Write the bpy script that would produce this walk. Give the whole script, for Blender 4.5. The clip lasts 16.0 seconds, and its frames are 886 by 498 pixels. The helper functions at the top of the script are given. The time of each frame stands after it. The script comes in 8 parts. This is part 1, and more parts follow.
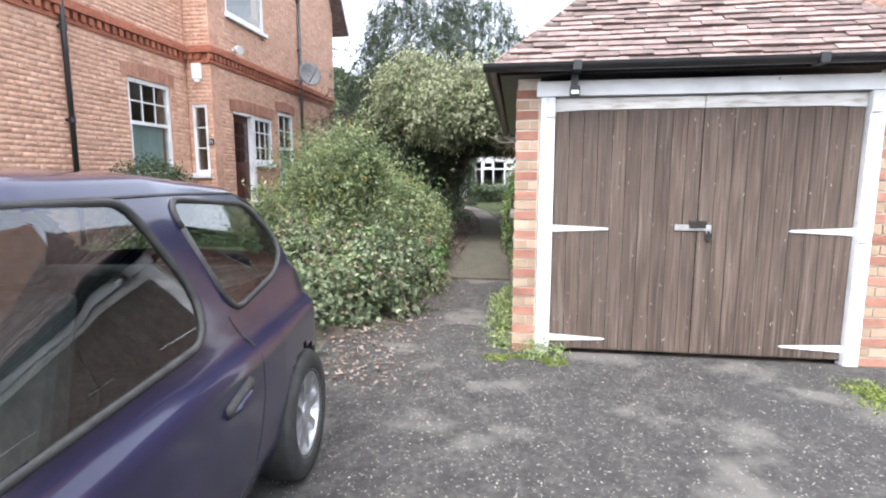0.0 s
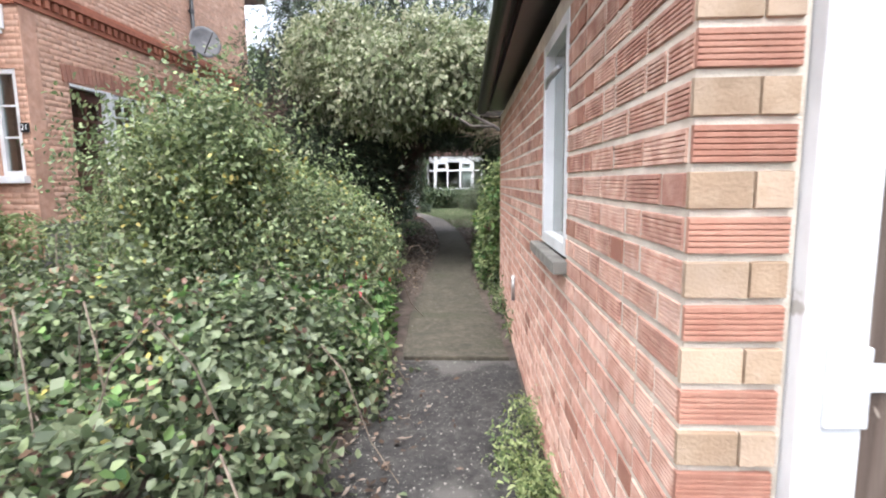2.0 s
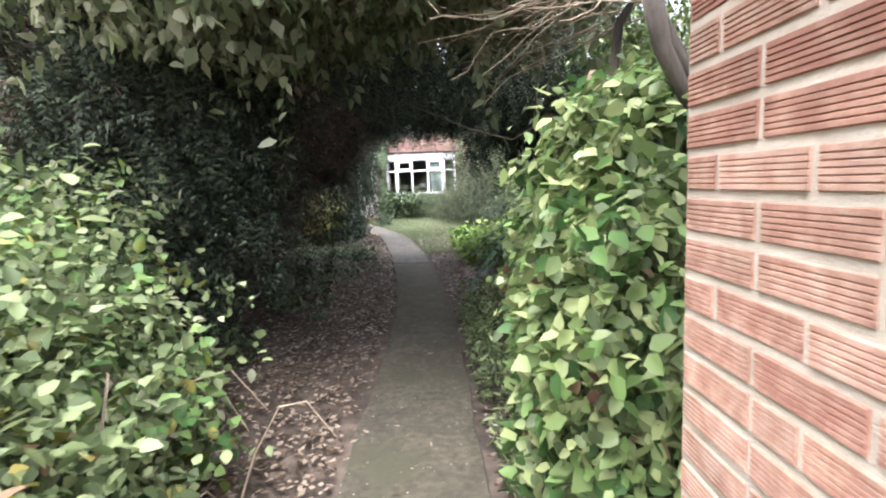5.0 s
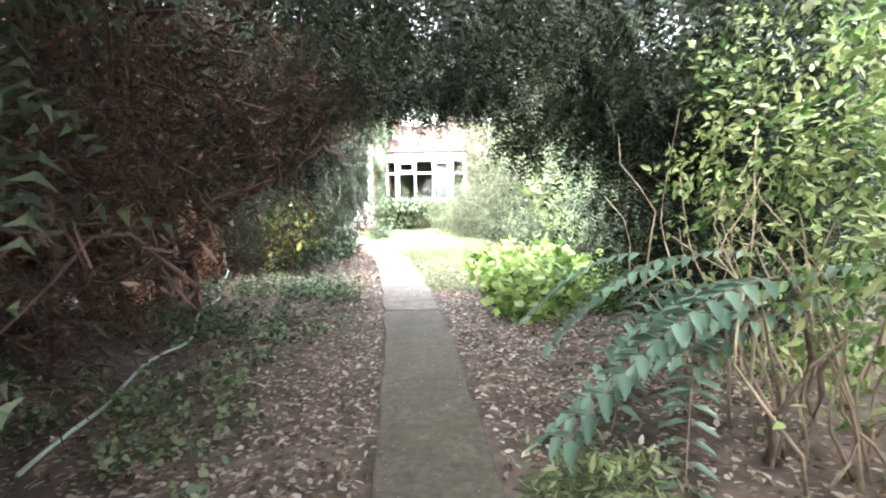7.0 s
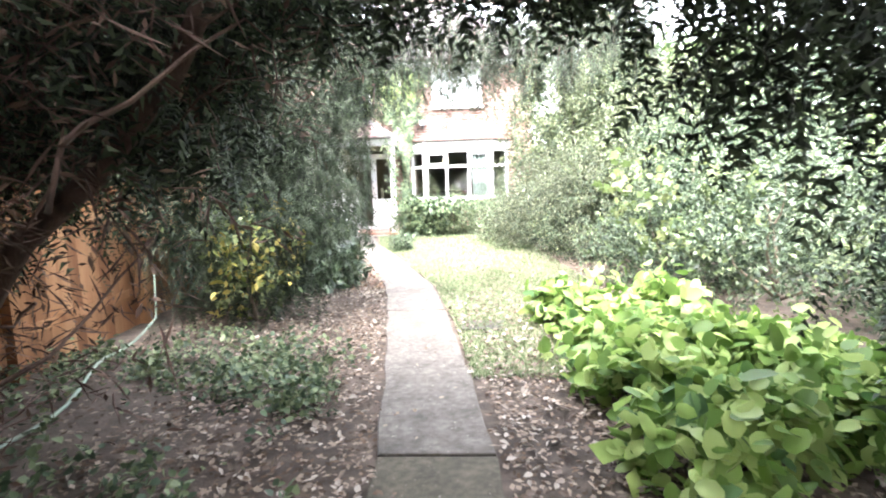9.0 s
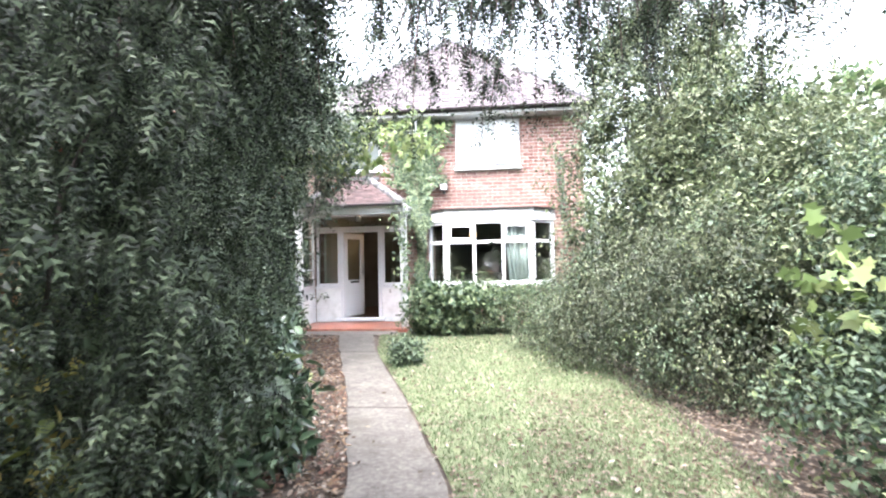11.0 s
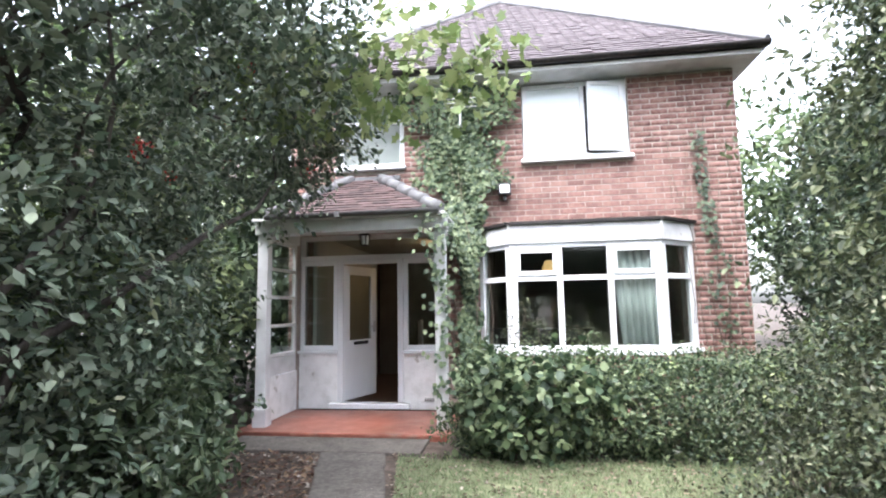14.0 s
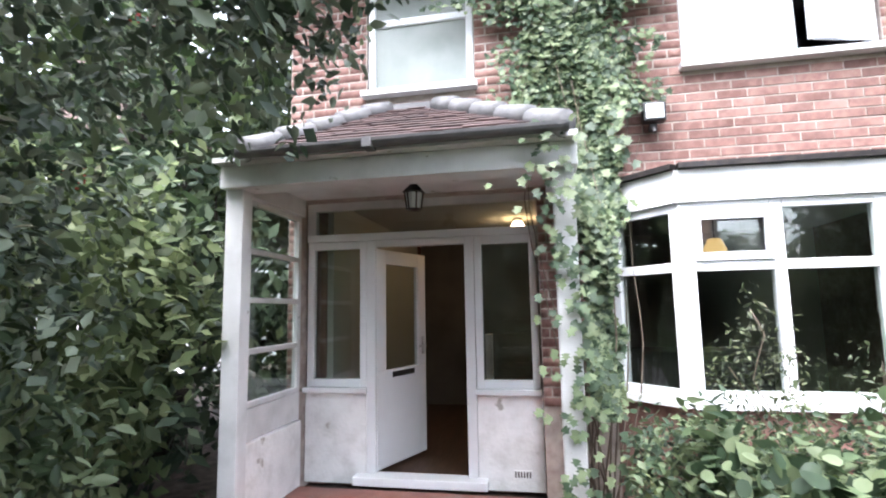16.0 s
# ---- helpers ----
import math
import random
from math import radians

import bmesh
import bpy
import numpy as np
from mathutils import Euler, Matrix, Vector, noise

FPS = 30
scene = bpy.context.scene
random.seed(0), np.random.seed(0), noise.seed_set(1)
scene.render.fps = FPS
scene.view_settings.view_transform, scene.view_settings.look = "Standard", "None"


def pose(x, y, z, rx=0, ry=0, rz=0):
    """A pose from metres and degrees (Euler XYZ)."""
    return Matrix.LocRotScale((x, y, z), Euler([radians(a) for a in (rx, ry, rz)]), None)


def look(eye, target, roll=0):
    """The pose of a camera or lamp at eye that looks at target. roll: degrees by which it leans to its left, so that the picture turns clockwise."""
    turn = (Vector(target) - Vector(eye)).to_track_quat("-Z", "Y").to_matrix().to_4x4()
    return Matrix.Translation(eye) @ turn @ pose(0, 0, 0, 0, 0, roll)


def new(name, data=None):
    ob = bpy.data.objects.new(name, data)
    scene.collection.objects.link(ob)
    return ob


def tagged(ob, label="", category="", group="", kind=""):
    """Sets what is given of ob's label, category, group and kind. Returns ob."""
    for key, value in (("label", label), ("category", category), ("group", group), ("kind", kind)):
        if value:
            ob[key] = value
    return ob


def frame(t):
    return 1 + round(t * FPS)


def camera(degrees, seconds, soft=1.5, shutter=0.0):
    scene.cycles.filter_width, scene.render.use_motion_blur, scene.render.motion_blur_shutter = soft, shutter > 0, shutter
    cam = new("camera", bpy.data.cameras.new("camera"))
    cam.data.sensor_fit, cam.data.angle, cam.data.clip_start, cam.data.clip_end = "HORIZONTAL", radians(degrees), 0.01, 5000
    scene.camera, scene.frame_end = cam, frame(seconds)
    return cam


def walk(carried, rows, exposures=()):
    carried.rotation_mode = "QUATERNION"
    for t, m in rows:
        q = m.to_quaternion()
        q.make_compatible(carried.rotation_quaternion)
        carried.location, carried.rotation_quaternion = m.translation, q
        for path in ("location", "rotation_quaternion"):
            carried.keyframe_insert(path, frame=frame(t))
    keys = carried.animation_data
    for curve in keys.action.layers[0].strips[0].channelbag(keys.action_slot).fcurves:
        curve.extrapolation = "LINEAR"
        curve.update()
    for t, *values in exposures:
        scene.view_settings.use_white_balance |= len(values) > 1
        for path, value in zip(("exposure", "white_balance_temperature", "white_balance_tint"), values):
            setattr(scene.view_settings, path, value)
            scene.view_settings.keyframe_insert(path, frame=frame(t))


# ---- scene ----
cam = camera(81.3, 16.0, soft=2.0, shutter=0.12)
EXPOSURE = [(0, 2.6, 6150, 11), (1, 2.65, 6150, 11), (2, 2.5, 6150, 11), (3, 2.8, 6150, 11), (3.5, 2.9, 6150, 10), (5, 3.3, 6200, 11), (7.3, 5.25, 6400, 11), (8.7, 5.05, 6400, 12), (11, 3.85, 6150, 12), (12.5, 3.15, 6150, 11), (14, 3.05, 6100, 12), (16, 3.3, 6050, 12)]
PATH = [
    (0, (0.023, 0.277, 1.389), (-0.259, 2.238, 1.118), -0.0),
    (0.5, (-0.069, 1.042, 1.392), (-0.333, 3.006, 1.123), 0.1),
    (1, (-0.19, 1.84, 1.387), (-0.397, 3.812, 1.127), -0.2),
    (1.5, (-0.277, 2.625, 1.372), (-0.419, 4.603, 1.112), -0.6),
    (2, (-0.371, 3.469, 1.353), (-0.465, 5.45, 1.095), -0.7),
    (2.5, (-0.422, 4.274, 1.317), (-0.441, 6.257, 1.061), -0.7),
    (3, (-0.48, 5.126, 1.31), (-0.481, 7.11, 1.055), 0.6),
    (3.5, (-0.522, 5.954, 1.331), (-0.511, 7.938, 1.078), -0.1),
    (4, (-0.512, 6.773, 1.33), (-0.497, 8.757, 1.078), -1.4),
    (4.5, (-0.493, 7.563, 1.322), (-0.477, 9.547, 1.068), -2.7),
    (5, (-0.484, 8.326, 1.332), (-0.458, 10.311, 1.083), -2.3),
    (7.3, (-0.614, 11.598, 1.373), (-0.595, 13.584, 1.14), -1.2),
    (7.5, (-0.623, 11.883, 1.374), (-0.61, 13.868, 1.13), -1.7),
    (8, (-0.661, 12.624, 1.399), (-0.662, 14.609, 1.153), -2.1),
    (8.5, (-0.675, 13.346, 1.406), (-0.706, 15.33, 1.161), -2.3),
    (8.7, (-0.68, 13.659, 1.408), (-0.745, 15.642, 1.157), -2.2),
    (10.8, (-0.824, 17.235, 1.463), (-1.024, 19.225, 1.402), -0.8),
    (11, (-0.874, 17.558, 1.463), (-1.072, 19.547, 1.516), -1.1),
    (11.5, (-1.018, 18.325, 1.476), (-1.213, 20.306, 1.669), -1.1),
    (12, (-1.18, 19.094, 1.505), (-1.368, 21.075, 1.702), -0.9),
    (12.5, (-1.316, 19.81, 1.514), (-1.51, 21.79, 1.721), -1.0),
    (13, (-1.45, 20.531, 1.528), (-1.675, 22.506, 1.745), -1.2),
    (13.5, (-1.606, 21.202, 1.537), (-1.874, 23.171, 1.764), -1.1),
    (14, (-1.804, 21.907, 1.54), (-2.089, 23.873, 1.768), -1.0),
    (14.5, (-2.053, 22.577, 1.531), (-2.417, 24.53, 1.765), -0.8),
    (15, (-2.347, 23.291, 1.567), (-2.706, 25.244, 1.799), -0.9),
    (15.5, (-2.603, 23.963, 1.604), (-2.966, 25.917, 1.835), -0.9),
    (16, (-2.84, 24.668, 1.622), (-3.215, 26.618, 1.858), -1.0),
]
walk(cam, [(t, look(eye, target, roll)) for t, eye, target, roll in PATH], EXPOSURE)

# ---- light ----
world = bpy.data.worlds.new("overcast_sky")
scene.world = world
world.use_nodes = True
wn, wl = world.node_tree.nodes, world.node_tree.links
sky = wn.new("ShaderNodeTexSky")
sky.sky_type, sky.sun_disc = "NISHITA", False
sky.sun_elevation, sky.sun_rotation = radians(67), radians(198)
sky.air_density, sky.dust_density = 1.0, 4.0
grey = wn.new("ShaderNodeHueSaturation")
grey.inputs["Saturation"].default_value = 0.32
wl.new(sky.outputs[0], grey.inputs["Color"])
wl.new(grey.outputs[0], wn["Background"].inputs["Color"])
wn["Background"].inputs["Strength"].default_value = 0.15
sun = new("sun", bpy.data.lights.new("sun", "SUN"))
sun.data.energy, sun.data.angle, sun.data.color = 0.5, radians(60), (1.0, 0.97, 0.92)
sun.matrix_world = look((0, 0, 30), (4, 12, 0), 0)

# ---- small builders ----


class Geo:
    """Collects vertices and faces for one mesh."""

    def __init__(self):
        self.v, self.f = [], []

    def box(self, x0, x1, y0, y1, z0, z1):
        return self.hexa([(x0, y0, z0), (x1, y0, z0), (x1, y1, z0), (x0, y1, z0), (x0, y0, z1), (x1, y0, z1), (x1, y1, z1), (x0, y1, z1)])

    def hexa(self, p):
        n = len(self.v)
        self.v += p
        self.f += [(n, n + 3, n + 2, n + 1), (n + 4, n + 5, n + 6, n + 7), (n, n + 1, n + 5, n + 4), (n + 1, n + 2, n + 6, n + 5), (n + 2, n + 3, n + 7, n + 6), (n + 3, n, n + 4, n + 7)]
        return self

    def prism(self, poly, d):
        """A flat polygon pushed along d."""
        n, k, d = len(self.v), len(poly), Vector(d)
        self.v += [tuple(Vector(p)) for p in poly] + [tuple(Vector(p) + d) for p in poly]
        self.f += [tuple(range(n + k - 1, n - 1, -1)), tuple(range(n + k, n + 2 * k))]
        self.f += [(n + i, n + (i + 1) % k, n + k + (i + 1) % k, n + k + i) for i in range(k)]
        return self

    def tube(self, pts, radii, sides=7):
        """A tapered tube through points."""
        pts = [Vector(p) for p in pts]
        n0 = len(self.v)
        for i, p in enumerate(pts):
            a = pts[min(i + 1, len(pts) - 1)] - pts[max(i - 1, 0)]
            a.normalize()
            s = a.cross(Vector((0, 0, 1)) if abs(a.z) < 0.9 else Vector((1, 0, 0))).normalized()
            u = s.cross(a)
            r = radii[i] if hasattr(radii, "__len__") else radii
            for k in range(sides):
                w = 2 * math.pi * k / sides
                self.v.append(tuple(p + s * (r * math.cos(w)) + u * (r * math.sin(w))))
        for i in range(len(pts) - 1):
            for k in range(sides):
                a, b = n0 + i * sides + k, n0 + i * sides + (k + 1) % sides
                self.f.append((a, b, b + sides, a + sides))
        self.f.append(tuple(n0 + k for k in range(sides)))
        m = n0 + (len(pts) - 1) * sides
        self.f.append(tuple(m + sides - 1 - k for k in range(sides)))
        return self

    def mesh(self, name, material, smooth=False):
        me = bpy.data.meshes.new(name)
        me.from_pydata(self.v, [], self.f)
        bm = bmesh.new()
        bm.from_mesh(me)
        bmesh.ops.recalc_face_normals(bm, faces=bm.faces)
        bm.to_mesh(me)
        bm.free()
        if smooth:
            me.polygons.foreach_set("use_smooth", [True] * len(me.polygons))
        me.materials.append(material)
        return me


def part(name, geo, material, parent=None, label="", bevel=0.0, smooth=False, kind=""):
    """Links one mesh object, under a thing or a part where parent is given."""
    me = geo if isinstance(geo, bpy.types.Mesh) else geo.mesh(name, material, smooth)
    ob = new(name, me)
    if parent is not None:
        ob.parent = parent
        ob.matrix_parent_inverse = parent.matrix_world.inverted() if parent.type != "EMPTY" else Matrix.Translation(-parent.location)
    if bevel:
        b = ob.modifiers.new("edges", "BEVEL")
        b.width, b.segments, b.limit_method, b.angle_limit = bevel, 2, "ANGLE", radians(40)
    return tagged(ob, label, kind=kind)


def thing(name, label, category, at=(0, 0, 0), group="", kind=""):
    ob = new(name)
    ob.location = at
    ob.empty_display_size = 0.1
    return tagged(ob, label, category, group, kind)


def B(*a):
    return Geo().box(*a)


def np_mesh(name, co, faces, material):
    """A mesh from a vertex array and an array of equal faces."""
    me = bpy.data.meshes.new(name)
    k = faces.shape[1]
    me.vertices.add(len(co))
    me.vertices.foreach_set("co", co.astype(np.float32).ravel())
    me.loops.add(faces.size)
    me.loops.foreach_set("vertex_index", faces.astype(np.int32).ravel())
    me.polygons.add(len(faces))
    me.polygons.foreach_set("loop_start", np.arange(0, faces.size, k, dtype=np.int32))
    me.polygons.foreach_set("loop_total", np.full(len(faces), k, dtype=np.int32))
    me.update(calc_edges=True)
    me.materials.append(material)
    return me


# ---- materials ----


def mat(name, colors, scale=3.0, rough=0.8, bump=0.0, bscale=40.0, metal=0.0, vary=0.0, island=False, stretch=(1, 1, 1), stain=0.25, spec=0.5, coat=0.0, translucent=0.0, hue=0.0, fleck=(), bdist=0.01):
    """Colours blended by noise at two sizes, with a random shade for each piece, a stain and a relief."""
    m = bpy.data.materials.new(name)
    m.use_nodes = True
    n, l = m.node_tree.nodes, m.node_tree.links
    p = n["Principled BSDF"]
    tc = n.new("ShaderNodeTexCoord")
    mp = n.new("ShaderNodeMapping")
    mp.inputs["Scale"].default_value = stretch
    l.new(tc.outputs["Object"], mp.inputs[0])
    info = n.new("ShaderNodeObjectInfo") if not island else n.new("ShaderNodeNewGeometry")
    rnd = info.outputs["Random" if not island else "Random Per Island"]
    shift = n.new("ShaderNodeVectorMath")
    shift.operation = "MULTIPLY_ADD"
    comb = n.new("ShaderNodeCombineXYZ")
    if vary:
        for i in range(3):
            l.new(rnd, comb.inputs[i])
    shift.inputs[1].default_value = (17.0, 23.0, 31.0)
    l.new(comb.outputs[0], shift.inputs[0])
    l.new(mp.outputs[0], shift.inputs[2])
    co = shift.outputs[0]

    def noise_at(s, detail=5.0):
        t = n.new("ShaderNodeTexNoise")
        t.inputs["Scale"].default_value, t.inputs["Detail"].default_value = s, detail
        l.new(co, t.inputs["Vector"])
        return t.outputs["Fac"]

    ramp = n.new("ShaderNodeValToRGB")
    while len(ramp.color_ramp.elements) < len(colors):
        ramp.color_ramp.elements.new(0.5)
    for i, (e, c) in enumerate(zip(ramp.color_ramp.elements, colors)):
        e.position, e.color = 0.3 + 0.4 * i / max(1, len(colors) - 1), (*c, 1)
    fac = noise_at(scale)
    if vary:
        mix = n.new("ShaderNodeMath")
        mix.operation = "MULTIPLY_ADD"
        cen = n.new("ShaderNodeMath")
        cen.operation = "SUBTRACT"
        l.new(rnd, cen.inputs[0])
        cen.inputs[1].default_value = 0.5
        l.new(cen.outputs[0], mix.inputs[0])
        mix.inputs[1].default_value = vary
        l.new(fac, mix.inputs[2])
        fac = mix.outputs[0]
    l.new(fac, ramp.inputs[0])
    col = ramp.outputs[0]
    if stain:
        st = n.new("ShaderNodeMapRange")
        st.inputs[1].default_value, st.inputs[2].default_value = 0.35, 0.7
        st.inputs[3].default_value, st.inputs[4].default_value = 1.0 + stain * 0.4, 1.0 - stain
        l.new(noise_at(scale * 0.21, 6.0), st.inputs[0])
        mul = n.new("ShaderNodeVectorMath")
        mul.operation = "SCALE"
        l.new(col, mul.inputs[0])
        l.new(st.outputs[0], mul.inputs["Scale"])
        col = mul.outputs[0]
    for tint, size, start, soft_, detail in fleck:
        th = n.new("ShaderNodeMapRange")
        th.inputs[1].default_value, th.inputs[2].default_value = start, start + soft_
        l.new(noise_at(size, detail), th.inputs[0])
        fm = n.new("ShaderNodeMix")
        fm.data_type = "RGBA"
        l.new(th.outputs[0], fm.inputs[0])
        l.new(col, fm.inputs[6])
        fm.inputs[7].default_value = (*tint, 1)
        col = fm.outputs[2]
    l.new(col, p.inputs["Base Color"])
    p.inputs["Roughness"].default_value, p.inputs["Metallic"].default_value = rough, metal
    p.inputs["Specular IOR Level"].default_value = spec
    p.inputs["Coat Weight"].default_value = coat
    p.inputs["Coat Roughness"].default_value = 0.08
    if bump:
        b = n.new("ShaderNodeBump")
        b.inputs["Strength"].default_value, b.inputs["Distance"].default_value = bump, bdist
        l.new(noise_at(bscale, 4.0), b.inputs["Height"])
        l.new(b.outputs[0], p.inputs["Normal"])
    if translucent:
        tr = n.new("ShaderNodeBsdfTranslucent")
        l.new(col, tr.inputs["Color"])
        mx = n.new("ShaderNodeMixShader")
        mx.inputs[0].default_value = translucent
        l.new(p.outputs[0], mx.inputs[1])
        l.new(tr.outputs[0], mx.inputs[2])
        l.new(mx.outputs[0], n["Material Output"].inputs["Surface"])
    return m


def glass(name, tint, clear, rough=0.02, dust=0.0, gloss=0.09):
    """Window glass: clear as far as told, with a true mirror gloss by angle."""
    m = bpy.data.materials.new(name)
    m.use_nodes = True
    n, l = m.node_tree.nodes, m.node_tree.links
    n.remove(n["Principled BSDF"])
    tr, gl, mx, lw = n.new("ShaderNodeBsdfTransparent"), n.new("ShaderNodeBsdfGlossy"), n.new("ShaderNodeMixShader"), n.new("ShaderNodeLayerWeight")
    tr.inputs[0].default_value = (*[c * clear for c in tint], 1)
    gl.inputs["Roughness"].default_value = rough
    lw.inputs[0].default_value = 0.5
    pw, fr = n.new("ShaderNodeMath"), n.new("ShaderNodeMath")
    pw.operation, fr.operation = "POWER", "MULTIPLY_ADD"
    pw.inputs[1].default_value = 5.0
    l.new(lw.outputs["Facing"], pw.inputs[0])
    l.new(pw.outputs[0], fr.inputs[0])
    fr.inputs[1].default_value, fr.inputs[2].default_value = 0.99 - gloss, gloss
    l.new(fr.outputs[0], mx.inputs[0])
    l.new(tr.outputs[0], mx.inputs[1])
    l.new(gl.outputs[0], mx.inputs[2])
    out = mx.outputs[0]
    if dust:
        df, md, ns, mr = n.new("ShaderNodeBsdfDiffuse"), n.new("ShaderNodeMixShader"), n.new("ShaderNodeTexNoise"), n.new("ShaderNodeMapRange")
        df.inputs[0].default_value = (0.6, 0.62, 0.62, 1)
        ns.inputs["Scale"].default_value, ns.inputs["Detail"].default_value = 3.0, 8.0
        l.new(n.new("ShaderNodeTexCoord").outputs["Object"], ns.inputs["Vector"])
        mr.inputs[3].default_value, mr.inputs[4].default_value = dust * 0.4, dust * 1.6
        l.new(ns.outputs["Fac"], mr.inputs[0])
        l.new(mr.outputs[0], md.inputs[0])
        l.new(out, md.inputs[1])
        l.new(df.outputs[0], md.inputs[2])
        out = md.outputs[0]
    l.new(out, n["Material Output"].inputs["Surface"])
    return m


def glow(name, color, strength):
    m = bpy.data.materials.new(name)
    m.use_nodes = True
    p = m.node_tree.nodes["Principled BSDF"]
    p.inputs["Base Color"].default_value = p.inputs["Emission Color"].default_value = (*color, 1)
    p.inputs["Emission Strength"].default_value = strength
    return m


SOIL = mat("soil", [(0.036, 0.027, 0.021), (0.07, 0.052, 0.041), (0.11, 0.086, 0.069)], 9, 0.95, 0.6, 60, stain=0.35)
TARMAC = mat("old_tarmac", [(0.019, 0.0175, 0.016), (0.032, 0.0295, 0.027), (0.054, 0.05, 0.046)], 26, 0.92, 0.7, 220, stain=0.45, fleck=(((0.085, 0.08, 0.072), 1.3, 0.54, 0.07, 8.0), ((0.026, 0.025, 0.024), 0.9, 0.58, 0.05, 6.0), ((0.20, 0.19, 0.17), 60.0, 0.66, 0.03, 2.0)))
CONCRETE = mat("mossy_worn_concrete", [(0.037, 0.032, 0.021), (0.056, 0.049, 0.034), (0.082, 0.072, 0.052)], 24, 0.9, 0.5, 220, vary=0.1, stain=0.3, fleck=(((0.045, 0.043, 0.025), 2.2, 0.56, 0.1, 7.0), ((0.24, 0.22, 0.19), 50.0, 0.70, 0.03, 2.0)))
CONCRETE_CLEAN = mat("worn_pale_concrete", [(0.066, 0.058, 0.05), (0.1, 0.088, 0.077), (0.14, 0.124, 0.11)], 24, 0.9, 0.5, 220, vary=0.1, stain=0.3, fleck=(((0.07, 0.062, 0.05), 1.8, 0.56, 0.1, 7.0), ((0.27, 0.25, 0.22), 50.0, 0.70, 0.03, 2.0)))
MORTAR = mat("lime_mortar", [(0.46, 0.4, 0.33), (0.55, 0.49, 0.41), (0.62, 0.56, 0.48)], 14, 0.95, 0.4, 200)
MORTAR_GREY = mat("grey_mortar", [(0.32, 0.26, 0.23), (0.4, 0.34, 0.3), (0.46, 0.4, 0.36)], 14, 0.95, 0.4, 200)
MORTAR_VILLA = mat("villa_mortar", [(0.40, 0.22, 0.15), (0.47, 0.27, 0.19), (0.52, 0.32, 0.235)], 14, 0.95, 0.4, 200)
BRICK_KEYED = mat("keyed_fletton_brick", [(0.36, 0.18, 0.135), (0.46, 0.27, 0.205), (0.55, 0.365, 0.29)], 22, 0.9, 0.35, 160, vary=0.35)
BRICK_KEYED_J = mat("keyed_fletton_brick_run", [(0.36, 0.18, 0.135), (0.46, 0.27, 0.205), (0.55, 0.365, 0.29)], 22, 0.9, 0.35, 160, vary=0.35, island=True)
BRICK_RED = mat("red_facing_brick", [(0.28, 0.125, 0.085), (0.36, 0.185, 0.13)], 18, 0.88, 0.35, 150, vary=0.5)
BRICK_BUFF = mat("buff_facing_brick", [(0.29, 0.2, 0.13), (0.34, 0.245, 0.165), (0.38, 0.28, 0.2)], 18, 0.88, 0.35, 150, vary=0.5)
BRICK_HOUSE = mat("dark_red_house_brick", [(0.17, 0.085, 0.071), (0.24, 0.13, 0.109), (0.305, 0.182, 0.155)], 16, 0.9, 0.35, 150, vary=0.3)
BRICK_HOUSE_J = mat("dark_red_house_brick_run", [(0.17, 0.085, 0.071), (0.24, 0.13, 0.109), (0.305, 0.182, 0.155)], 16, 0.9, 0.35, 150, vary=0.3, island=True)
BRICK_ORANGE = mat("orange_villa_brick", [(0.42, 0.245, 0.17), (0.48, 0.29, 0.205), (0.53, 0.34, 0.25)], 12, 0.9, 0.3, 120, vary=0.3, island=True)
BRICK_SHAPED = mat("moulded_brick", [(0.25, 0.08, 0.045), (0.36, 0.13, 0.075)], 12, 0.9, 0.3, 120, vary=0.5, island=True)
WHITE = mat("white_gloss_paint", [(0.52, 0.52, 0.52), (0.63, 0.63, 0.635), (0.7, 0.7, 0.705)], 4, 0.45, 0.1, 60, stain=0.12, fleck=(((0.36, 0.34, 0.31), 9.0, 0.69, 0.03, 8.0),))
UPVC = mat("white_upvc", [(0.74, 0.75, 0.77), (0.78, 0.79, 0.81)], 3, 0.25, stain=0.05)
RENDER = mat("white_painted_brickwork", [(0.68, 0.68, 0.67), (0.8, 0.8, 0.8), (0.84, 0.84, 0.84)], 7, 0.7, 0.4, 30, stain=0.15, fleck=(((0.42, 0.4, 0.37), 6.0, 0.66, 0.05, 8.0),))
PLANK = mat("brown_stained_boards", [(0.052, 0.034, 0.025), (0.083, 0.057, 0.043), (0.122, 0.09, 0.07)], 3.2, 0.75, 0.35, 50, vary=0.18, stretch=(22, 22, 0.9), stain=0.3, fleck=(((0.17, 0.135, 0.11), 1.4, 0.58, 0.2, 6.0), ((0.045, 0.028, 0.02), 0.8, 0.6, 0.15, 6.0)))
NICK = mat("bare_chipped_wood", [(0.2, 0.16, 0.13), (0.32, 0.27, 0.22)], 30, 0.85)
WHITEWOOD = mat("flaking_white_wood", [(0.30, 0.26, 0.22), (0.55, 0.53, 0.50), (0.62, 0.60, 0.57)], 6, 0.7, 0.3, 60, stretch=(1, 6, 6))
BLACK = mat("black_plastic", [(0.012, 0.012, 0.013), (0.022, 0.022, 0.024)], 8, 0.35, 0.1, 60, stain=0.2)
IRON = mat("dark_iron", [(0.02, 0.02, 0.022), (0.06, 0.05, 0.045)], 20, 0.5, 0.2, 80, metal=0.7)
STEEL = mat("zinc_steel", [(0.42, 0.42, 0.42), (0.58, 0.58, 0.58)], 20, 0.4, 0.1, 80, metal=0.8)
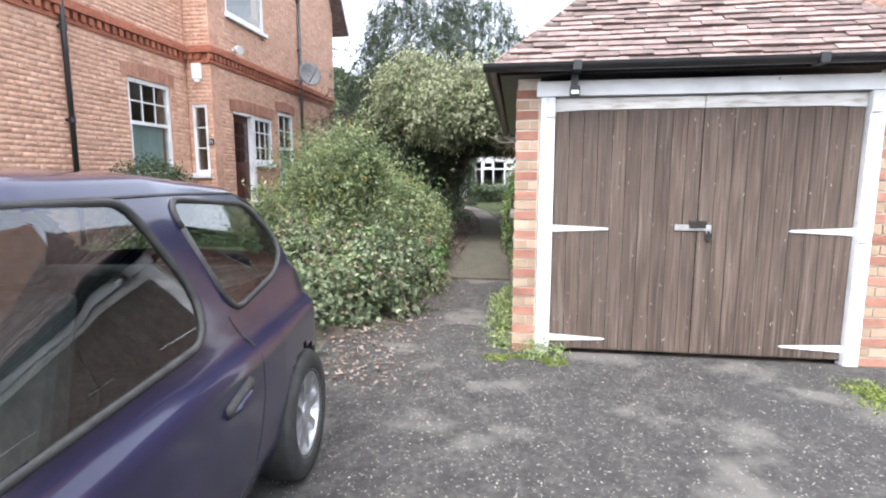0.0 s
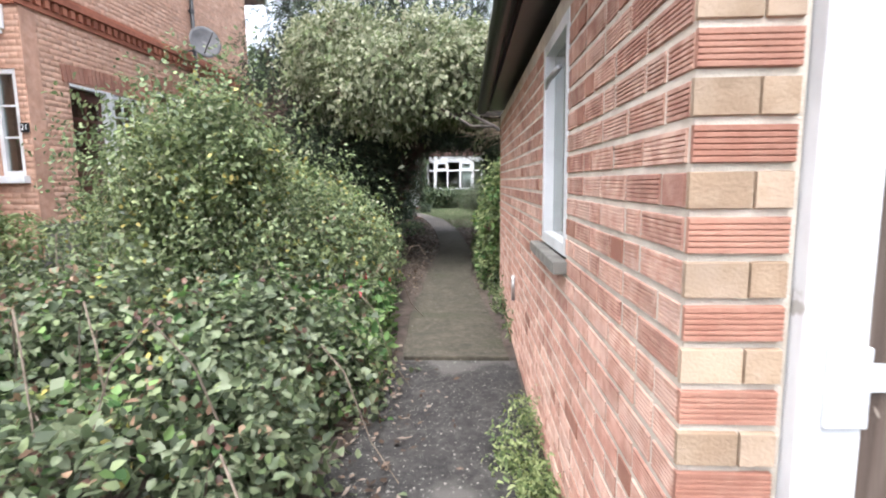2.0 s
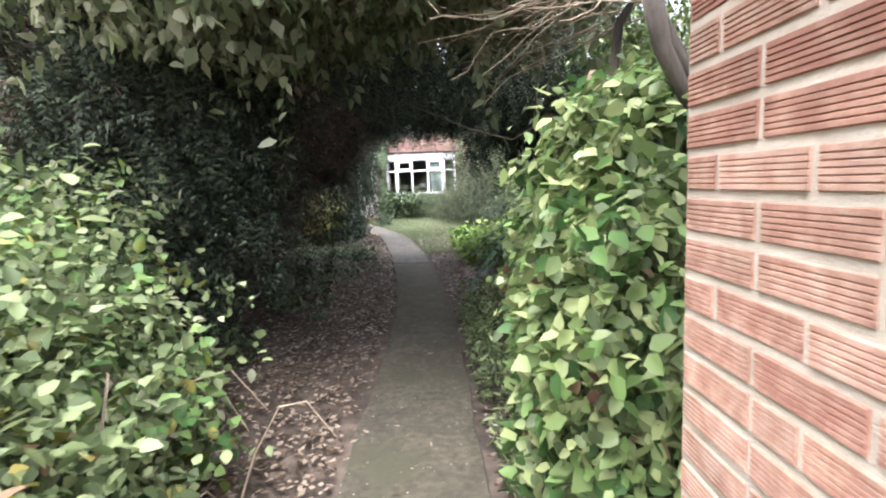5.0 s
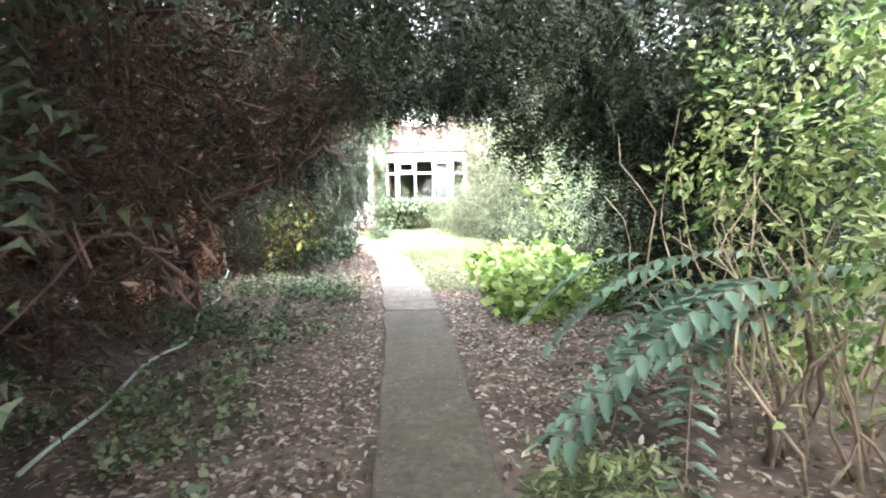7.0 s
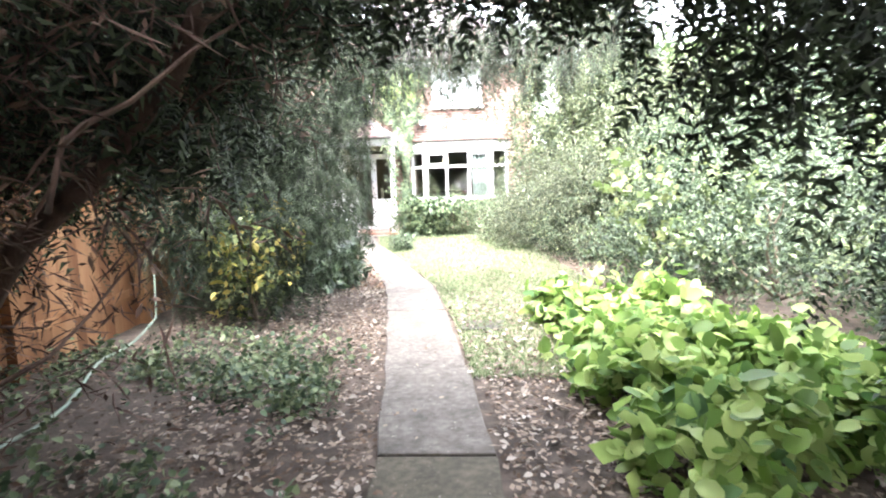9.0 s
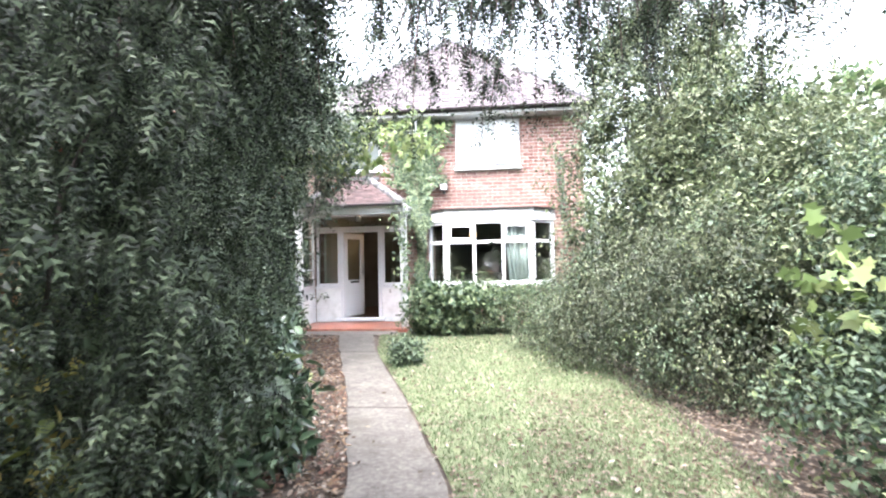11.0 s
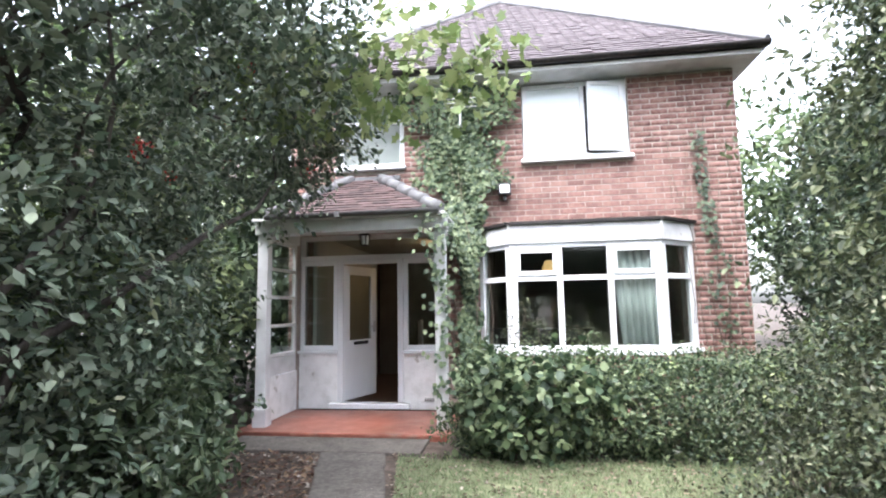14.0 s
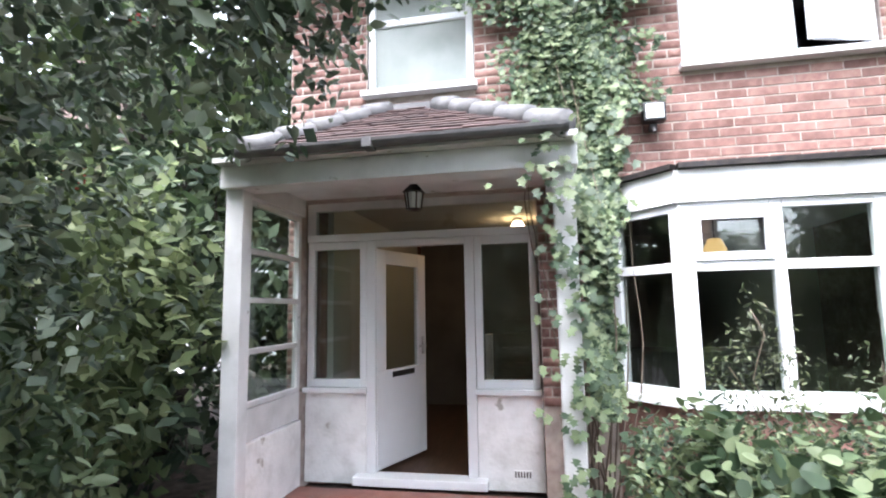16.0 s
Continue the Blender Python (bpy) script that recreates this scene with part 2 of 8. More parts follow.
GREYPAINT = mat("grey_hinge_paint", [(0.48, 0.49, 0.50), (0.60, 0.61, 0.62)], 20, 0.5, 0.2, 80)
TILE = mat("clay_roof_tile", [(0.09, 0.064, 0.058), (0.145, 0.1, 0.088), (0.2, 0.15, 0.135)], 10, 0.75, 0.4, 90, vary=0.4)
TILE_J = mat("clay_roof_tile_run", [(0.09, 0.064, 0.058), (0.145, 0.1, 0.088), (0.2, 0.15, 0.135)], 10, 0.75, 0.4, 90, vary=0.4, island=True)
TILE_DARK = mat("weathered_roof_tile", [(0.03, 0.016, 0.016), (0.055, 0.03, 0.029), (0.08, 0.05, 0.048)], 10, 0.85, 0.4, 90, vary=0.6)
TILE_DARK_J = mat("weathered_roof_tile_run", [(0.08, 0.064, 0.07), (0.105, 0.086, 0.093), (0.135, 0.112, 0.12)], 10, 0.85, 0.4, 90, vary=0.1, island=True)
LEAD = mat("grey_ridge_tile", [(0.1, 0.1, 0.105), (0.16, 0.155, 0.16)], 8, 0.65, 0.3, 60, stain=0.3)
REDFLOOR = mat("red_painted_concrete", [(0.19, 0.062, 0.042), (0.26, 0.09, 0.062), (0.3, 0.135, 0.1)], 7, 0.4, 0.2, 60, stain=0.4, fleck=(((0.2, 0.15, 0.12), 2.6, 0.6, 0.12, 8.0),))
STONE = mat("grey_stone_sill", [(0.13, 0.12, 0.105), (0.22, 0.21, 0.185)], 14, 0.9, 0.4, 120, stain=0.4)
# DARK puts the shade of unlit rooms into the base colour
DARK = mat("shade_grey", [(0.09, 0.084, 0.08), (0.14, 0.13, 0.125)], 2, 0.9)
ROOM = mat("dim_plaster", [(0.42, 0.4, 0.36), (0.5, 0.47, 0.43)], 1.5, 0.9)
DOORRED = mat("dark_red_door_paint", [(0.055, 0.018, 0.014), (0.085, 0.03, 0.022)], 5, 0.4, stain=0.2)
FABRIC = mat("pale_curtain_cloth", [(0.80, 0.81, 0.80), (0.86, 0.87, 0.86)], 9, 0.9, 0.2, 90, stretch=(6, 6, 0.4), translucent=0.08)
FABRIC_BLUE = mat("pale_blue_net_curtain", [(0.42, 0.50, 0.54), (0.55, 0.62, 0.65)], 9, 0.9, 0.2, 90, stretch=(6, 6, 0.4))
GLASS = glass("window_glass", (0.82, 0.86, 0.84), 1.0)
# frosted lamp glass; on window panes its near-white paints in reflected sky
FROST_SKY = mat("frosted_and_sky_glass", [(0.70, 0.76, 0.78), (0.80, 0.84, 0.85)], 2, 0.08, stain=0.05)
# opaque grey-green that paints the sky's reflection onto the landing pane
REFLECT_GREY = mat("painted_reflection_glass", [(0.2, 0.225, 0.21), (0.3, 0.32, 0.3)], 2.5, 0.3, stain=0.3, spec=0.3)
BARK = mat("dark_bark", [(0.022, 0.018, 0.016), (0.05, 0.04, 0.034), (0.085, 0.07, 0.06)], 12, 0.95, 0.8, 60, stretch=(1, 1, 0.3))
BARK_RED = mat("reddish_yew_bark", [(0.05, 0.03, 0.025), (0.09, 0.055, 0.046), (0.14, 0.092, 0.076)], 12, 0.95, 0.8, 60, stretch=(1, 1, 0.3))
TWIG = mat("grey_brown_twig", [(0.10, 0.075, 0.055), (0.18, 0.145, 0.11)], 20, 0.95)
PALESTEM = mat("pale_bare_stem", [(0.2, 0.15, 0.11), (0.34, 0.27, 0.2)], 20, 0.9)
FENCEWOOD = mat("larch_lap_fence", [(0.2, 0.09, 0.04), (0.33, 0.165, 0.08), (0.42, 0.235, 0.125)], 4, 0.85, 0.4, 60, vary=0.4, stretch=(1, 1, 0.2))


def leafy(name, colors, rough=0.5, spec=0.4, trans=0.3, vary=1.1):
    return mat(name, colors, 2.0, rough, vary=vary, island=True, stain=0.25, spec=spec, translucent=trans)


L_SHRUB = leafy("mid_green_leaf", [(0.08, 0.11, 0.05), (0.15, 0.2, 0.088), (0.25, 0.3, 0.15)], 0.5, 0.3, 0.4)
L_BRAMBLE = leafy("bramble_leaf", [(0.05, 0.068, 0.034), (0.095, 0.13, 0.06), (0.17, 0.2, 0.115)])
L_LIME = leafy("lime_leaf", [(0.12, 0.17, 0.06), (0.2, 0.26, 0.095), (0.3, 0.345, 0.155)])
L_YELLOW = leafy("yellowing_leaf", [(0.13, 0.16, 0.035), (0.28, 0.26, 0.06), (0.40, 0.33, 0.10)])
L_GREEN = leafy("fresh_green_leaf", [(0.06, 0.125, 0.04), (0.11, 0.2, 0.06), (0.18, 0.28, 0.095)], 0.55, 0.25, 0.35)
L_YEW = leafy("yew_needle", [(0.016, 0.022, 0.014), (0.034, 0.05, 0.029), (0.066, 0.088, 0.05)], 0.6, 0.25, 0.12)
L_DARK = leafy("dark_evergreen_leaf", [(0.03, 0.05, 0.03), (0.06, 0.09, 0.05), (0.12, 0.16, 0.095)], 0.5, 0.35, 0.2)
L_HOLLY = leafy("holly_leaf", [(0.055, 0.08, 0.052), (0.11, 0.15, 0.096), (0.2, 0.235, 0.165)], 0.45, 0.4, 0.15)
L_PALE = leafy("pale_grey_green_leaf", [(0.14, 0.165, 0.085), (0.25, 0.275, 0.16), (0.38, 0.39, 0.27)], 0.55, 0.4, 0.55)
L_PRIVET = leafy("privet_leaf", [(0.045, 0.058, 0.03), (0.088, 0.108, 0.055), (0.155, 0.175, 0.095)])
L_IVY = leafy("ivy_leaf", [(0.045, 0.075, 0.04), (0.1, 0.145, 0.07), (0.18, 0.225, 0.12)])
L_LITTER = leafy("fallen_leaf", [(0.05, 0.034, 0.024), (0.105, 0.07, 0.048), (0.16, 0.115, 0.085), (0.25, 0.2, 0.16)], 0.8, 0.2, 0.1)
L_GRASS = leafy("lawn_grass", [(0.11, 0.155, 0.075), (0.16, 0.215, 0.11), (0.23, 0.28, 0.16)], 0.6, 0.3, 0.3)
L_RED = leafy("red_berry", [(0.30, 0.02, 0.015), (0.45, 0.04, 0.03)], 0.3, 0.5, 0.05)
L_PINK = leafy("pink_red_flower", [(0.45, 0.04, 0.06), (0.60, 0.10, 0.12)], 0.6, 0.3, 0.2)
L_RUSSET = leafy("reddened_bramble_leaf", [(0.1, 0.05, 0.035), (0.17, 0.1, 0.065), (0.24, 0.16, 0.1)])
L_FALLEN = leafy("pale_fallen_leaf", [(0.12, 0.09, 0.07), (0.2, 0.16, 0.13), (0.33, 0.29, 0.25)], 0.7, 0.3, 0.1)
L_FAR = leafy("far_tree_leaf", [(0.05, 0.08, 0.035), (0.095, 0.14, 0.055), (0.15, 0.2, 0.09)])


def lerp_table(table, v):
    return [float(np.interp(v, [r[0] for r in table], [r[i] for r in table])) for i in range(1, len(table[0]))]


def gz(x, y):
    """Height of the ground."""
    base = float(np.interp(y, [9, 15, 27], [0, 0.06, 0.12]))
    bank = float(np.interp(-x, [1.4, 5.2], [0, 0.38])) * float(np.interp(y, [2, 5, 15, 18], [0, 1, 1, 0]))
    return base + bank


# ---- ground ----
xs = [-1500, -300, -90, -40, -20] + [-12 + 0.5 * i for i in range(53)] + [20, 40, 90, 300, 1500]
ys = [-1500, -300, -90, -40, -15] + [-8 + 0.5 * i for i in range(97)] + [50, 70, 120, 300, 1500]
g = Geo()
for y in ys:
    for x in xs:
        g.v.append((x, y, gz(x, y)))
for j in range(len(ys) - 1):
    for i in range(len(xs) - 1):
        a = j * len(xs) + i
        g.f.append((a, a + 1, a + 1 + len(xs), a + len(xs)))
tagged(part("ground", g, SOIL, smooth=True), "dark garden soil with leaf litter", "ground", kind="structure")

# drive of worn tarmac, up to the concrete path
g = Geo().prism([(-4.2, -8, 0.006), (6.5, -8, 0.006), (6.5, 4.36, 0.006), (-0.02, 4.36, 0.006), (-0.02, 7.23, 0.006), (-0.9, 7.23, 0.006), (-0.98, 6.0, 0.006), (-1.15, 5.0, 0.006), (-1.7, 4.2, 0.006), (-4.2, 3.6, 0.006)], (0, 0, 0.006))
tagged(part("road", g, TARMAC), "worn grey tarmac drive strewn with grit", "drive", kind="structure")

EDGE = [(7.24, -0.86, -0.06), (8.05, -0.94, -0.10), (10.3, -0.95, -0.30), (13.1, -0.90, -0.33), (14.7, -1.0, -0.43), (16.55, -1.18, -0.59), (18.95, -1.5, -0.9), (20.75, -1.82, -1.2), (23.1, -2.52, -1.95), (25.2, -3.24, -2.68), (26.96, -3.8, -3.14)]
path = thing("pavement", "narrow cast concrete garden path with open joints", "path", kind="structure")
JOINTS = [7.24, 16.52, 19.4, 22.3, 25.2, 26.96]
for a, b in zip(JOINTS[:-1], JOINTS[1:]):
    g, n = Geo(), max(8, int((b - a) / 0.3))
    for i in range(n + 1):
        y = a + 0.012 + (b - a - 0.024) * i / n
        xl, xr = lerp_table(EDGE, y)
        w = 0.012 * math.sin(y * 7.3) + 0.008 * math.sin(y * 17.0)
        top = gz(-1, y) + 0.035
        for x, z in ((xl + w, top - 0.09), (xl + w, top), (xr + w * 0.7, top), (xr + w * 0.7, top - 0.09)):
            g.v.append((x, y, z))
    for i in range(n):
        for k in range(4):
            p, q = 4 * i + k, 4 * i + (k + 1) % 4
            g.f.append((p, q, q + 4, p + 4))
    g.f += [(3, 2, 1, 0), tuple(4 * n + k for k in range(4))]
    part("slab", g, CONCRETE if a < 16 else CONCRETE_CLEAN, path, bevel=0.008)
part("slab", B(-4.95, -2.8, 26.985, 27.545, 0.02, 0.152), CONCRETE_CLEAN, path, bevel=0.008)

# ---- brickwork ----


def brick_layout(length, height, holes, course, unit, bond, gap=0.0055):
    """(u0, u1, z0, z1, header) of every brick of a wall face, cut at the holes."""
    rows, rng = [], random.Random(7)
    for r in range(int(height / course)):
        z0, z1 = r * course + gap, (r + 1) * course - gap
        u, k = 0.0, r
        first = True
        while u < length - 0.02:
            if bond == "flemish":
                head = (k % 2 == 0)
                k += 1
                w = unit / 2 if head else unit
            elif bond == "mixed":
                head = rng.random() < 0.22
                w = unit / 2 if head else unit
            else:
                head, w = False, unit
            if first and bond == "stretcher" and r % 2:
                w, head = unit / 2, True
            if first and bond == "flemish" and r % 2:
                w = unit * 0.75
            first = False
            a, b = u, min(u + w, length)
            u += w
            cuts = [(a, b)]
            for h0, h1, hz0, hz1 in holes:
                if z1 > hz0 and z0 < hz1:
                    nxt = []
                    for c, d in cuts:
                        if d <= h0 or c >= h1:
                            nxt.append((c, d))
                        else:
                            if c < h0:
                                nxt.append((c, h0))
                            if d > h1:
                                nxt.append((h1, d))
                    cuts = nxt
            for c, d in cuts:
                if d - c > 0.03:
                    rows.append((c + gap, d - gap, z0, z1, head))
    return rows


def brick_faces(bricks, o, ud, nd, proud, jitter=0.0008):
    """Boxes of bricks as arrays (five faces each; the back is in the wall)."""
    o, ud, nd = np.array(o, float), np.array(ud, float), np.array(nd, float)
    b = np.array([r[:4] for r in bricks], float)
    rng = np.random.RandomState(3)
    out = proud + rng.uniform(-jitter, jitter, len(b))
    co = np.zeros((len(b), 8, 3))
    for k, (u, z, d) in enumerate([(0, 2, 0), (1, 2, 0), (1, 3, 0), (0, 3, 0), (0, 2, 1), (1, 2, 1), (1, 3, 1), (0, 3, 1)]):
        inset = 0.0025 * d
        uu = b[:, u] + (inset if u == 0 else -inset)
        zz = b[:, z] + (inset if z == 2 else -inset)
        co[:, k] = o + uu[:, None] * ud + (out * d)[:, None] * nd
        co[:, k, 2] += zz
    q = np.array([(4, 5, 6, 7), (0, 1, 5, 4), (1, 2, 6, 5), (2, 3, 7, 6), (3, 0, 4, 7)])
    if np.dot(np.cross(ud, (0, 0, 1)), nd) < 0:
        q = q[:, ::-1]
    f = (np.arange(len(b))[:, None, None] * 8 + q).reshape(-1, 4)
    return co.reshape(-1, 3), f


def joined_bricks(name, bricks, o, ud, nd, material, parent, proud=0.003):
    co, f = brick_faces(bricks, o, ud, nd, proud)
    return part(name, np_mesh(name, co, f, material), material, parent, kind="stuff")


BRICK_CACHE = {}


def brick_piece(w, h, d, material, ribs):
    """One shared brick: front towards -y, keyed with ribs where told."""
    key = (round(w, 2), round(h, 3), material.name, ribs)
    if key in BRICK_CACHE:
        return BRICK_CACHE[key]
    g = Geo()
    prof = [(0.0, -h / 2), (-d, -h / 2 + 0.002)]
    if ribs:
        step = (h - 0.004) / ribs
        for i in range(ribs):
            z = -h / 2 + 0.002 + i * step
            if i:
                prof.append((-d, z + step * 0.12))
            prof.append((-d, z + step * 0.72))
            if i < ribs - 1:
                prof.append((-d + 0.0032, z + step * 0.92))
    prof += [(-d, h / 2 - 0.002), (0.0, h / 2)]
    for y, z in prof:
        g.v += [(-w / 2, y, z), (w / 2, y, z)]
    for i in range(len(prof) - 1):
        a = 2 * i
        g.f.append((a, a + 1, a + 3, a + 2))
    g.f += [tuple(range(0, 2 * len(prof), 2)), tuple(range(2 * len(prof) - 1, 0, -2))]
    BRICK_CACHE[key] = g.mesh("brick", material)
    return BRICK_CACHE[key]


def brick_objects(bricks, o, angle, material, parent, depth, ribs=0, pick=None):
    """Every brick an object of its own on shared meshes. angle: turn about z of a face that looks to -y."""
    rng = random.Random(5)
    turn = Matrix.Rotation(angle, 4, "Z")
    ud = turn @ Vector((1, 0, 0))
    for u0, u1, z0, z1, head in bricks:
        m, r = material, ribs
        if pick:
            m, r = pick(head, rng, z0)
        me = brick_piece(u1 - u0, z1 - z0, depth, m, r)
        ob = new("brick", me)
        p = Vector(o) + ud * ((u0 + u1) / 2)
        p.z += (z0 + z1) / 2
        off = turn @ Vector((0, rng.uniform(-0.0015, 0.0015), 0))
        ob.parent = parent
        ob.matrix_basis = Matrix.Translation(p + off) @ turn @ Matrix.Rotation(rng.uniform(-0.006, 0.006), 4, "Y") @ Matrix.Diagonal(((u1 - u0) / round(u1 - u0, 2), 1, 1, 1))


def wall_with_holes(name, o, ud, nd, length, height, thick, holes, material, label, category="wall"):
    """A wall of real thickness behind its face, with openings that go through it."""
    us = sorted({0.0, length, *[h for r in holes for h in r[:2]]})
    zs = sorted({0.0, height, *[h for r in holes for h in r[2:]]})
    o, ud, nd = Vector(o), Vector(ud), Vector(nd)
    g = Geo()
    for a, b in zip(us[:-1], us[1:]):
        run = None
        for c, d in list(zip(zs[:-1], zs[1:])) + [(None, None)]:
            solid = c is not None and not any(h[0] <= (a + b) / 2 <= h[1] and h[2] <= (c + d) / 2 <= h[3] for h in holes)
            if solid:
                run = (run[0], d) if run else (c, d)
            elif run:
                p, q = o + ud * a, o + ud * b
                w = -nd * thick
                lo, hi = Vector((0, 0, run[0])), Vector((0, 0, run[1]))
                g.hexa([tuple(v) for v in (p + lo, q + lo, q + w + lo, p + w + lo, p + hi, q + hi, q + w + hi, p + w + hi)])
                run = None
    return tagged(part(name, g, material), label, category, kind="structure")


# ---- garage ----
C = 0.0762
GB, GW, GH = 9.32, 2.78, 27 * C
SIDE_WIN = (GB - 6.05, GB - 5.43, 1.05, 1.98)  # along the side wall from its far end
garage_side = wall_with_holes("wall_garage_side", (0.0048, GB, 0), (0, -1, 0), (-1, 0, 0), GB - 4.36, GH, 0.11, [SIDE_WIN], MORTAR, "garage side wall of pale orange keyed bricks, wide mortar joints")
garage_front = wall_with_holes("wall_garage_front", (0.012, 4.362, 0), (1, 0, 0), (0, -1, 0), GW, GH, 0.11, [(0.17, 2.48, 0, 28 * C)], MORTAR, "garage brick piers in alternating red and buff courses")
tagged(part("wall_garage_back", B(0.13, GW, GB - 0.11, GB, 0, GH), MORTAR), "plain garage back wall of brick", "wall", kind="structure")
tagged(part("wall_garage_far_side", B(GW - 0.1, GW, 4.48, GB - 0.115, 0, GH), MORTAR), "plain garage far side wall of brick", "wall", kind="structure")
tagged(part("floor", B(0.13, GW - 0.11, 4.48, GB - 0.12, 0, 0.02), CONCRETE), "bare concrete garage floor", "floor", kind="structure")

# frame and doors
frame_g = thing("door_frame", "white painted timber garage door frame, paint worn at the foot", "door frame", (0.2, 4.36, 0))
part("post", B(0.185, 0.292, 4.325, 4.43, 0.0, 1.99), WHITE, frame_g, bevel=0.004)
part("post", B(2.43, 2.53, 4.325, 4.43, 0.0, 1.99), WHITE, frame_g, bevel=0.004)
part("head", B(0.15, 2.6, 4.32, 4.43, 1.995, 2.105), WHITE, frame_g, bevel=0.004)


def garage_door(x0, x1, flip):
    d = thing("garage_door", "closed brown weathered boarded garage door leaf with worn stain", "garage door", ((x0 + x1) / 2, 4.37, 0.05), "garage door leaves")
    n = 10
    w = (x1 - x0) / n
    for i in range(n):
        part("board", B(x0 + i * w + 0.0015, x0 + (i + 1) * w - 0.0015, 4.372, 4.392, 0.045, 1.895), PLANK, d, bevel=0.003)
    part("top_rail", B(x0, x1, 4.362, 4.392, 1.898, 1.985), WHITEWOOD, d, "flaking white painted top rail", bevel=0.003)
    part("back_brace", B(x0, x1, 4.394, 4.42, 0.2, 0.3), PLANK, d)
    for z in (0.13, 1.005, 1.915):
        s = -1 if flip else 1
        xh = x1 if flip else x0
        g = Geo().prism([(xh - s * 0.005, 4.37, z - 0.028), (xh + s * 0.41, 4.37, z - 0.008), (xh + s * 0.43, 4.37, z), (xh + s * 0.41, 4.37, z + 0.008), (xh - s * 0.005, 4.37, z + 0.028)], (0, -0.007, 0))
        h = part("hinge", g, GREYPAINT, d, "grey painted tapered strap hinge")
        part("hinge_plate", B(min(xh - s * 0.075, xh - s * 0.005), max(xh - s * 0.075, xh - s * 0.005), 4.313, 4.323, z - 0.07, z + 0.07), GREYPAINT, h, bevel=0.002)
        part("hinge_pin", Geo().tube([(xh - s * 0.012, 4.362, z - 0.06), (xh - s * 0.012, 4.362, z + 0.06)], 0.008), GREYPAINT, h)
    return d


def pale_nicks(door, x0, x1, seed):
    """Small pale chips in the stain, where nails and knots show."""
    q, g = random.Random(seed), Geo()
    for _ in range(50):
        x, z, a, b, t = q.uniform(x0 + 0.02, x1 - 0.02), q.uniform(0.08, 1.86), q.uniform(0.002, 0.005), q.uniform(0.005, 0.018), q.uniform(-0.5, 0.5)
        g.prism([(x + a * math.cos(w) + b * math.sin(w) * math.sin(t), 4.3735, z + b * math.sin(w)) for w in [math.pi * k / 3 for k in range(6)]], (0, -0.0022, 0))
    part("pale_nick_run", g, NICK, door, "pale chipped knots and nail heads", kind="stuff")


leaf_l = garage_door(0.297, 1.36, False)
leaf_r = garage_door(1.364, 2.425, True)
pale_nicks(leaf_l, 0.297, 1.36, 31)
pale_nicks(leaf_r, 1.364, 2.425, 32)
part("hasp", B(1.2, 1.46, 4.36, 4.37, 1.0, 1.045), STEEL, leaf_l, "galvanised hasp and staple", bevel=0.002)
part("bolt_keep", B(1.3, 1.42, 4.345, 4.362, 1.02, 1.075), IRON, leaf_r, "rusty bolt keep", bevel=0.004)
padlock = thing("padlock", "brass and black padlock locked through the garage door hasp", "padlock", (1.43, 4.335, 0.97))
part("padlock_body", B(1.41, 1.455, 4.325, 4.347, 0.93, 0.985), IRON, padlock, bevel=0.006)
part("shackle", Geo().tube([(1.418 + 0.015 - 0.015 * math.cos(a), 4.336, 0.982 + 0.035 * math.sin(a)) for a in [math.pi * i / 8 for i in range(9)]], 0.004), STEEL, padlock, smooth=True)

# small security lamp on the head
lampg = thing("security_light", "small black flood light on the garage door head", "light", (0.42, 4.28, 2.04))
part("bracket", B(0.395, 0.445, 4.25, 4.322, 2.05, 2.14), BLACK, lampg, bevel=0.004)
part("lamp_body", B(0.385, 0.455, 4.22, 4.29, 1.985, 2.055), BLACK, lampg, bevel=0.006)
part("lens", B(0.395, 0.445, 4.214, 4.221, 1.995, 2.02), FROST_SKY, lampg)

# window in the side wall
gwin = thing("window_garage", "white painted garage side window above a weathered sill", "window", (0, 5.74, 1.05), kind="structure")
for a in ((5.435, 5.485, 1.06, 1.975), (5.995, 6.045, 1.06, 1.975)):
    part("window_frame", B(0.0, 0.08, *a), WHITE, gwin, bevel=0.004)
part("window_frame", B(0.0, 0.08, 5.487, 5.993, 1.06, 1.11), WHITE, gwin, bevel=0.004)
part("window_frame", B(0.0, 0.08, 5.487, 5.993, 1.925, 1.975), WHITE, gwin, bevel=0.004)
# the dust film also pales the pane in place of missing interior brightness
part("pane", B(0.045, 0.05, 5.487, 5.993, 1.112, 1.923), glass("dusty_lightened_glass", (0.82, 0.86, 0.84), 1.0, 0.03, 0.1), gwin, "dusty pane, film also paled for brightness")
part("window_sill", B(-0.05, 0.1, 5.40, 6.12, 1.0, 1.05), STONE, gwin, bevel=0.006)

cov = thing("covered_trailer", "pale dust sheet over a low bulky shape in the garage", "dust sheet", (1.2, 6.6, 0.02))
g = Geo()
for i in range(13):
    for j in range(9):
        u, v = i / 12, j / 8
        edge = min(u, 1 - u, v, 1 - v)
        z = 0.03 + 1.22 * min(1.0, edge * 9) ** 0.5 + 0.03 * math.sin(i * 1.7 + j * 2.3)
        g.v.append((0.3 + 1.7 * v, 5.0 + 3.4 * u, z))
g.f = [(i * 9 + j, i * 9 + j + 1, (i + 1) * 9 + j + 1, (i + 1) * 9 + j) for i in range(12) for j in range(8)]
part("sheet", g, FABRIC, cov, smooth=True)
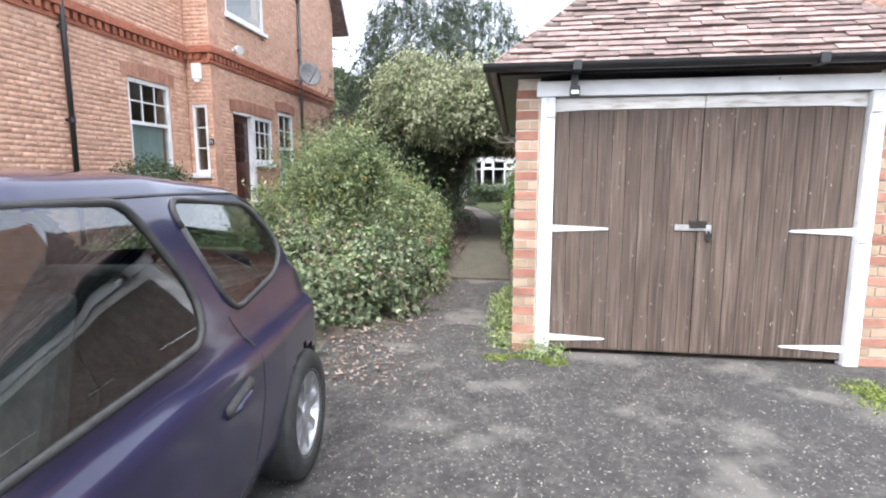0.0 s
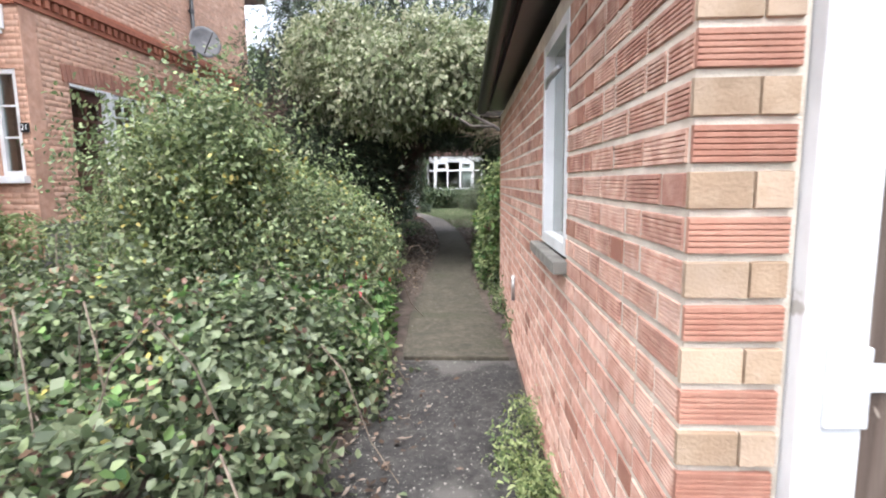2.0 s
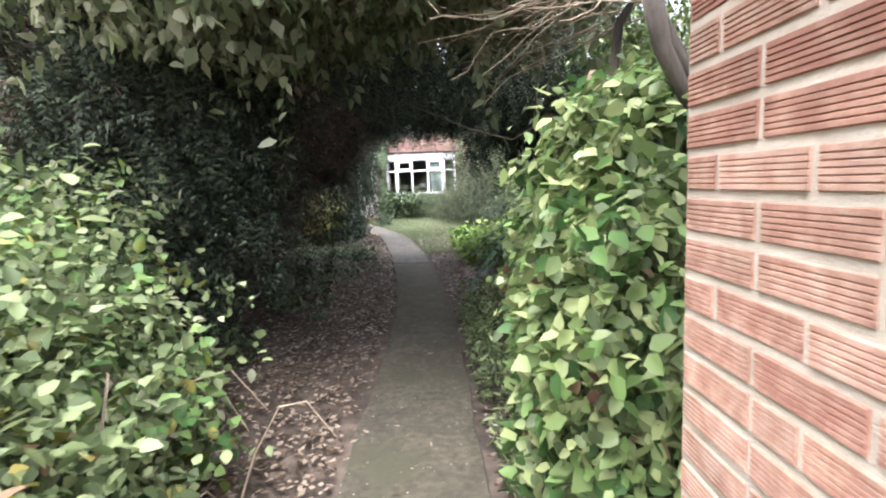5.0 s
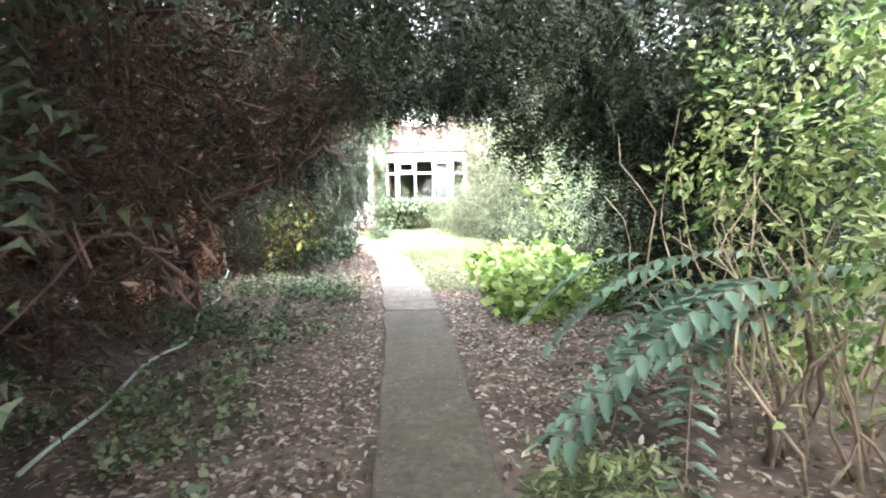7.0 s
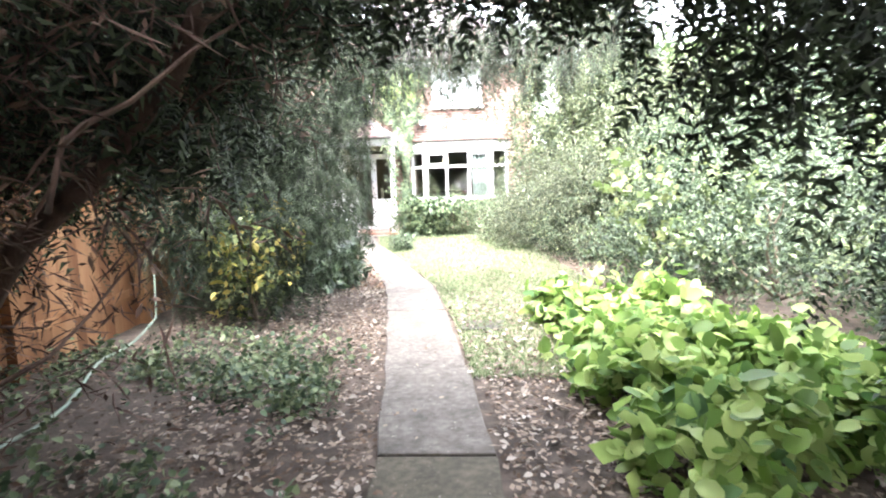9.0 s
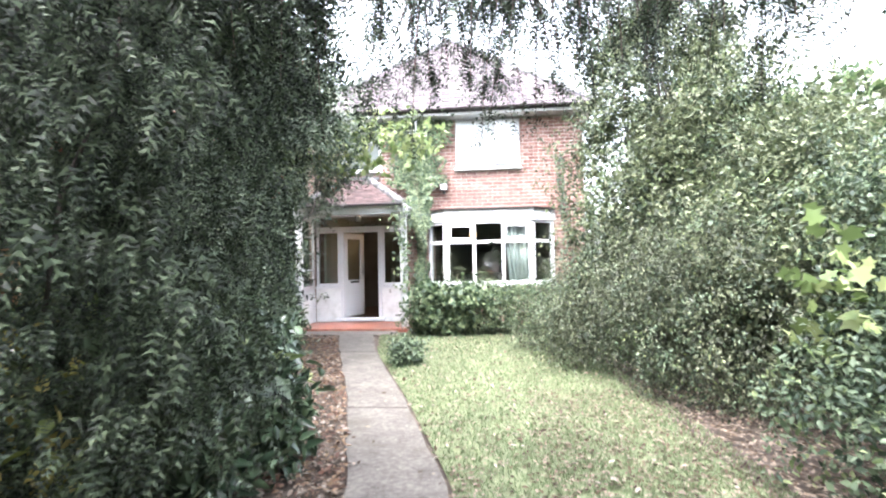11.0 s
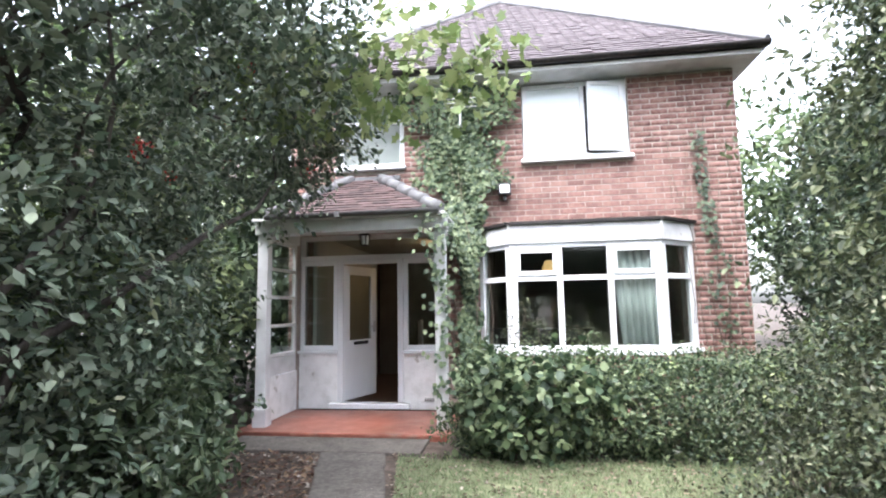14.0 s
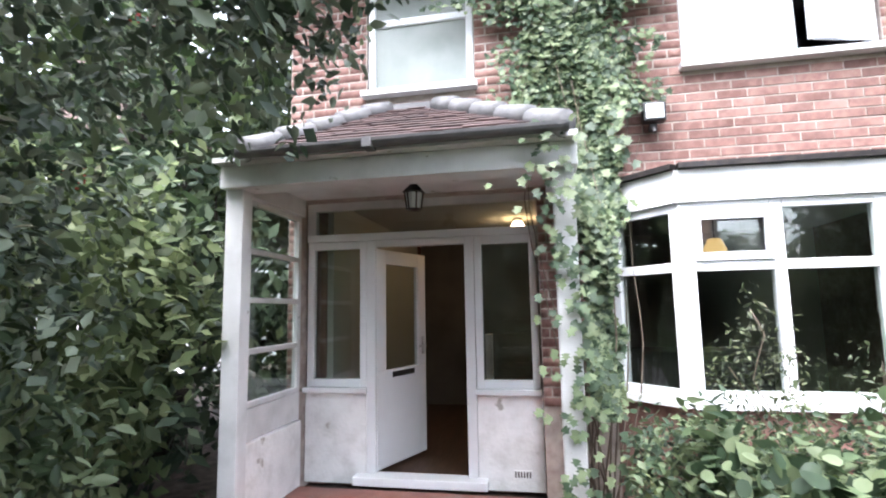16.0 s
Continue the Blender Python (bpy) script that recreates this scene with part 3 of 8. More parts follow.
stay = part("window_stay", Geo().tube([(0.0, 5.62, 1.8), (-0.02, 5.75, 1.78), (-0.015, 5.86, 1.76)], [0.012, 0.014, 0.008], 6), STEEL, gwin, "pitted metal window catch", smooth=True)

# stick of pipe on the side wall
tagged(part("pipe_stub", Geo().tube([(-0.012, 7.48, 0.42), (-0.012, 7.48, 0.62)], 0.014, 8), STEEL, smooth=True), "short grey metal pipe fixed to the brick wall", "pipe")


def hip_roof(name, label, x0, x1, y0, y1, z0, rise, run_front, tile_m, tile_j, tile_w, gauge, front_objects, apex_x=None, category="roof"):
    """A roof with a hipped front end towards -y: a body with tiles laid on the front and the two side slopes."""
    xm = (x0 + x1) / 2 if apex_x is None else apex_x
    t = thing(name, label, category, (xm, y0, z0), kind="structure")
    a, b = Vector((x0, y0, z0)), Vector((x1, y0, z0))
    top = Vector((xm, y0 + run_front, z0 + rise))
    back = Vector((xm, y1, z0 + rise))
    g = Geo()
    g.v = [tuple(v) for v in (a, b, (x1, y1, z0), (x0, y1, z0), top, back)]
    g.f = [(0, 1, 4), (1, 2, 5, 4), (3, 0, 4, 5), (2, 3, 5), (3, 2, 1, 0)]
    part("roof_body", g, tile_j, t)

    def slope(o, u, w, left, right, objects):
        """Courses of tiles on a slope: o start, u along the eave, w up the slope; left(s), right(s) bounds at s up it."""
        length_up = w.length
        wn_, un = w.normalized(), u.normalized()
        nn = un.cross(wn_).normalized()
        if nn.z < 0:
            nn = -nn
        rng, rest = random.Random(11), Geo()
        rows = int(length_up / gauge)
        shared = None
        for r in range(rows + 1):
            s = r * gauge
            lo, hi = left(min(s / length_up, 1)), right(min(s / length_up, 1))
            c = lo - (tile_w / 2 if r % 2 else 0) * 1.0
            while c < hi - 0.01:
                u0, u1 = max(c, lo) + 0.002, min(c + tile_w, hi) - 0.002
                c += tile_w
                if u1 - u0 < 0.03:
                    continue
                lift = 0.012 + rng.uniform(-0.004, 0.008)
                skew = rng.uniform(-0.007, 0.007)
                full = abs((u1 - u0) - (tile_w - 0.004)) < 0.004
                ln = gauge * 1.25
                if objects and full and objects[0] > 0:
                    objects[0] -= 1
                    if shared is None:
                        q = Geo().hexa([(0, 0, 0), (tile_w - 0.004, 0, 0), (tile_w - 0.004, ln, -0.008), (0, ln, -0.008), (0, 0, 0.02), (tile_w - 0.004, 0, 0.02), (tile_w - 0.004, ln, 0.003), (0, ln, 0.003)])
                        shared = q.mesh("tile", tile_m)
                    ob = new("tile", shared)
                    ob.parent = t
                    ob.matrix_parent_inverse = Matrix.Translation(-t.location)
                    m3 = Matrix((un, wn_, nn)).transposed().to_4x4()
                    ob.matrix_basis = Matrix.Translation(o + un * u0 + wn_ * (s - 0.03 + skew) + nn * lift) @ m3 @ Matrix.Rotation(rng.uniform(-0.02, 0.02), 4, "Z")
                else:
                    p0 = o + un * u0 + wn_ * (s - 0.03 + skew) + nn * lift
                    p1 = o + un * u1 + wn_ * (s - 0.03 + skew) + nn * lift
                    e = wn_ * ln - nn * 0.008
                    k = nn * 0.018
                    rest.hexa([tuple(v) for v in (p0, p1, p1 + e, p0 + e, p0 + k, p1 + k, p1 + e + k, p0 + e + k)])
        if rest.v:
            part("tile_run", np_mesh("tile_run", np.array(rest.v), np.array(rest.f), tile_j), tile_j, t, kind="stuff")

    wfront = Vector((0, run_front, rise))
    slope(a, b - a, wfront, lambda s: s * (xm - x0), lambda s: (x1 - x0) - s * (x1 - xm), [front_objects] if front_objects else None)
    wl_ = Vector((xm - x0, 0, rise))
    slope(Vector((x0, y0, z0)), Vector((0, 1, 0)), wl_, lambda s: s * run_front, lambda s: y1 - y0, None)
    wr_ = Vector((xm - x1, 0, rise))
    slope(Vector((x1, y0, z0)), Vector((0, 1, 0)), wr_, lambda s: s * run_front, lambda s: y1 - y0, None)
    return t, top, back


groof, gtop, gback = hip_roof("roof_garage", "hipped garage roof of weathered red-brown clay tiles", -0.16, GW + 0.16, 4.2, GB + 0.15, 2.2, 1.45, 1.45, TILE, TILE_J, 0.235, 0.07, 230)
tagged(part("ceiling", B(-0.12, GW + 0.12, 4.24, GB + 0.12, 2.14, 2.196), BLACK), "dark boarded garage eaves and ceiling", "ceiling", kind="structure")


def gutter(pts, r, label, material=BLACK, brackets=()):
    """A half-round gutter along the points."""
    t = thing("gutter", label, "gutter", pts[0])
    for p, q in zip(pts[:-1], pts[1:]):
        p, q = Vector(p), Vector(q)
        d = (q - p).normalized()
        s = d.cross(Vector((0, 0, 1)))
        g = Geo()
        prof = [(math.cos(a), math.sin(a)) for a in [math.pi + math.pi * i / 8 for i in range(9)]]
        prof += [(0.88 * math.cos(a), 0.88 * math.sin(a)) for a in [2 * math.pi - math.pi * i / 8 for i in range(9)]]
        n = len(prof)
        for e in (p, q):
            for c, z in prof:
                g.v.append(tuple(e + s * (c * r) + Vector((0, 0, z * r))))
        g.f = [(i, (i + 1) % n, n + (i + 1) % n, n + i) for i in range(n)] + [tuple(range(n - 1, -1, -1)), tuple(range(n, 2 * n))]
        part("channel", g, material, t, smooth=False)
    for b in brackets:
        b = Vector(b)
        part("bracket", B(b.x - 0.03, b.x + 0.03, b.y - r * 1.1, b.y + r * 1.1, b.z - r * 1.1, b.z + 0.01), material, t, bevel=0.004)
    return t


gutter([(-0.24, 4.16, 2.2), (GW + 0.24, 4.16, 2.2)], 0.055, "black plastic gutter along the garage front eave", brackets=[(0.42, 4.16, 2.2), (2.0, 4.16, 2.2)])
gutter([(-0.19, 4.16, 2.2), (-0.19, GB + 0.15, 2.16)], 0.055, "black plastic gutter along the garage side eave")

# ---- brick house behind the garage ----
rw = wall_with_holes("wall_neighbour", (4.0, 9.5, 0), (0, -1, 0), (-1, 0, 0), 4.2, 6.5, 0.3, [], MORTAR_GREY, "tall plain brick side wall of a neighbouring house")
joined_bricks("brick_run", brick_layout(4.2, 6.5, [], 0.08, 0.23, "stretcher"), (4.0, 9.5, 0), (0, -1, 0), (-1, 0, 0), BRICK_ORANGE, rw)

# ---- the house at the end of the garden ----
HX0, HX1, HY, HZ = -5.05, 1.08, 28.88, 4.62
BZ = 0.02
UW = (-1.68 - HX0, -0.27 - HX0, 3.48 - BZ, 4.62 - BZ)
LW = (-4.32 - HX0, -3.35 - HX0, 3.5 - BZ, 4.62 - BZ)
PORCHOPEN = (-4.95 - HX0, -2.87 - HX0, 0, 2.61 - BZ)
BAYOPEN = (-2.2 - HX0, 0.32 - HX0, 0.9 - BZ, 2.4 - BZ)
HOLES = [UW, LW, PORCHOPEN, BAYOPEN]
fw = wall_with_holes("wall_house_front", (HX0, HY + 0.007, BZ), (1, 0, 0), (0, -1, 0), HX1 - HX0, HZ - BZ, 0.25, HOLES, MORTAR_GREY, "dark red brick house front, part grown over with creeper")
tagged(part("wall_house_right", B(HX1 - 0.25, HX1, HY + 0.262, 37, 0, HZ), BRICK_HOUSE_J), "red brick house side wall", "wall", kind="structure")
tagged(part("wall_house_left", B(HX0, HX0 + 0.25, HY + 0.262, 37, 0, HZ), BRICK_HOUSE_J), "red brick house side wall", "wall", kind="structure")
tagged(part("wall_house_back", B(HX0 + 0.255, HX1 - 0.255, 36.75, 37, 0, HZ), BRICK_HOUSE_J), "red brick house back wall", "wall", kind="structure")
tagged(part("floor_upper", B(HX0 + 0.255, HX1 - 0.255, HY + 0.262, 36.74, 2.66, 2.86), ROOM), "plain floor between the storeys", "floor", kind="structure")
tagged(part("floor_house", B(HX0 + 0.255, HX1 - 0.255, HY + 0.262, 36.74, 0.1, 0.22), mat("dark_floorboards", [(0.05, 0.028, 0.018), (0.10, 0.06, 0.04)], 5, 0.4, stretch=(8, 1, 1))), "dark boarded hall floor", "floor", kind="structure")
tagged(part("wall_hall", B(-2.75, -2.65, HY + 0.262, 33, 0.22, 2.65), ROOM), "plastered wall between hall and front room", "wall", kind="structure")
# the hall's dimness comes from this wall's dark colour
tagged(part("wall_hall_end", B(-4.7, -2.76, 32.5, 32.6, 0.22, 2.65), DARK), "hall end wall coloured dark to look dim", "wall", kind="structure")
tagged(part("wall_upper_rooms", B(HX0 + 0.26, HX1 - 0.26, 31.5, 31.6, 2.87, 4.55), ROOM), "plain bedroom wall", "wall", kind="structure")
tagged(part("wall_front_room", B(-2.64, HX1 - 0.26, 32.5, 32.6, 0.22, 2.65), ROOM), "dim front room wall", "wall", kind="structure")
tagged(part("ceiling_house", B(HX0 - 0.2, HX1 + 0.2, HY - 0.38, 37.3, HZ + 0.005, HZ + 0.06), WHITE), "white boarded eaves soffit and ceiling", "ceiling", kind="structure")
hroof, htop, hback = hip_roof("roof_house", "hipped house roof of weathered plain tiles", HX0 - 0.25, HX1 + 0.25, HY - 0.42, 38, HZ + 0.1, 2.95, 3.4, TILE_DARK_J, TILE_DARK_J, 0.17, 0.1, 290)
gutter([(HX0 - 0.27, HY - 0.44, HZ + 0.12), (HX1 + 0.27, HY - 0.44, HZ + 0.12)], 0.06, "grey-black gutter along the house eave", IRON)
part("hip_ridge", Geo().tube([(HX1 + 0.25, HY - 0.42, HZ + 0.14), tuple(htop + Vector((0, 0, 0.03)))], 0.07, 8), LEAD, hroof)
part("hip_ridge", Geo().tube([(HX0 - 0.25, HY - 0.42, HZ + 0.14), tuple(htop + Vector((0, 0, 0.03)))], 0.07, 8), LEAD, hroof)


def window(name, label, x0, x1, z0, z1, y, lights, frame=0.06, pane=GLASS, transom=None, sill=True, open_last=0.0):
    """A framed window set in a wall that looks to -y. lights: the borders of its lights as fractions of the width."""
    w = thing(name, label, "window", ((x0 + x1) / 2, y, z0), kind="structure")
    f = frame
    part("window_frame", B(x0, x1, y, y + 0.07, z0, z0 + f), UPVC, w, bevel=0.004)
    part("window_frame", B(x0, x1, y, y + 0.07, z1 - f, z1), UPVC, w, bevel=0.004)
    bars = [x0 + (x1 - x0) * v for v in lights]
    for i, b in enumerate(bars):
        a = b if i == 0 else (b - f if i == len(bars) - 1 else b - f / 2)
        part("window_frame", B(a, a + f, y, y + 0.07, z0 + f + 0.001, z1 - f - 0.001), UPVC, w, bevel=0.004)
    for i in range(len(bars) - 1):
        a, b = bars[i] + (f if i == 0 else f / 2), bars[i + 1] - (f if i == len(bars) - 2 else f / 2)
        if transom:
            part("transom", B(a + 0.001, b - 0.001, y + 0.002, y + 0.068, transom - f / 2, transom + f / 2), UPVC, w, bevel=0.004)
        if open_last and i == len(bars) - 2:
            sash = part("open_sash", B(0, 0.05, -0.045, 0, 0, z1 - z0 - 2 * f), UPVC, w, "sash standing open", bevel=0.004)
            g = Geo().box(b - a - 0.05, b - a, -0.045, 0, 0, z1 - z0 - 2 * f).box(0.05, b - a - 0.05, -0.045, 0, 0, 0.05).box(0.05, b - a - 0.05, -0.045, 0, z1 - z0 - 2 * f - 0.05, z1 - z0 - 2 * f)
            m = Matrix.Translation((b, y - 0.004, z0 + f)) @ Matrix.Rotation(open_last, 4, "Z") @ Matrix.Translation((-(b - a), 0, 0))
            sash.matrix_parent_inverse = Matrix.Translation(-w.location)
            sash.matrix_basis = m
            for nm, geo, mm in (("sash_frame", g, UPVC), ("pane", Geo().box(0.05, b - a - 0.05, -0.026, -0.02, 0.05, z1 - z0 - 2 * f - 0.05), pane)):
                o = new(nm, geo.mesh(nm, mm))
                o.parent = sash
        else:
            part("pane", B(a, b, y + 0.03, y + 0.036, z0 + f, z1 - f), pane, w)
    if sill:
        part("window_sill", B(x0 - 0.04, x1 + 0.04, y - 0.12, y - 0.001, z0 - 0.05, z0 - 0.002), UPVC, w, bevel=0.006)
        part("window_sill_back", B(x0, x1, y, y + 0.07, z0 - 0.05, z0 - 0.001), UPVC, w)
    return w


# bedroom panes are opaque: the bright sky reflection is in their colour
window("window_1", "white upvc bedroom window with one sash standing open", -1.67, -0.28, 3.53, 4.6, HY + 0.03, (0, 0.58, 1), pane=FROST_SKY, open_last=radians(14))
# landing pane: its greenish reflection is colour, the glass is opaque
window("window_2", "white upvc landing window above the porch roof", -4.31, -3.36, 3.55, 4.6, HY + 0.03, (0, 1), pane=REFLECT_GREY, transom=4.22)

# bay window
bay = thing("bay_window", "white three-sided bay window with three lights in front", "bay window", (-1.0, 28.5, 0.1), kind="structure")
BP = [Vector((-2.32, 28.87, 0)), Vector((-1.9, 28.42, 0)), Vector((-0.08, 28.42, 0)), Vector((0.42, 28.87, 0))]


def bay_box(p, q, z0, z1, depth, out=0.0):
    d = (q - p).normalized()
    n = Vector((d.y, -d.x, 0))
    a, b = p + n * out, q + n * out
    w = -n * depth
    lo, hi = Vector((0, 0, z0)), Vector((0, 0, z1))
    return Geo().hexa([tuple(v) for v in (a + lo, b + lo, b + w + lo, a + w + lo, a + hi, b + hi, b + w + hi, a + w + hi)])


for i in range(3):
    p, q = BP[i], BP[i + 1]
    part("bay_base", bay_box(p, q, 0.1, 0.95, 0.12), BRICK_HOUSE_J, bay)
    part("window_sill", bay_box(p, q, 0.952, 1.0, 0.12, 0.06 + 0.001 * i), UPVC, bay)
    part("fascia", bay_box(p, q, 2.33, 2.56, 0.10, 0.03 + 0.001 * i), WHITE, bay, "white painted fascia")
    part("roof_edge", bay_box(p, q, 2.562, 2.6, 0.14, 0.07 + 0.001 * i), IRON, bay, "dark felt roof edge")
    n = 3 if i == 1 else 1
    L = (q - p).length
    d = (q - p).normalized()
    for k in range(n + 1):
        w = 0.085 if (k in (0, n)) else 0.07
        c = L * k / n
        a, b = (max(0.004, c - w / 2) if k else 0.004), min(L - 0.004, c + w / 2)
        if k == 0:
            b = w
        if k == n:
            a = L - w
        part("mullion", bay_box(p + d * a, p + d * b, 1.002, 2.328, 0.075), UPVC, bay, bevel=0.003)
    for k in range(n):
        a = (0.086 if k == 0 else L * k / n + 0.036)
        b = (L - 0.086 if k == n - 1 else L * (k + 1) / n - 0.036)
        part("transom", bay_box(p + d * a, p + d * b, 1.855, 1.92, 0.072, -0.002), UPVC, bay, bevel=0.003)
        part("bottom_rail", bay_box(p + d * a, p + d * b, 1.003, 1.06, 0.072, -0.002), UPVC, bay, bevel=0.003)
        part("top_rail", bay_box(p + d * a, p + d * b, 2.27, 2.327, 0.072, -0.002), UPVC, bay, bevel=0.003)
        part("pane", bay_box(p + d * a, p + d * b, 1.061, 2.269, 0.006, -0.035), GLASS, bay)
        if i == 1 and k != 1:
            for zz in (1.95, 2.23):
                part("vent_sash", bay_box(p + d * (a + 0.004), p + d * (b - 0.004), zz - 0.024, zz + 0.03, 0.03, 0.016), UPVC, bay)
            for u in (a + 0.004, b - 0.044):
                part("vent_sash", bay_box(p + d * u, p + d * (u + 0.04), 1.981, 2.205, 0.03, 0.016), UPVC, bay)
g = Geo().prism([tuple(v + Vector((0, 0, 2.44))) for v in BP], (0, 0, 0.1))
part("bay_roof", g, IRON, bay)
dent = thing("brick_band", "band of projecting brick ends above the bay window", "brick band", (-1, 28.85, 2.62))
for k in range(26):
    part("brick", B(-2.3 + k * 0.108, -2.3 + k * 0.108 + 0.095, 28.84, 28.872, 2.605, 2.66), BRICK_HOUSE, dent)


def curtain(name, label, x0, x1, y, z0, z1, folds, material):
    g = Geo()
    n = folds * 8
    for z in (z0, z1):
        for i in range(n + 1):
            u = i / n
            squeeze = 1.0 if z == z1 else 0.82
            x = x1 - (x1 - x0) * (1 - u) * squeeze
            g.v.append((x, y + 0.03 * math.sin(u * folds * 2 * math.pi) * (1 if z == z0 else 0.6), z))
    g.f = [(i, i + 1, n + 2 + i, n + 1 + i) for i in range(n)]
    ob = tagged(part(name, g, material, smooth=True), label, "curtain")
    s = ob.modifiers.new("cloth", "SOLIDIFY")
    s.thickness = 0.004
    return ob


tagged(part("wall_hall_side", B(-4.79, -4.73, HY + 0.262, 32.4, 0.225, 2.65), ROOM), "plain plastered hall side wall", "wall", kind="structure")
curtain("curtain", "pale curtain drawn to the side of the bay window", -0.66, -0.12, 28.53, 0.98, 2.28, 6, FABRIC)

# pendant lamp in the front room
PX, PYL, PZ = -1.36, 29.5, 2.06
tl = thing("pendant_lamp", "glowing pendant lamp with an amber shade in the front room", "lamp", (PX, PYL, PZ))
part("cord", Geo().tube([(PX, PYL, 2.655), (PX, PYL, PZ + 0.13)], 0.005, 6), IRON, tl)
g = Geo()
for z, r in ((PZ, 0.1), (PZ + 0.05, 0.095), (PZ + 0.14, 0.05)):
    g.v += [(PX + r * math.cos(a), PYL + r * math.sin(a), z) for a in [2 * math.pi * i / 20 for i in range(20)]]
g.f = [(20 * j + i, 20 * j + (i + 1) % 20, 20 * j + 20 + (i + 1) % 20, 20 * j + 20 + i) for j in range(2) for i in range(20)] + [tuple(range(40, 60))]
part("shade", g, glow("amber_shade", (1.0, 0.62, 0.25), 0.14), tl, "amber glowing shade", smooth=True)
sb = thing("sideboard", "dark wooden sideboard against the light in the front room", "sideboard", (-1.5, 30.2, 0.22))
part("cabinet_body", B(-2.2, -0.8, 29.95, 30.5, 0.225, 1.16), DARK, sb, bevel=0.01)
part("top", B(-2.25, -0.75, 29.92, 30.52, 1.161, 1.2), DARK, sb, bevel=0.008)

# porch
FZ = 0.19
tagged(part("porch_floor", B(-5.08, -2.6, 27.55, 28.86, 0.05, FZ), REDFLOOR, bevel=0.015), "red painted concrete porch floor, worn and muddy", "floor", kind="structure")
PY = 29.03
scr = thing("porch_screen", "white rendered porch front with glazed side lights and fanlight", "porch", (-3.9, PY, FZ), kind="structure")
part("side_wall", B(-4.94, -4.375, PY, PY + 0.1, FZ - 0.02, 0.92), RENDER, scr, "white painted brick dwarf wall")
part("side_wall", B(-3.41, -2.88, PY, PY + 0.1, FZ - 0.02, 0.92), RENDER, scr, "white painted brick dwarf wall")
part("air_brick", Geo().box(-3.13, -2.98, PY - 0.009, PY, 0.27, 0.335), RENDER, scr, "painted air brick")
# thin dark bars on the face paint the shade inside the vent slots
for k in range(6):
    part("vent_slot", B(-3.12 + 0.023 * k, -3.107 + 0.023 * k, PY - 0.0105, PY - 0.0092, 0.28, 0.325), DARK, scr)
part("sill", B(-4.95, -4.365, PY - 0.05, PY + 0.08, 0.925, 0.97), UPVC, scr, bevel=0.005)
part("sill", B(-3.425, -2.88, PY - 0.05, PY + 0.08, 0.925, 0.97), UPVC, scr, bevel=0.005)
for x0, x1 in ((-4.93, -4.375), (-3.41, -2.89)):
    for a, b, c, d in ((x0, x0 + 0.06, 0.972, 2.25), (x1 - 0.06, x1, 0.972, 2.25), (x0 + 0.061, x1 - 0.061, 0.972, 1.04), (x0 + 0.061, x1 - 0.061, 2.18, 2.25)):
        part("side_light_frame", B(a, b, PY, PY + 0.07, c, d), UPVC, scr, bevel=0.004)
    part("pane", B(x0 + 0.06, x1 - 0.06, PY + 0.03, PY + 0.036, 1.04, 2.18), GLASS, scr)
part("head_rail", B(-4.94, -2.88, PY - 0.005, PY + 0.075, 2.252, 2.32), UPVC, scr, bevel=0.004)
part("fanlight_pane", B(-4.86, -2.9, PY + 0.02, PY + 0.03, 2.322, 2.54), GLASS, scr)
part("fanlight_frame", B(-4.94, -4.861, PY, PY + 0.07, 2.321, 2.61), WHITE, scr)
part("fanlight_head", B(-4.86, -2.88, PY, PY + 0.07, 2.541, 2.61), WHITE, scr)
dfr = thing("door_frame", "white upvc front door frame with threshold", "door frame", (-3.83, PY, FZ))
part("jamb", B(-4.37, -4.29, PY - 0.01, PY + 0.07, 0.262, 2.25), UPVC, dfr, bevel=0.004)
part("jamb", B(-3.495, -3.415, PY - 0.01, PY + 0.07, 0.262, 2.25), UPVC, dfr, bevel=0.004)
part("head", B(-4.289, -3.496, PY - 0.01, PY + 0.07, 2.19, 2.25), UPVC, dfr, bevel=0.004)
part("threshold", B(-4.46, -3.33, PY - 0.12, PY + 0.07, FZ, 0.26), UPVC, dfr, bevel=0.008)

# the open front door, hinged at its left jamb, swung inwards
fd = thing("front_door", "white upvc front door standing half open, glazed above", "door", (-4.285, PY + 0.03, 0.27))
fd.rotation_euler = (0, 0, radians(70))
DW, DH = 0.78, 1.91


def dpart(name, geo, m, label=""):
    o = new(name, geo.mesh(name, m))
    o.parent = fd
    b = o.modifiers.new("edges", "BEVEL")
    b.width, b.segments = 0.003, 2
    return tagged(o, label)


dpart("lower_panel", Geo().box(0, DW, 0, 0.05, 0, 0.83), UPVC)
dpart("stile", Geo().box(0, 0.13, 0, 0.05, 0.831, DH), UPVC)
dpart("stile", Geo().box(DW - 0.13, DW, 0, 0.05, 0.831, DH), UPVC)
dpart("top_rail", Geo().box(0.131, DW - 0.131, 0, 0.05, DH - 0.13, DH), UPVC)
dpart("pane", Geo().box(0.131, DW - 0.131, 0.02, 0.026, 0.832, DH - 0.131), GLASS)
dpart("letter_box", Geo().box(0.22, DW - 0.22, -0.012, -0.001, 0.76, 0.81), BLACK, "black letter plate")
dpart("handle", Geo().box(DW - 0.08, DW - 0.05, -0.02, -0.001, 0.93, 1.1).box(DW - 0.17, DW - 0.06, -0.05, -0.035, 1.0, 1.02).box(DW - 0.075, DW - 0.055, -0.036, -0.019, 1.0, 1.02), STEEL, "metal lever handle")

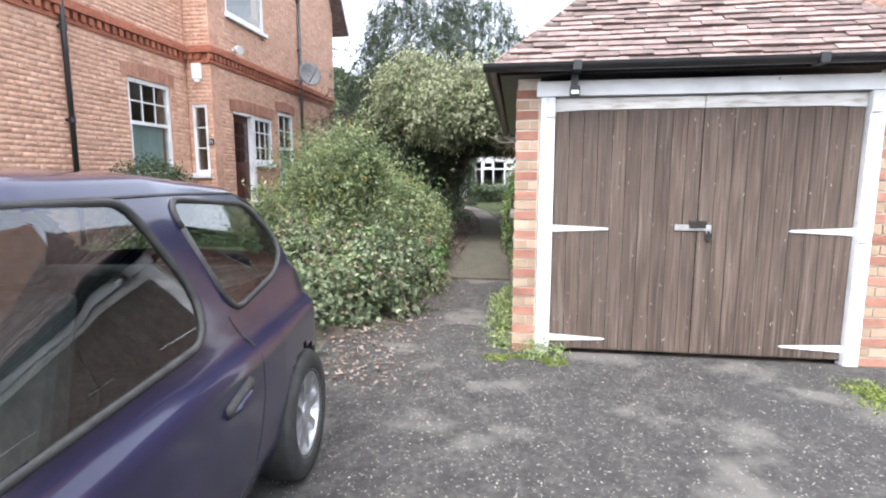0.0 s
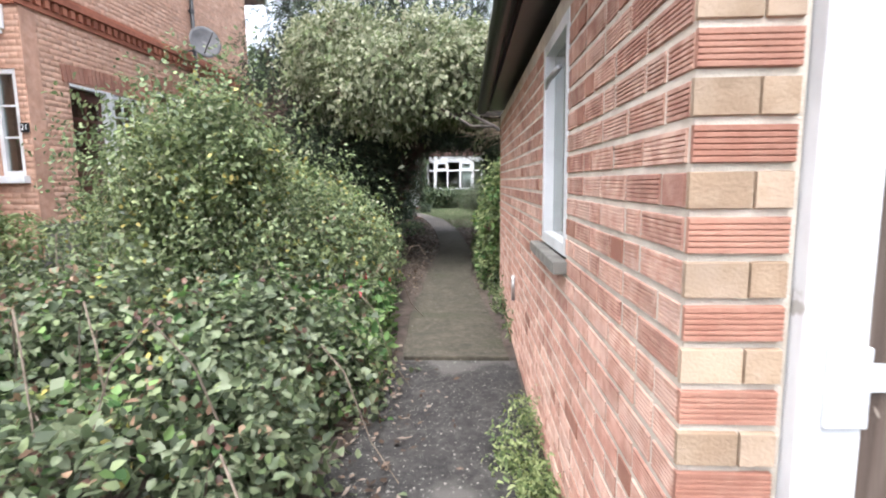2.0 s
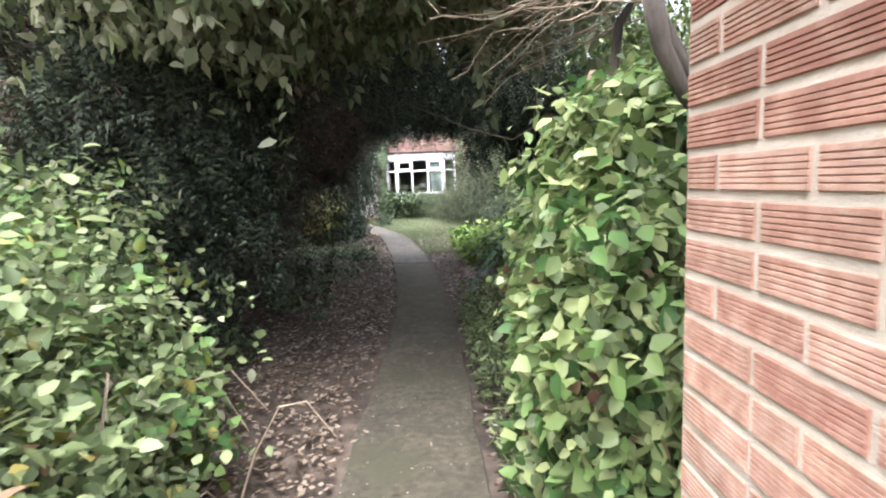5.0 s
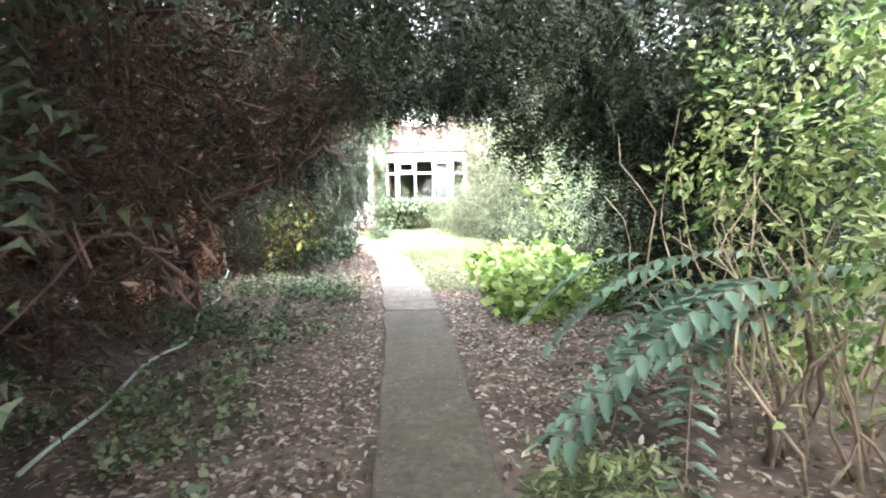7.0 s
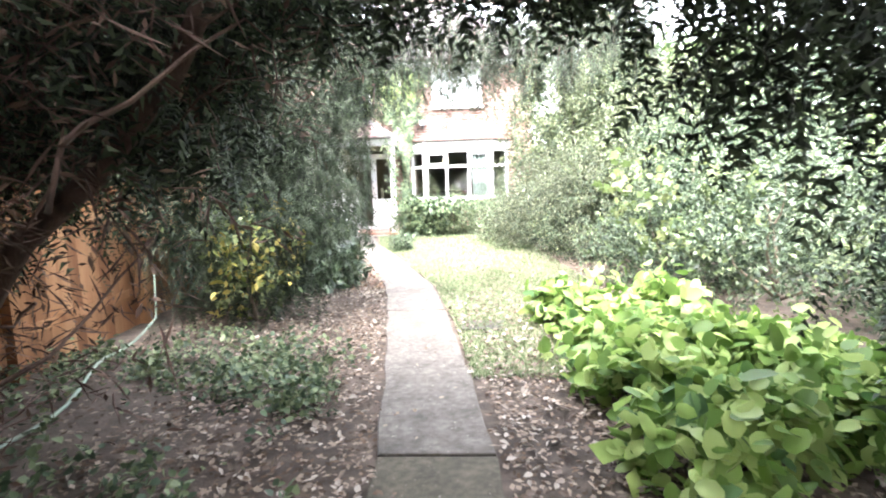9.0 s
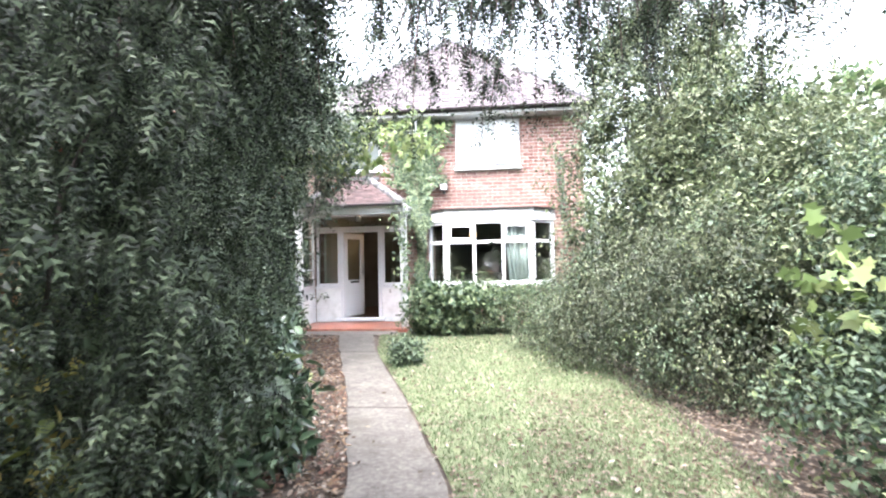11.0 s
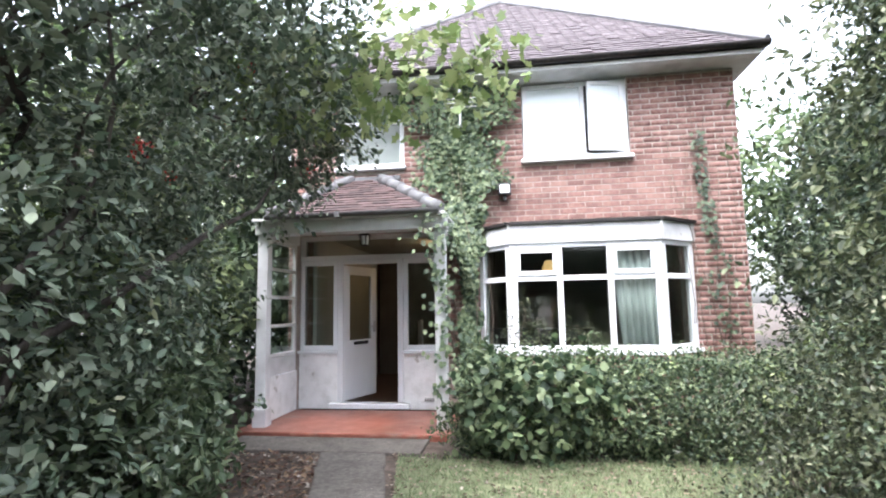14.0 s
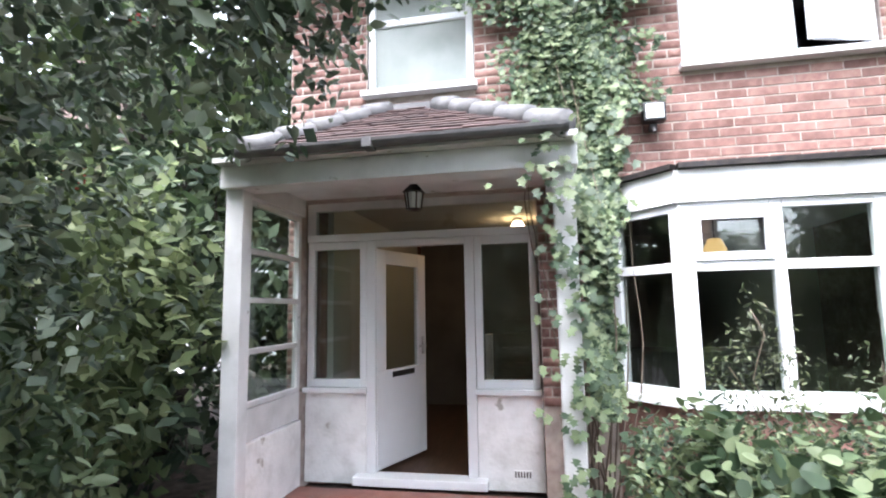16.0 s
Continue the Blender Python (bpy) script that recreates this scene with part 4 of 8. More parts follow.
# porch posts, glazed side, ceiling and roof
pr = thing("porch_frame", "white painted timber porch posts and beams, paint flaking", "porch", (-3.8, 27.8, FZ), kind="structure")
part("post", B(-4.94, -4.81, 27.78, 27.9, FZ, 2.46), WHITE, pr, bevel=0.006)
part("post_foot", B(-4.96, -4.79, 27.76, 27.92, FZ - 0.05, 0.4), WHITE, pr, bevel=0.01)
part("post", B(-2.76, -2.63, 27.78, 27.9, 0.1, 2.46), WHITE, pr, bevel=0.006)
part("beam", B(-4.95, -2.61, 27.72, 27.94, 2.462, 2.61), WHITE, pr, bevel=0.006)
part("side_beam", B(-5.02, -4.88, 27.945, 28.87, 2.462, 2.61), WHITE, pr)
part("side_beam", B(-2.79, -2.66, 27.945, 28.87, 2.462, 2.61), WHITE, pr)
part("dwarf_wall", B(-5.0, -4.9, 27.905, 28.875, FZ - 0.03, 0.72), RENDER, pr, "white painted brick dwarf wall", bevel=0.01)
part("side_panel", B(-4.97, -4.925, 27.905, 28.875, 0.725, 0.95), WHITE, pr)
for z in (0.955, 1.33, 1.70, 2.06, 2.42):
    part("glazing_bar", B(-4.97, -4.925, 27.905, 28.875, z, z + 0.04), WHITE, pr, bevel=0.003)
for z in (0.997, 1.372, 1.742, 2.102):
    part("pane", B(-4.95, -4.945, 27.93, 28.85, z, z + 0.33), GLASS, pr)
for y in (27.905, 28.83):
    part("stile", B(-4.972, -4.922, y, y + 0.045, 0.997, 2.43), WHITE, pr)
tagged(part("ceiling_porch", B(-4.95, -2.61, 27.63, 28.87, 2.612, 2.645), WHITE), "white boarded porch ceiling", "ceiling", kind="structure")

proof = thing("roof_porch", "small hipped porch roof of plum-red clay tiles", "roof", (-3.8, 28, 2.7), kind="structure")
A0, A1, T0, T1 = Vector((-4.72, 27.62, 2.65)), Vector((-2.68, 27.62, 2.65)), Vector((-4.1, 28.85, 3.36)), Vector((-3.68, 28.85, 3.36))
g = Geo()
g.v = [tuple(v) for v in (A0, A1, T1, T0, Vector((-4.72, 28.85, 2.65)), Vector((-2.68, 28.85, 2.65)))]
g.f = [(0, 1, 2, 3), (1, 5, 2), (4, 0, 3), (4, 3, 2, 5), (0, 4, 5, 1)]
part("roof_body", g, TILE_DARK_J, proof)
up = (T0 + T1) / 2 - (A0 + A1) / 2
upn = up.normalized()
nrm = Vector((1, 0, 0)).cross(upn)
shared, rng = None, random.Random(4)
rows = int(up.length / 0.1)
for r in range(rows):
    s = r * 0.1 / up.length
    lo, hi = A0.x + (T0.x - A0.x) * s, A1.x + (T1.x - A1.x) * s
    c = lo - (0.085 if r % 2 else 0)
    while c < hi - 0.03:
        u0, u1 = max(c, lo), min(c + 0.17, hi)
        c += 0.17
        if u1 - u0 < 0.04:
            continue
        if shared is None:
            shared = Geo().hexa([(0, 0, 0), (0.166, 0, 0), (0.166, 0.13, -0.008), (0, 0.13, -0.008), (0, 0, 0.016), (0.166, 0, 0.016), (0.166, 0.13, 0.004), (0, 0.13, 0.004)]).mesh("tile", TILE_DARK)
        ob = new("tile", shared)
        ob.parent = proof
        ob.matrix_parent_inverse = Matrix.Translation(-proof.location)
        m3 = Matrix((Vector((1, 0, 0)), upn, nrm)).transposed().to_4x4()
        p = Vector((u0, A0.y, A0.z)) + upn * (r * 0.1 - 0.03) + nrm * (0.014 + rng.uniform(-0.003, 0.004))
        ob.matrix_basis = Matrix.Translation(p) @ m3 @ Matrix.Diagonal(((u1 - u0) / 0.168, 1, 1, 1))
for a, b in ((A0, T0), (A1, T1)):
    n = 5
    for i in range(n):
        p, q = a.lerp(b, i / n), a.lerp(b, (i + 0.97) / n)
        part("hip_tile", Geo().tube([tuple(p + Vector((0, 0, 0.03))), tuple(q + Vector((0, 0, 0.02)))], [0.085, 0.07], 10), LEAD, proof, smooth=True)
part("flashing", B(-4.35, -3.4, 28.8, 28.868, 3.34, 3.4), LEAD, proof)
gutter([(-4.75, 27.58, 2.66), (-2.66, 27.58, 2.67)], 0.05, "grey half-round gutter along the porch eave", LEAD, brackets=[(-3.85, 27.58, 2.66)])

# porch lantern
ln = thing("porch_lantern", "small dark hexagonal lantern hanging from the porch ceiling", "lantern", (-3.75, 28.3, 2.4))
part("ceiling_rose", Geo().tube([(-3.75, 28.3, 2.61), (-3.75, 28.3, 2.58)], 0.045, 10), IRON, ln)
part("rod", Geo().tube([(-3.75, 28.3, 2.58), (-3.75, 28.3, 2.5)], 0.007, 6), IRON, ln)
g = Geo().tube([(-3.75, 28.3, 2.56), (-3.75, 28.3, 2.49)], [0.02, 0.09], 6)
part("cap", g, IRON, ln)
part("glass_body", Geo().tube([(-3.75, 28.3, 2.485), (-3.75, 28.3, 2.37)], [0.065, 0.05], 6), FROST_SKY, ln)
for k in range(6):
    a = math.pi / 3 * k
    part("bar", Geo().tube([(-3.75 + 0.07 * math.cos(a), 28.3 + 0.07 * math.sin(a), 2.487), (-3.75 + 0.054 * math.cos(a), 28.3 + 0.054 * math.sin(a), 2.365)], 0.006, 5), IRON, ln)
part("base", Geo().tube([(-3.75, 28.3, 2.368), (-3.75, 28.3, 2.35)], [0.06, 0.03], 6), IRON, ln)

# flood light on the wall by the creeper
fl = thing("flood_light", "square black outdoor flood light on the brick wall", "light", (-1.95, 28.8, 3.1))
part("lamp_body", B(-2.03, -1.86, 28.72, 28.82, 3.04, 3.19), BLACK, fl, bevel=0.01)
part("lens", B(-2.01, -1.88, 28.713, 28.721, 3.06, 3.17), FROST_SKY, fl)
part("bracket", B(-1.97, -1.92, 28.79, 28.872, 3.0, 3.04), BLACK, fl)
part("sensor", Geo().tube([(-1.945, 28.78, 3.0), (-1.945, 28.76, 2.96)], [0.022, 0.016], 8), BLACK, fl)

# television aerial among the creeper
ae = thing("aerial", "grey television aerial on the wall among the creeper", "aerial", (-2.55, 28.5, 4.3))
part("bracket", Geo().tube([(-2.5, 28.5, 4.0), (-2.5, 28.87, 4.0)], 0.012, 6), STEEL, ae)
part("mast", Geo().tube([(-2.5, 28.5, 3.95), (-2.5, 28.5, 4.6)], 0.014, 6), STEEL, ae)
for k in range(3):
    part("element", Geo().tube([(-2.72, 28.5, 4.2 + 0.06 * k), (-2.28, 28.5, 4.2 + 0.06 * k)], 0.007, 5), STEEL, ae)

# hall light and a figurine on the sill
hl = thing("hall_light", "warm glowing hall ceiling light", "light", (-3.1, 30.6, 2.5))
part("bulb", Geo().tube([(-3.1, 30.6, 2.62), (-3.1, 30.6, 2.5)], [0.05, 0.12], 12), glow("warm_bulb", (1.0, 0.66, 0.34), 3.0), hl, smooth=True)
part("fitting", Geo().tube([(-3.1, 30.6, 2.655), (-3.1, 30.6, 2.625)], 0.06, 12), WHITE, hl)
st = thing("staircase", "dim staircase with a white newel post in the hall", "staircase", (-3.2, 31.5, 0.22))
for k in range(8):
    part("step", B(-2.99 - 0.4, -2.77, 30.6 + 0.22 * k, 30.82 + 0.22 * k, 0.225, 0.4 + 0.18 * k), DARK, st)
part("newel_post", B(-3.5, -3.42, 30.5, 30.58, 0.225, 1.35), WHITE, st, bevel=0.008)

# ---- the old villa beside the drive ----
VA, VB, VR, VE = -6.5, -5.97, 10.0, 17.0
V0 = 0.2
AW = (10.0 - 9.47, 10.0 - 8.38, 1.45 - V0, 3.1 - V0)
va = wall_with_holes("wall_villa_side", (VA + 0.006, VR, V0), (0, -1, 0), (1, 0, 0), 7.5, 7.0, 0.3, [AW], MORTAR_VILLA, "orange-red brick villa wall with a tall sash window")
joined_bricks("brick_run", brick_layout(7.5, 7.0, [AW, (0, 16, 3.62 - V0, 3.95 - V0)], 0.077, 0.23, "flemish"), (VA + 0.006, VR, V0), (0, -1, 0), (1, 0, 0), BRICK_ORANGE, va)
vr = wall_with_holes("wall_villa_return", (VA, VR + 0.006, V0), (1, 0, 0), (0, -1, 0), VB - VA, 7.6, 0.25, [(0.08, 0.40, 1.5 - V0, 2.85 - V0)], MORTAR_VILLA, "narrow return wall of red brick with a slit window")
joined_bricks("brick_run", brick_layout(VB - VA, 7.6, [(0.08, 0.40, 1.5 - V0, 2.85 - V0), (0, 1, 3.62 - V0, 3.95 - V0)], 0.077, 0.23, "flemish"), (VA, VR + 0.006, V0), (1, 0, 0), (0, -1, 0), BRICK_ORANGE, vr)
DO = (10.75 - VR, 11.55 - VR, 0.86 - V0, 2.8 - V0)
SW2 = (11.62 - VR, 12.5 - VR, 1.75 - V0, 2.8 - V0)
SW3 = (12.85 - VR, 13.7 - VR, 1.25 - V0, 3.05 - V0)
UWV = (10.66 - VR, 12.3 - VR, 4.75 - V0, 6.6 - V0)
HB = [DO, SW2, SW3, UWV]
vb = wall_with_holes("wall_villa_front", (VB - 0.006, VR + 0.26, V0), (0, 1, 0), (1, 0, 0), VE - VR - 0.26, 6.4, 0.3, [(max(0.0, a - 0.26), b - 0.26, c, d) for a, b, c, d in HB], MORTAR_VILLA, "orange-red brick villa front wall with door and windows")
joined_bricks("brick_run", brick_layout(VE - VR, 6.4, HB + [(0, 9, 3.62 - V0, 3.95 - V0)], 0.077, 0.23, "flemish"), (VB - 0.006, VR, V0), (0, 1, 0), (1, 0, 0), BRICK_ORANGE, vb)
g = Geo().prism([(VB - 0.3, VR + 0.26, 6.6), (VB - 0.3, VE, 6.6), (VB - 0.3, VE - 3.3, 11.3), (VB - 0.3, VR + 0.26, 11.3)], (0.29, 0, 0))
tagged(part("wall_villa_gable", g, BRICK_ORANGE), "orange brick villa gable", "wall", kind="structure")
tagged(part("wall_villa_end", B(-14, VB - 0.31, VE - 0.3, VE, 0, 6.6), BRICK_ORANGE), "orange brick villa end wall", "wall", kind="structure")
tagged(part("wall_villa_back", B(-14.3, -14, 2.5, VE, 0, 7.0), BRICK_ORANGE), "plain brick villa back wall", "wall", kind="structure")
tagged(part("wall_villa_near_end", B(-14, VA - 0.3, 2.5, 2.8, 0, 7.0), BRICK_ORANGE), "plain brick villa end wall", "wall", kind="structure")
tagged(part("ceiling_villa", B(-14, VA - 0.31, 2.81, VE - 0.31, 6.9, 7.0), DARK), "dim villa ceiling", "ceiling", kind="structure")
tagged(part("floor_villa", B(-14, VA - 0.31, 2.81, VE - 0.31, 0.5, 0.6), DARK), "dim villa floor", "floor", kind="structure")
g = Geo().prism([(VB - 8.5, VE + 0.6, 6.05), (VB + 0.35, VE + 0.6, 6.05), (VB + 0.35, VE - 3.3, 11.5), (VB - 8.5, VE - 3.3, 11.5)], (0, 0.12, 0.08))
vroof = tagged(part("roof_villa", g, TILE_J), "steep tiled villa roof with white bargeboard", "roof", kind="structure")
part("bargeboard", Geo().prism([(VB + 0.36, VE + 0.62, 5.85), (VB + 0.36, VE + 0.62, 6.1), (VB + 0.36, VE - 3.3, 11.5), (VB + 0.36, VE - 3.3, 11.2)], (0.03, 0, 0)), WHITE, vroof, "white painted bargeboard")

# moulded string course with dentils
band = thing("string_course", "moulded red brick string course with dentils round the villa", "brick band", (VB, VR, 3.8))


def band_run(p, q, n):
    p, q, n = Vector(p), Vector(q), Vector(n)
    d = (q - p).normalized()

    def bar(z0, z1, out, u0=0.0, u1=None):
        u1 = (q - p).length if u1 is None else u1
        a, b = p + d * u0, p + d * u1
        lo, hi = Vector((0, 0, z0)), Vector((0, 0, z1))
        return [tuple(v) for v in (a + lo, b + lo, b + n * out + lo, a + n * out + lo, a + hi, b + hi, b + n * out + hi, a + n * out + hi)]
    part("lower_moulding", Geo().hexa(bar(3.625, 3.69, 0.03)), BRICK_SHAPED, band)
    part("upper_moulding", Geo().hexa(bar(3.81, 3.9, 0.09)), BRICK_SHAPED, band, bevel=0.01)
    part("cap", Geo().hexa(bar(3.9, 3.945, 0.06)), BRICK_SHAPED, band)
    g = Geo()
    for k in range(int((q - p).length / 0.15)):
        g.hexa(bar(3.695, 3.805, 0.065, k * 0.15 + 0.02, k * 0.15 + 0.095))
    part("dentil_run", g, BRICK_SHAPED, band, kind="stuff")
    part("band_back", Geo().hexa(bar(3.69, 3.81, 0.012)), BRICK_SHAPED, band)


band_run((VA, VR - 0.02, 0), (VA, VR - 7.5, 0), (1, 0, 0))
band_run((VA + 0.1, VR, 0), (VB - 0.0, VR, 0), (0, -1, 0))
band_run((VB, VR - 0.09, 0), (VB, VE, 0), (1, 0, 0))


def side_window(name, label, x, y0, y1, z0, z1, bars_u, bars_z, mid=None, curtain_m=None, face=1):
    """A window in a wall that looks to +x."""
    w = thing(name, label, "window", (x, (y0 + y1) / 2, z0), kind="structure")
    f = 0.075
    for a in ((y0, y0 + f, z0, z1), (y1 - f, y1, z0, z1), (y0 + f, y1 - f, z0, z0 + f), (y0 + f, y1 - f, z1 - f, z1)):
        part("window_frame", B(x - 0.1, x - 0.02, *a), WHITE, w)
    if mid:
        part("meeting_rail", B(x - 0.09, x - 0.03, y0 + f, y1 - f, mid - 0.03, mid + 0.03), WHITE, w)
    for u in bars_u:
        yy = y0 + (y1 - y0) * u
        part("glazing_bar", B(x - 0.07, x - 0.045, yy - 0.012, yy + 0.012, (mid or z0) + 0.03, z1 - f), WHITE, w)
    for zz in bars_z:
        part("glazing_bar", B(x - 0.072, x - 0.043, y0 + f, y1 - f, zz - 0.012, zz + 0.012), WHITE, w)
    part("pane", B(x - 0.062, x - 0.056, y0 + f, y1 - f, z0 + f, z1 - f), GLASS, w)
    part("window_sill", B(x - 0.1, x + 0.07, y0 - 0.05, y1 + 0.05, z0 - 0.09, z0 - 0.002), WHITE, w, bevel=0.008)
    if curtain_m:
        part("net_curtain", B(x - 0.17, x - 0.16, y0 + f, y1 - f, z0 + f, (mid or z1)), curtain_m, w, "pale blue net curtain")
    return w


side_window("window_3", "tall white sash window with net curtain in the villa wall", VA, 8.38, 9.47, 1.45, 3.1, (0.36, 0.66), (2.72,), 2.35, FABRIC_BLUE)
side_window("window_4", "white framed window beside the villa door", VB, 11.62, 12.5, 1.75, 2.8, (0.36, 0.66), (2.1, 2.45))
side_window("window_5", "narrow white sash window in the villa front", VB, 12.85, 13.7, 1.25, 3.05, (0.5,), (2.6,), 2.15, FABRIC_BLUE)
side_window("window_6", "white upper window of the villa", VB, 10.66, 12.3, 4.75, 6.6, (0.5,), (), 5.7)
sl = thing("window_7", "slit window with white frame and sill", "window", (-6.26, VR, 1.5), kind="structure")
for a in ((-6.42, -6.365, 1.5, 2.85), (-6.155, -6.10, 1.5, 2.85), (-6.364, -6.156, 1.5, 1.56), (-6.364, -6.156, 2.79, 2.85)):
    part("window_frame", B(a[0], a[1], VR + 0.02, VR + 0.09, a[2], a[3]), WHITE, sl)
for z in (1.98, 2.38):
    part("glazing_bar", B(-6.364, -6.156, VR + 0.04, VR + 0.06, z, z + 0.025), WHITE, sl)
part("pane", B(-6.364, -6.156, VR + 0.065, VR + 0.07, 1.56, 2.79), GLASS, sl)
part("window_sill", B(-6.47, -6.05, VR - 0.09, VR + 0.08, 1.4, 1.498), WHITE, sl, bevel=0.008)


def arch_bricks(x, y0, y1, z, n):
    """A flat arch of upright bricks over an opening."""
    t = thing("brick_arch", "flat arch of upright rubbed bricks over an opening", "brick arch", (x, (y0 + y1) / 2, z), "villa window arches")
    w = (y1 - y0 + 0.24) / n
    for k in range(n):
        u = (k + 0.5) / n * 2 - 1
        yy = y0 - 0.12 + w * k
        bow = 0.05 * (1 - u * u)
        g = Geo().hexa([(x - 0.02, yy + 0.004, z + bow), (x + 0.012, yy + 0.004, z + bow), (x + 0.012, yy + w - 0.004, z + bow), (x - 0.02, yy + w - 0.004, z + bow), (x - 0.02, yy + 0.004 + u * 0.03, z + bow + 0.23), (x + 0.012, yy + 0.004 + u * 0.03, z + bow + 0.23), (x + 0.012, yy + w - 0.004 + u * 0.03, z + bow + 0.23), (x - 0.02, yy + w - 0.004 + u * 0.03, z + bow + 0.23)])
        part("brick", g, BRICK_RED, t)


arch_bricks(VA, 8.38, 9.47, 3.08, 16)
arch_bricks(VB, 10.75, 12.5, 2.8, 24)
arch_bricks(VB, 12.85, 13.7, 3.04, 12)

vd = thing("door_villa", "dark red panelled villa door with small upper panes", "door", (VB, 11.1, 0.86), kind="structure")
part("door_leaf", B(VB - 0.14, VB - 0.1, 10.8, 11.5, 0.87, 2.76), DOORRED, vd)
for y in (10.87, 11.17):
    part("panel", B(VB - 0.1, VB - 0.085, y, y + 0.25, 1.0, 1.55), DOORRED, vd, bevel=0.01)
for r in range(3):
    for y in (10.87, 11.17):
        part("pane", B(VB - 0.1, VB - 0.094, y, y + 0.25, 1.75 + 0.3 * r, 2.0 + 0.3 * r), GLASS, vd)
part("frame_post", B(VB - 0.1, VB + 0.01, 11.5, 11.62, 0.86, 2.8), WHITE, vd)
part("frame_head", B(VB - 0.1, VB + 0.005, 10.75, 11.499, 2.762, 2.8), WHITE, vd)
stp = thing("door_steps", "worn stone steps up to the villa door", "steps", (VB + 0.3, 11.1, 0.3))
part("step", B(VB + 0.002, VB + 0.35, 10.6, 11.7, 0.3, 0.86), STONE, stp, bevel=0.02)
part("step", B(VB + 0.352, VB + 0.7, 10.6, 11.7, 0.3, 0.66), STONE, stp, bevel=0.02)
part("step", B(VB + 0.702, VB + 1.05, 10.6, 11.7, 0.25, 0.48), STONE, stp, bevel=0.02)
tagged(part("plinth", B(VB + 0.001, VB + 0.06, 10.0, 10.595, 0.2, 0.85), STONE, bevel=0.01), "stone plinth block at the villa corner", "plinth", kind="structure")

nb = thing("house_number", "dark house number plate on the villa corner", "sign", (-6.03, VR - 0.01, 2.1))
part("plate", B(-6.09, -5.98, VR - 0.022, VR - 0.004, 2.05, 2.17), BLACK, nb)
tx = bpy.data.curves.new("number", "FONT")
tx.body, tx.size, tx.extrude, tx.align_x, tx.align_y = "21", 0.1, 0.002, "CENTER", "CENTER"
tx.materials.append(WHITE)
tmp = bpy.data.objects.new("number_text", tx)
scene.collection.objects.link(tmp)
tmp.matrix_world = Matrix.Translation((-6.035, VR - 0.026, 2.11)) @ Matrix.Rotation(radians(90), 4, "X")
bpy.context.view_layer.update()
me = bpy.data.meshes.new_from_object(tmp.evaluated_get(bpy.context.evaluated_depsgraph_get()))
me.transform(tmp.matrix_world)
bpy.data.objects.remove(tmp)
part("digits", me, WHITE, nb, "white digits")
al = thing("alarm_box", "white burglar alarm box on the villa wall", "alarm", (-6.25, VR - 0.04, 3.4))
part("alarm_case", Geo().prism([(-6.34, VR - 0.06, 3.32), (-6.16, VR - 0.06, 3.32), (-6.15, VR - 0.06, 3.62), (-6.35, VR - 0.06, 3.62)], (0, 0.06, 0)), UPVC, al, bevel=0.012)
part("strobe", B(-6.3, -6.2, VR - 0.05, VR - 0.005, 3.27, 3.318), FROST_SKY, al)


def downpipe(x, y, z0, z1, label):
    t = thing("downpipe", label, "pipe", (x, y, z0))
    part("pipe", Geo().tube([(x + 0.06, y, z0), (x + 0.06, y, z1)], 0.038, 10), BLACK, t, smooth=True)
    z = z0 + 0.6
    while z < z1:
        part("collar", Geo().tube([(x + 0.06, y, z), (x + 0.06, y, z + 0.07)], 0.05, 10), BLACK, t)
        part("clip", B(x + 0.005, x + 0.05, y - 0.06, y + 0.06, z + 0.01, z + 0.05), BLACK, t)
        z += 1.3
    return t


downpipe(VA, 7.15, 0.3, 7.0, "black cast iron downpipe on the villa wall")
downpipe(VB, 14.2, 0.3, 6.4, "dark red-brown downpipe on the villa front")
dish = thing("satellite_dish", "grey satellite dish on the villa wall", "dish", (VB + 0.2, 13.9, 4.1))
g = Geo()
for i in range(6):
    r = 0.3 * i / 5
    for k in range(20):
        a = 2 * math.pi * k / 20
        g.v.append((r * math.cos(a), r * math.sin(a) * 1.1, 0.9 * r * r))
for i in range(5):
    for k in range(20):
        a, b = i * 20 + k, i * 20 + (k + 1) % 20
        g.f.append((a, b, b + 20, a + 20))
me = g.mesh("reflector", LEAD, True)
me.transform(look((VB + 0.42, 13.9, 4.12), (VB + 2.2, 12.0, 4.9)) @ Matrix.Rotation(math.pi, 4, "X"))
o = part("reflector", me, LEAD, dish)
o.modifiers.new("thick", "SOLIDIFY").thickness = 0.008
part("arm", Geo().tube([(VB, 13.95, 4.0), (VB + 0.25, 13.9, 4.0), (VB + 0.42, 13.9, 4.12)], 0.02, 6), LEAD, dish)
part("feed", Geo().tube([(VB + 0.4, 13.85, 3.85), (VB + 0.85, 13.4, 4.2)], 0.014, 6), LEAD, dish)
el = thing("wall_light", "small round flood light above the string course", "light", (VB + 0.08, 10.85, 4.05))
part("lamp_head", Geo().tube([(VB + 0.1, 10.85, 4.08), (VB + 0.2, 10.8, 4.04)], [0.07, 0.09], 10), WHITE, el)
part("bracket", B(VB + 0.002, VB + 0.1, 10.82, 10.88, 4.04, 4.1), WHITE, el)

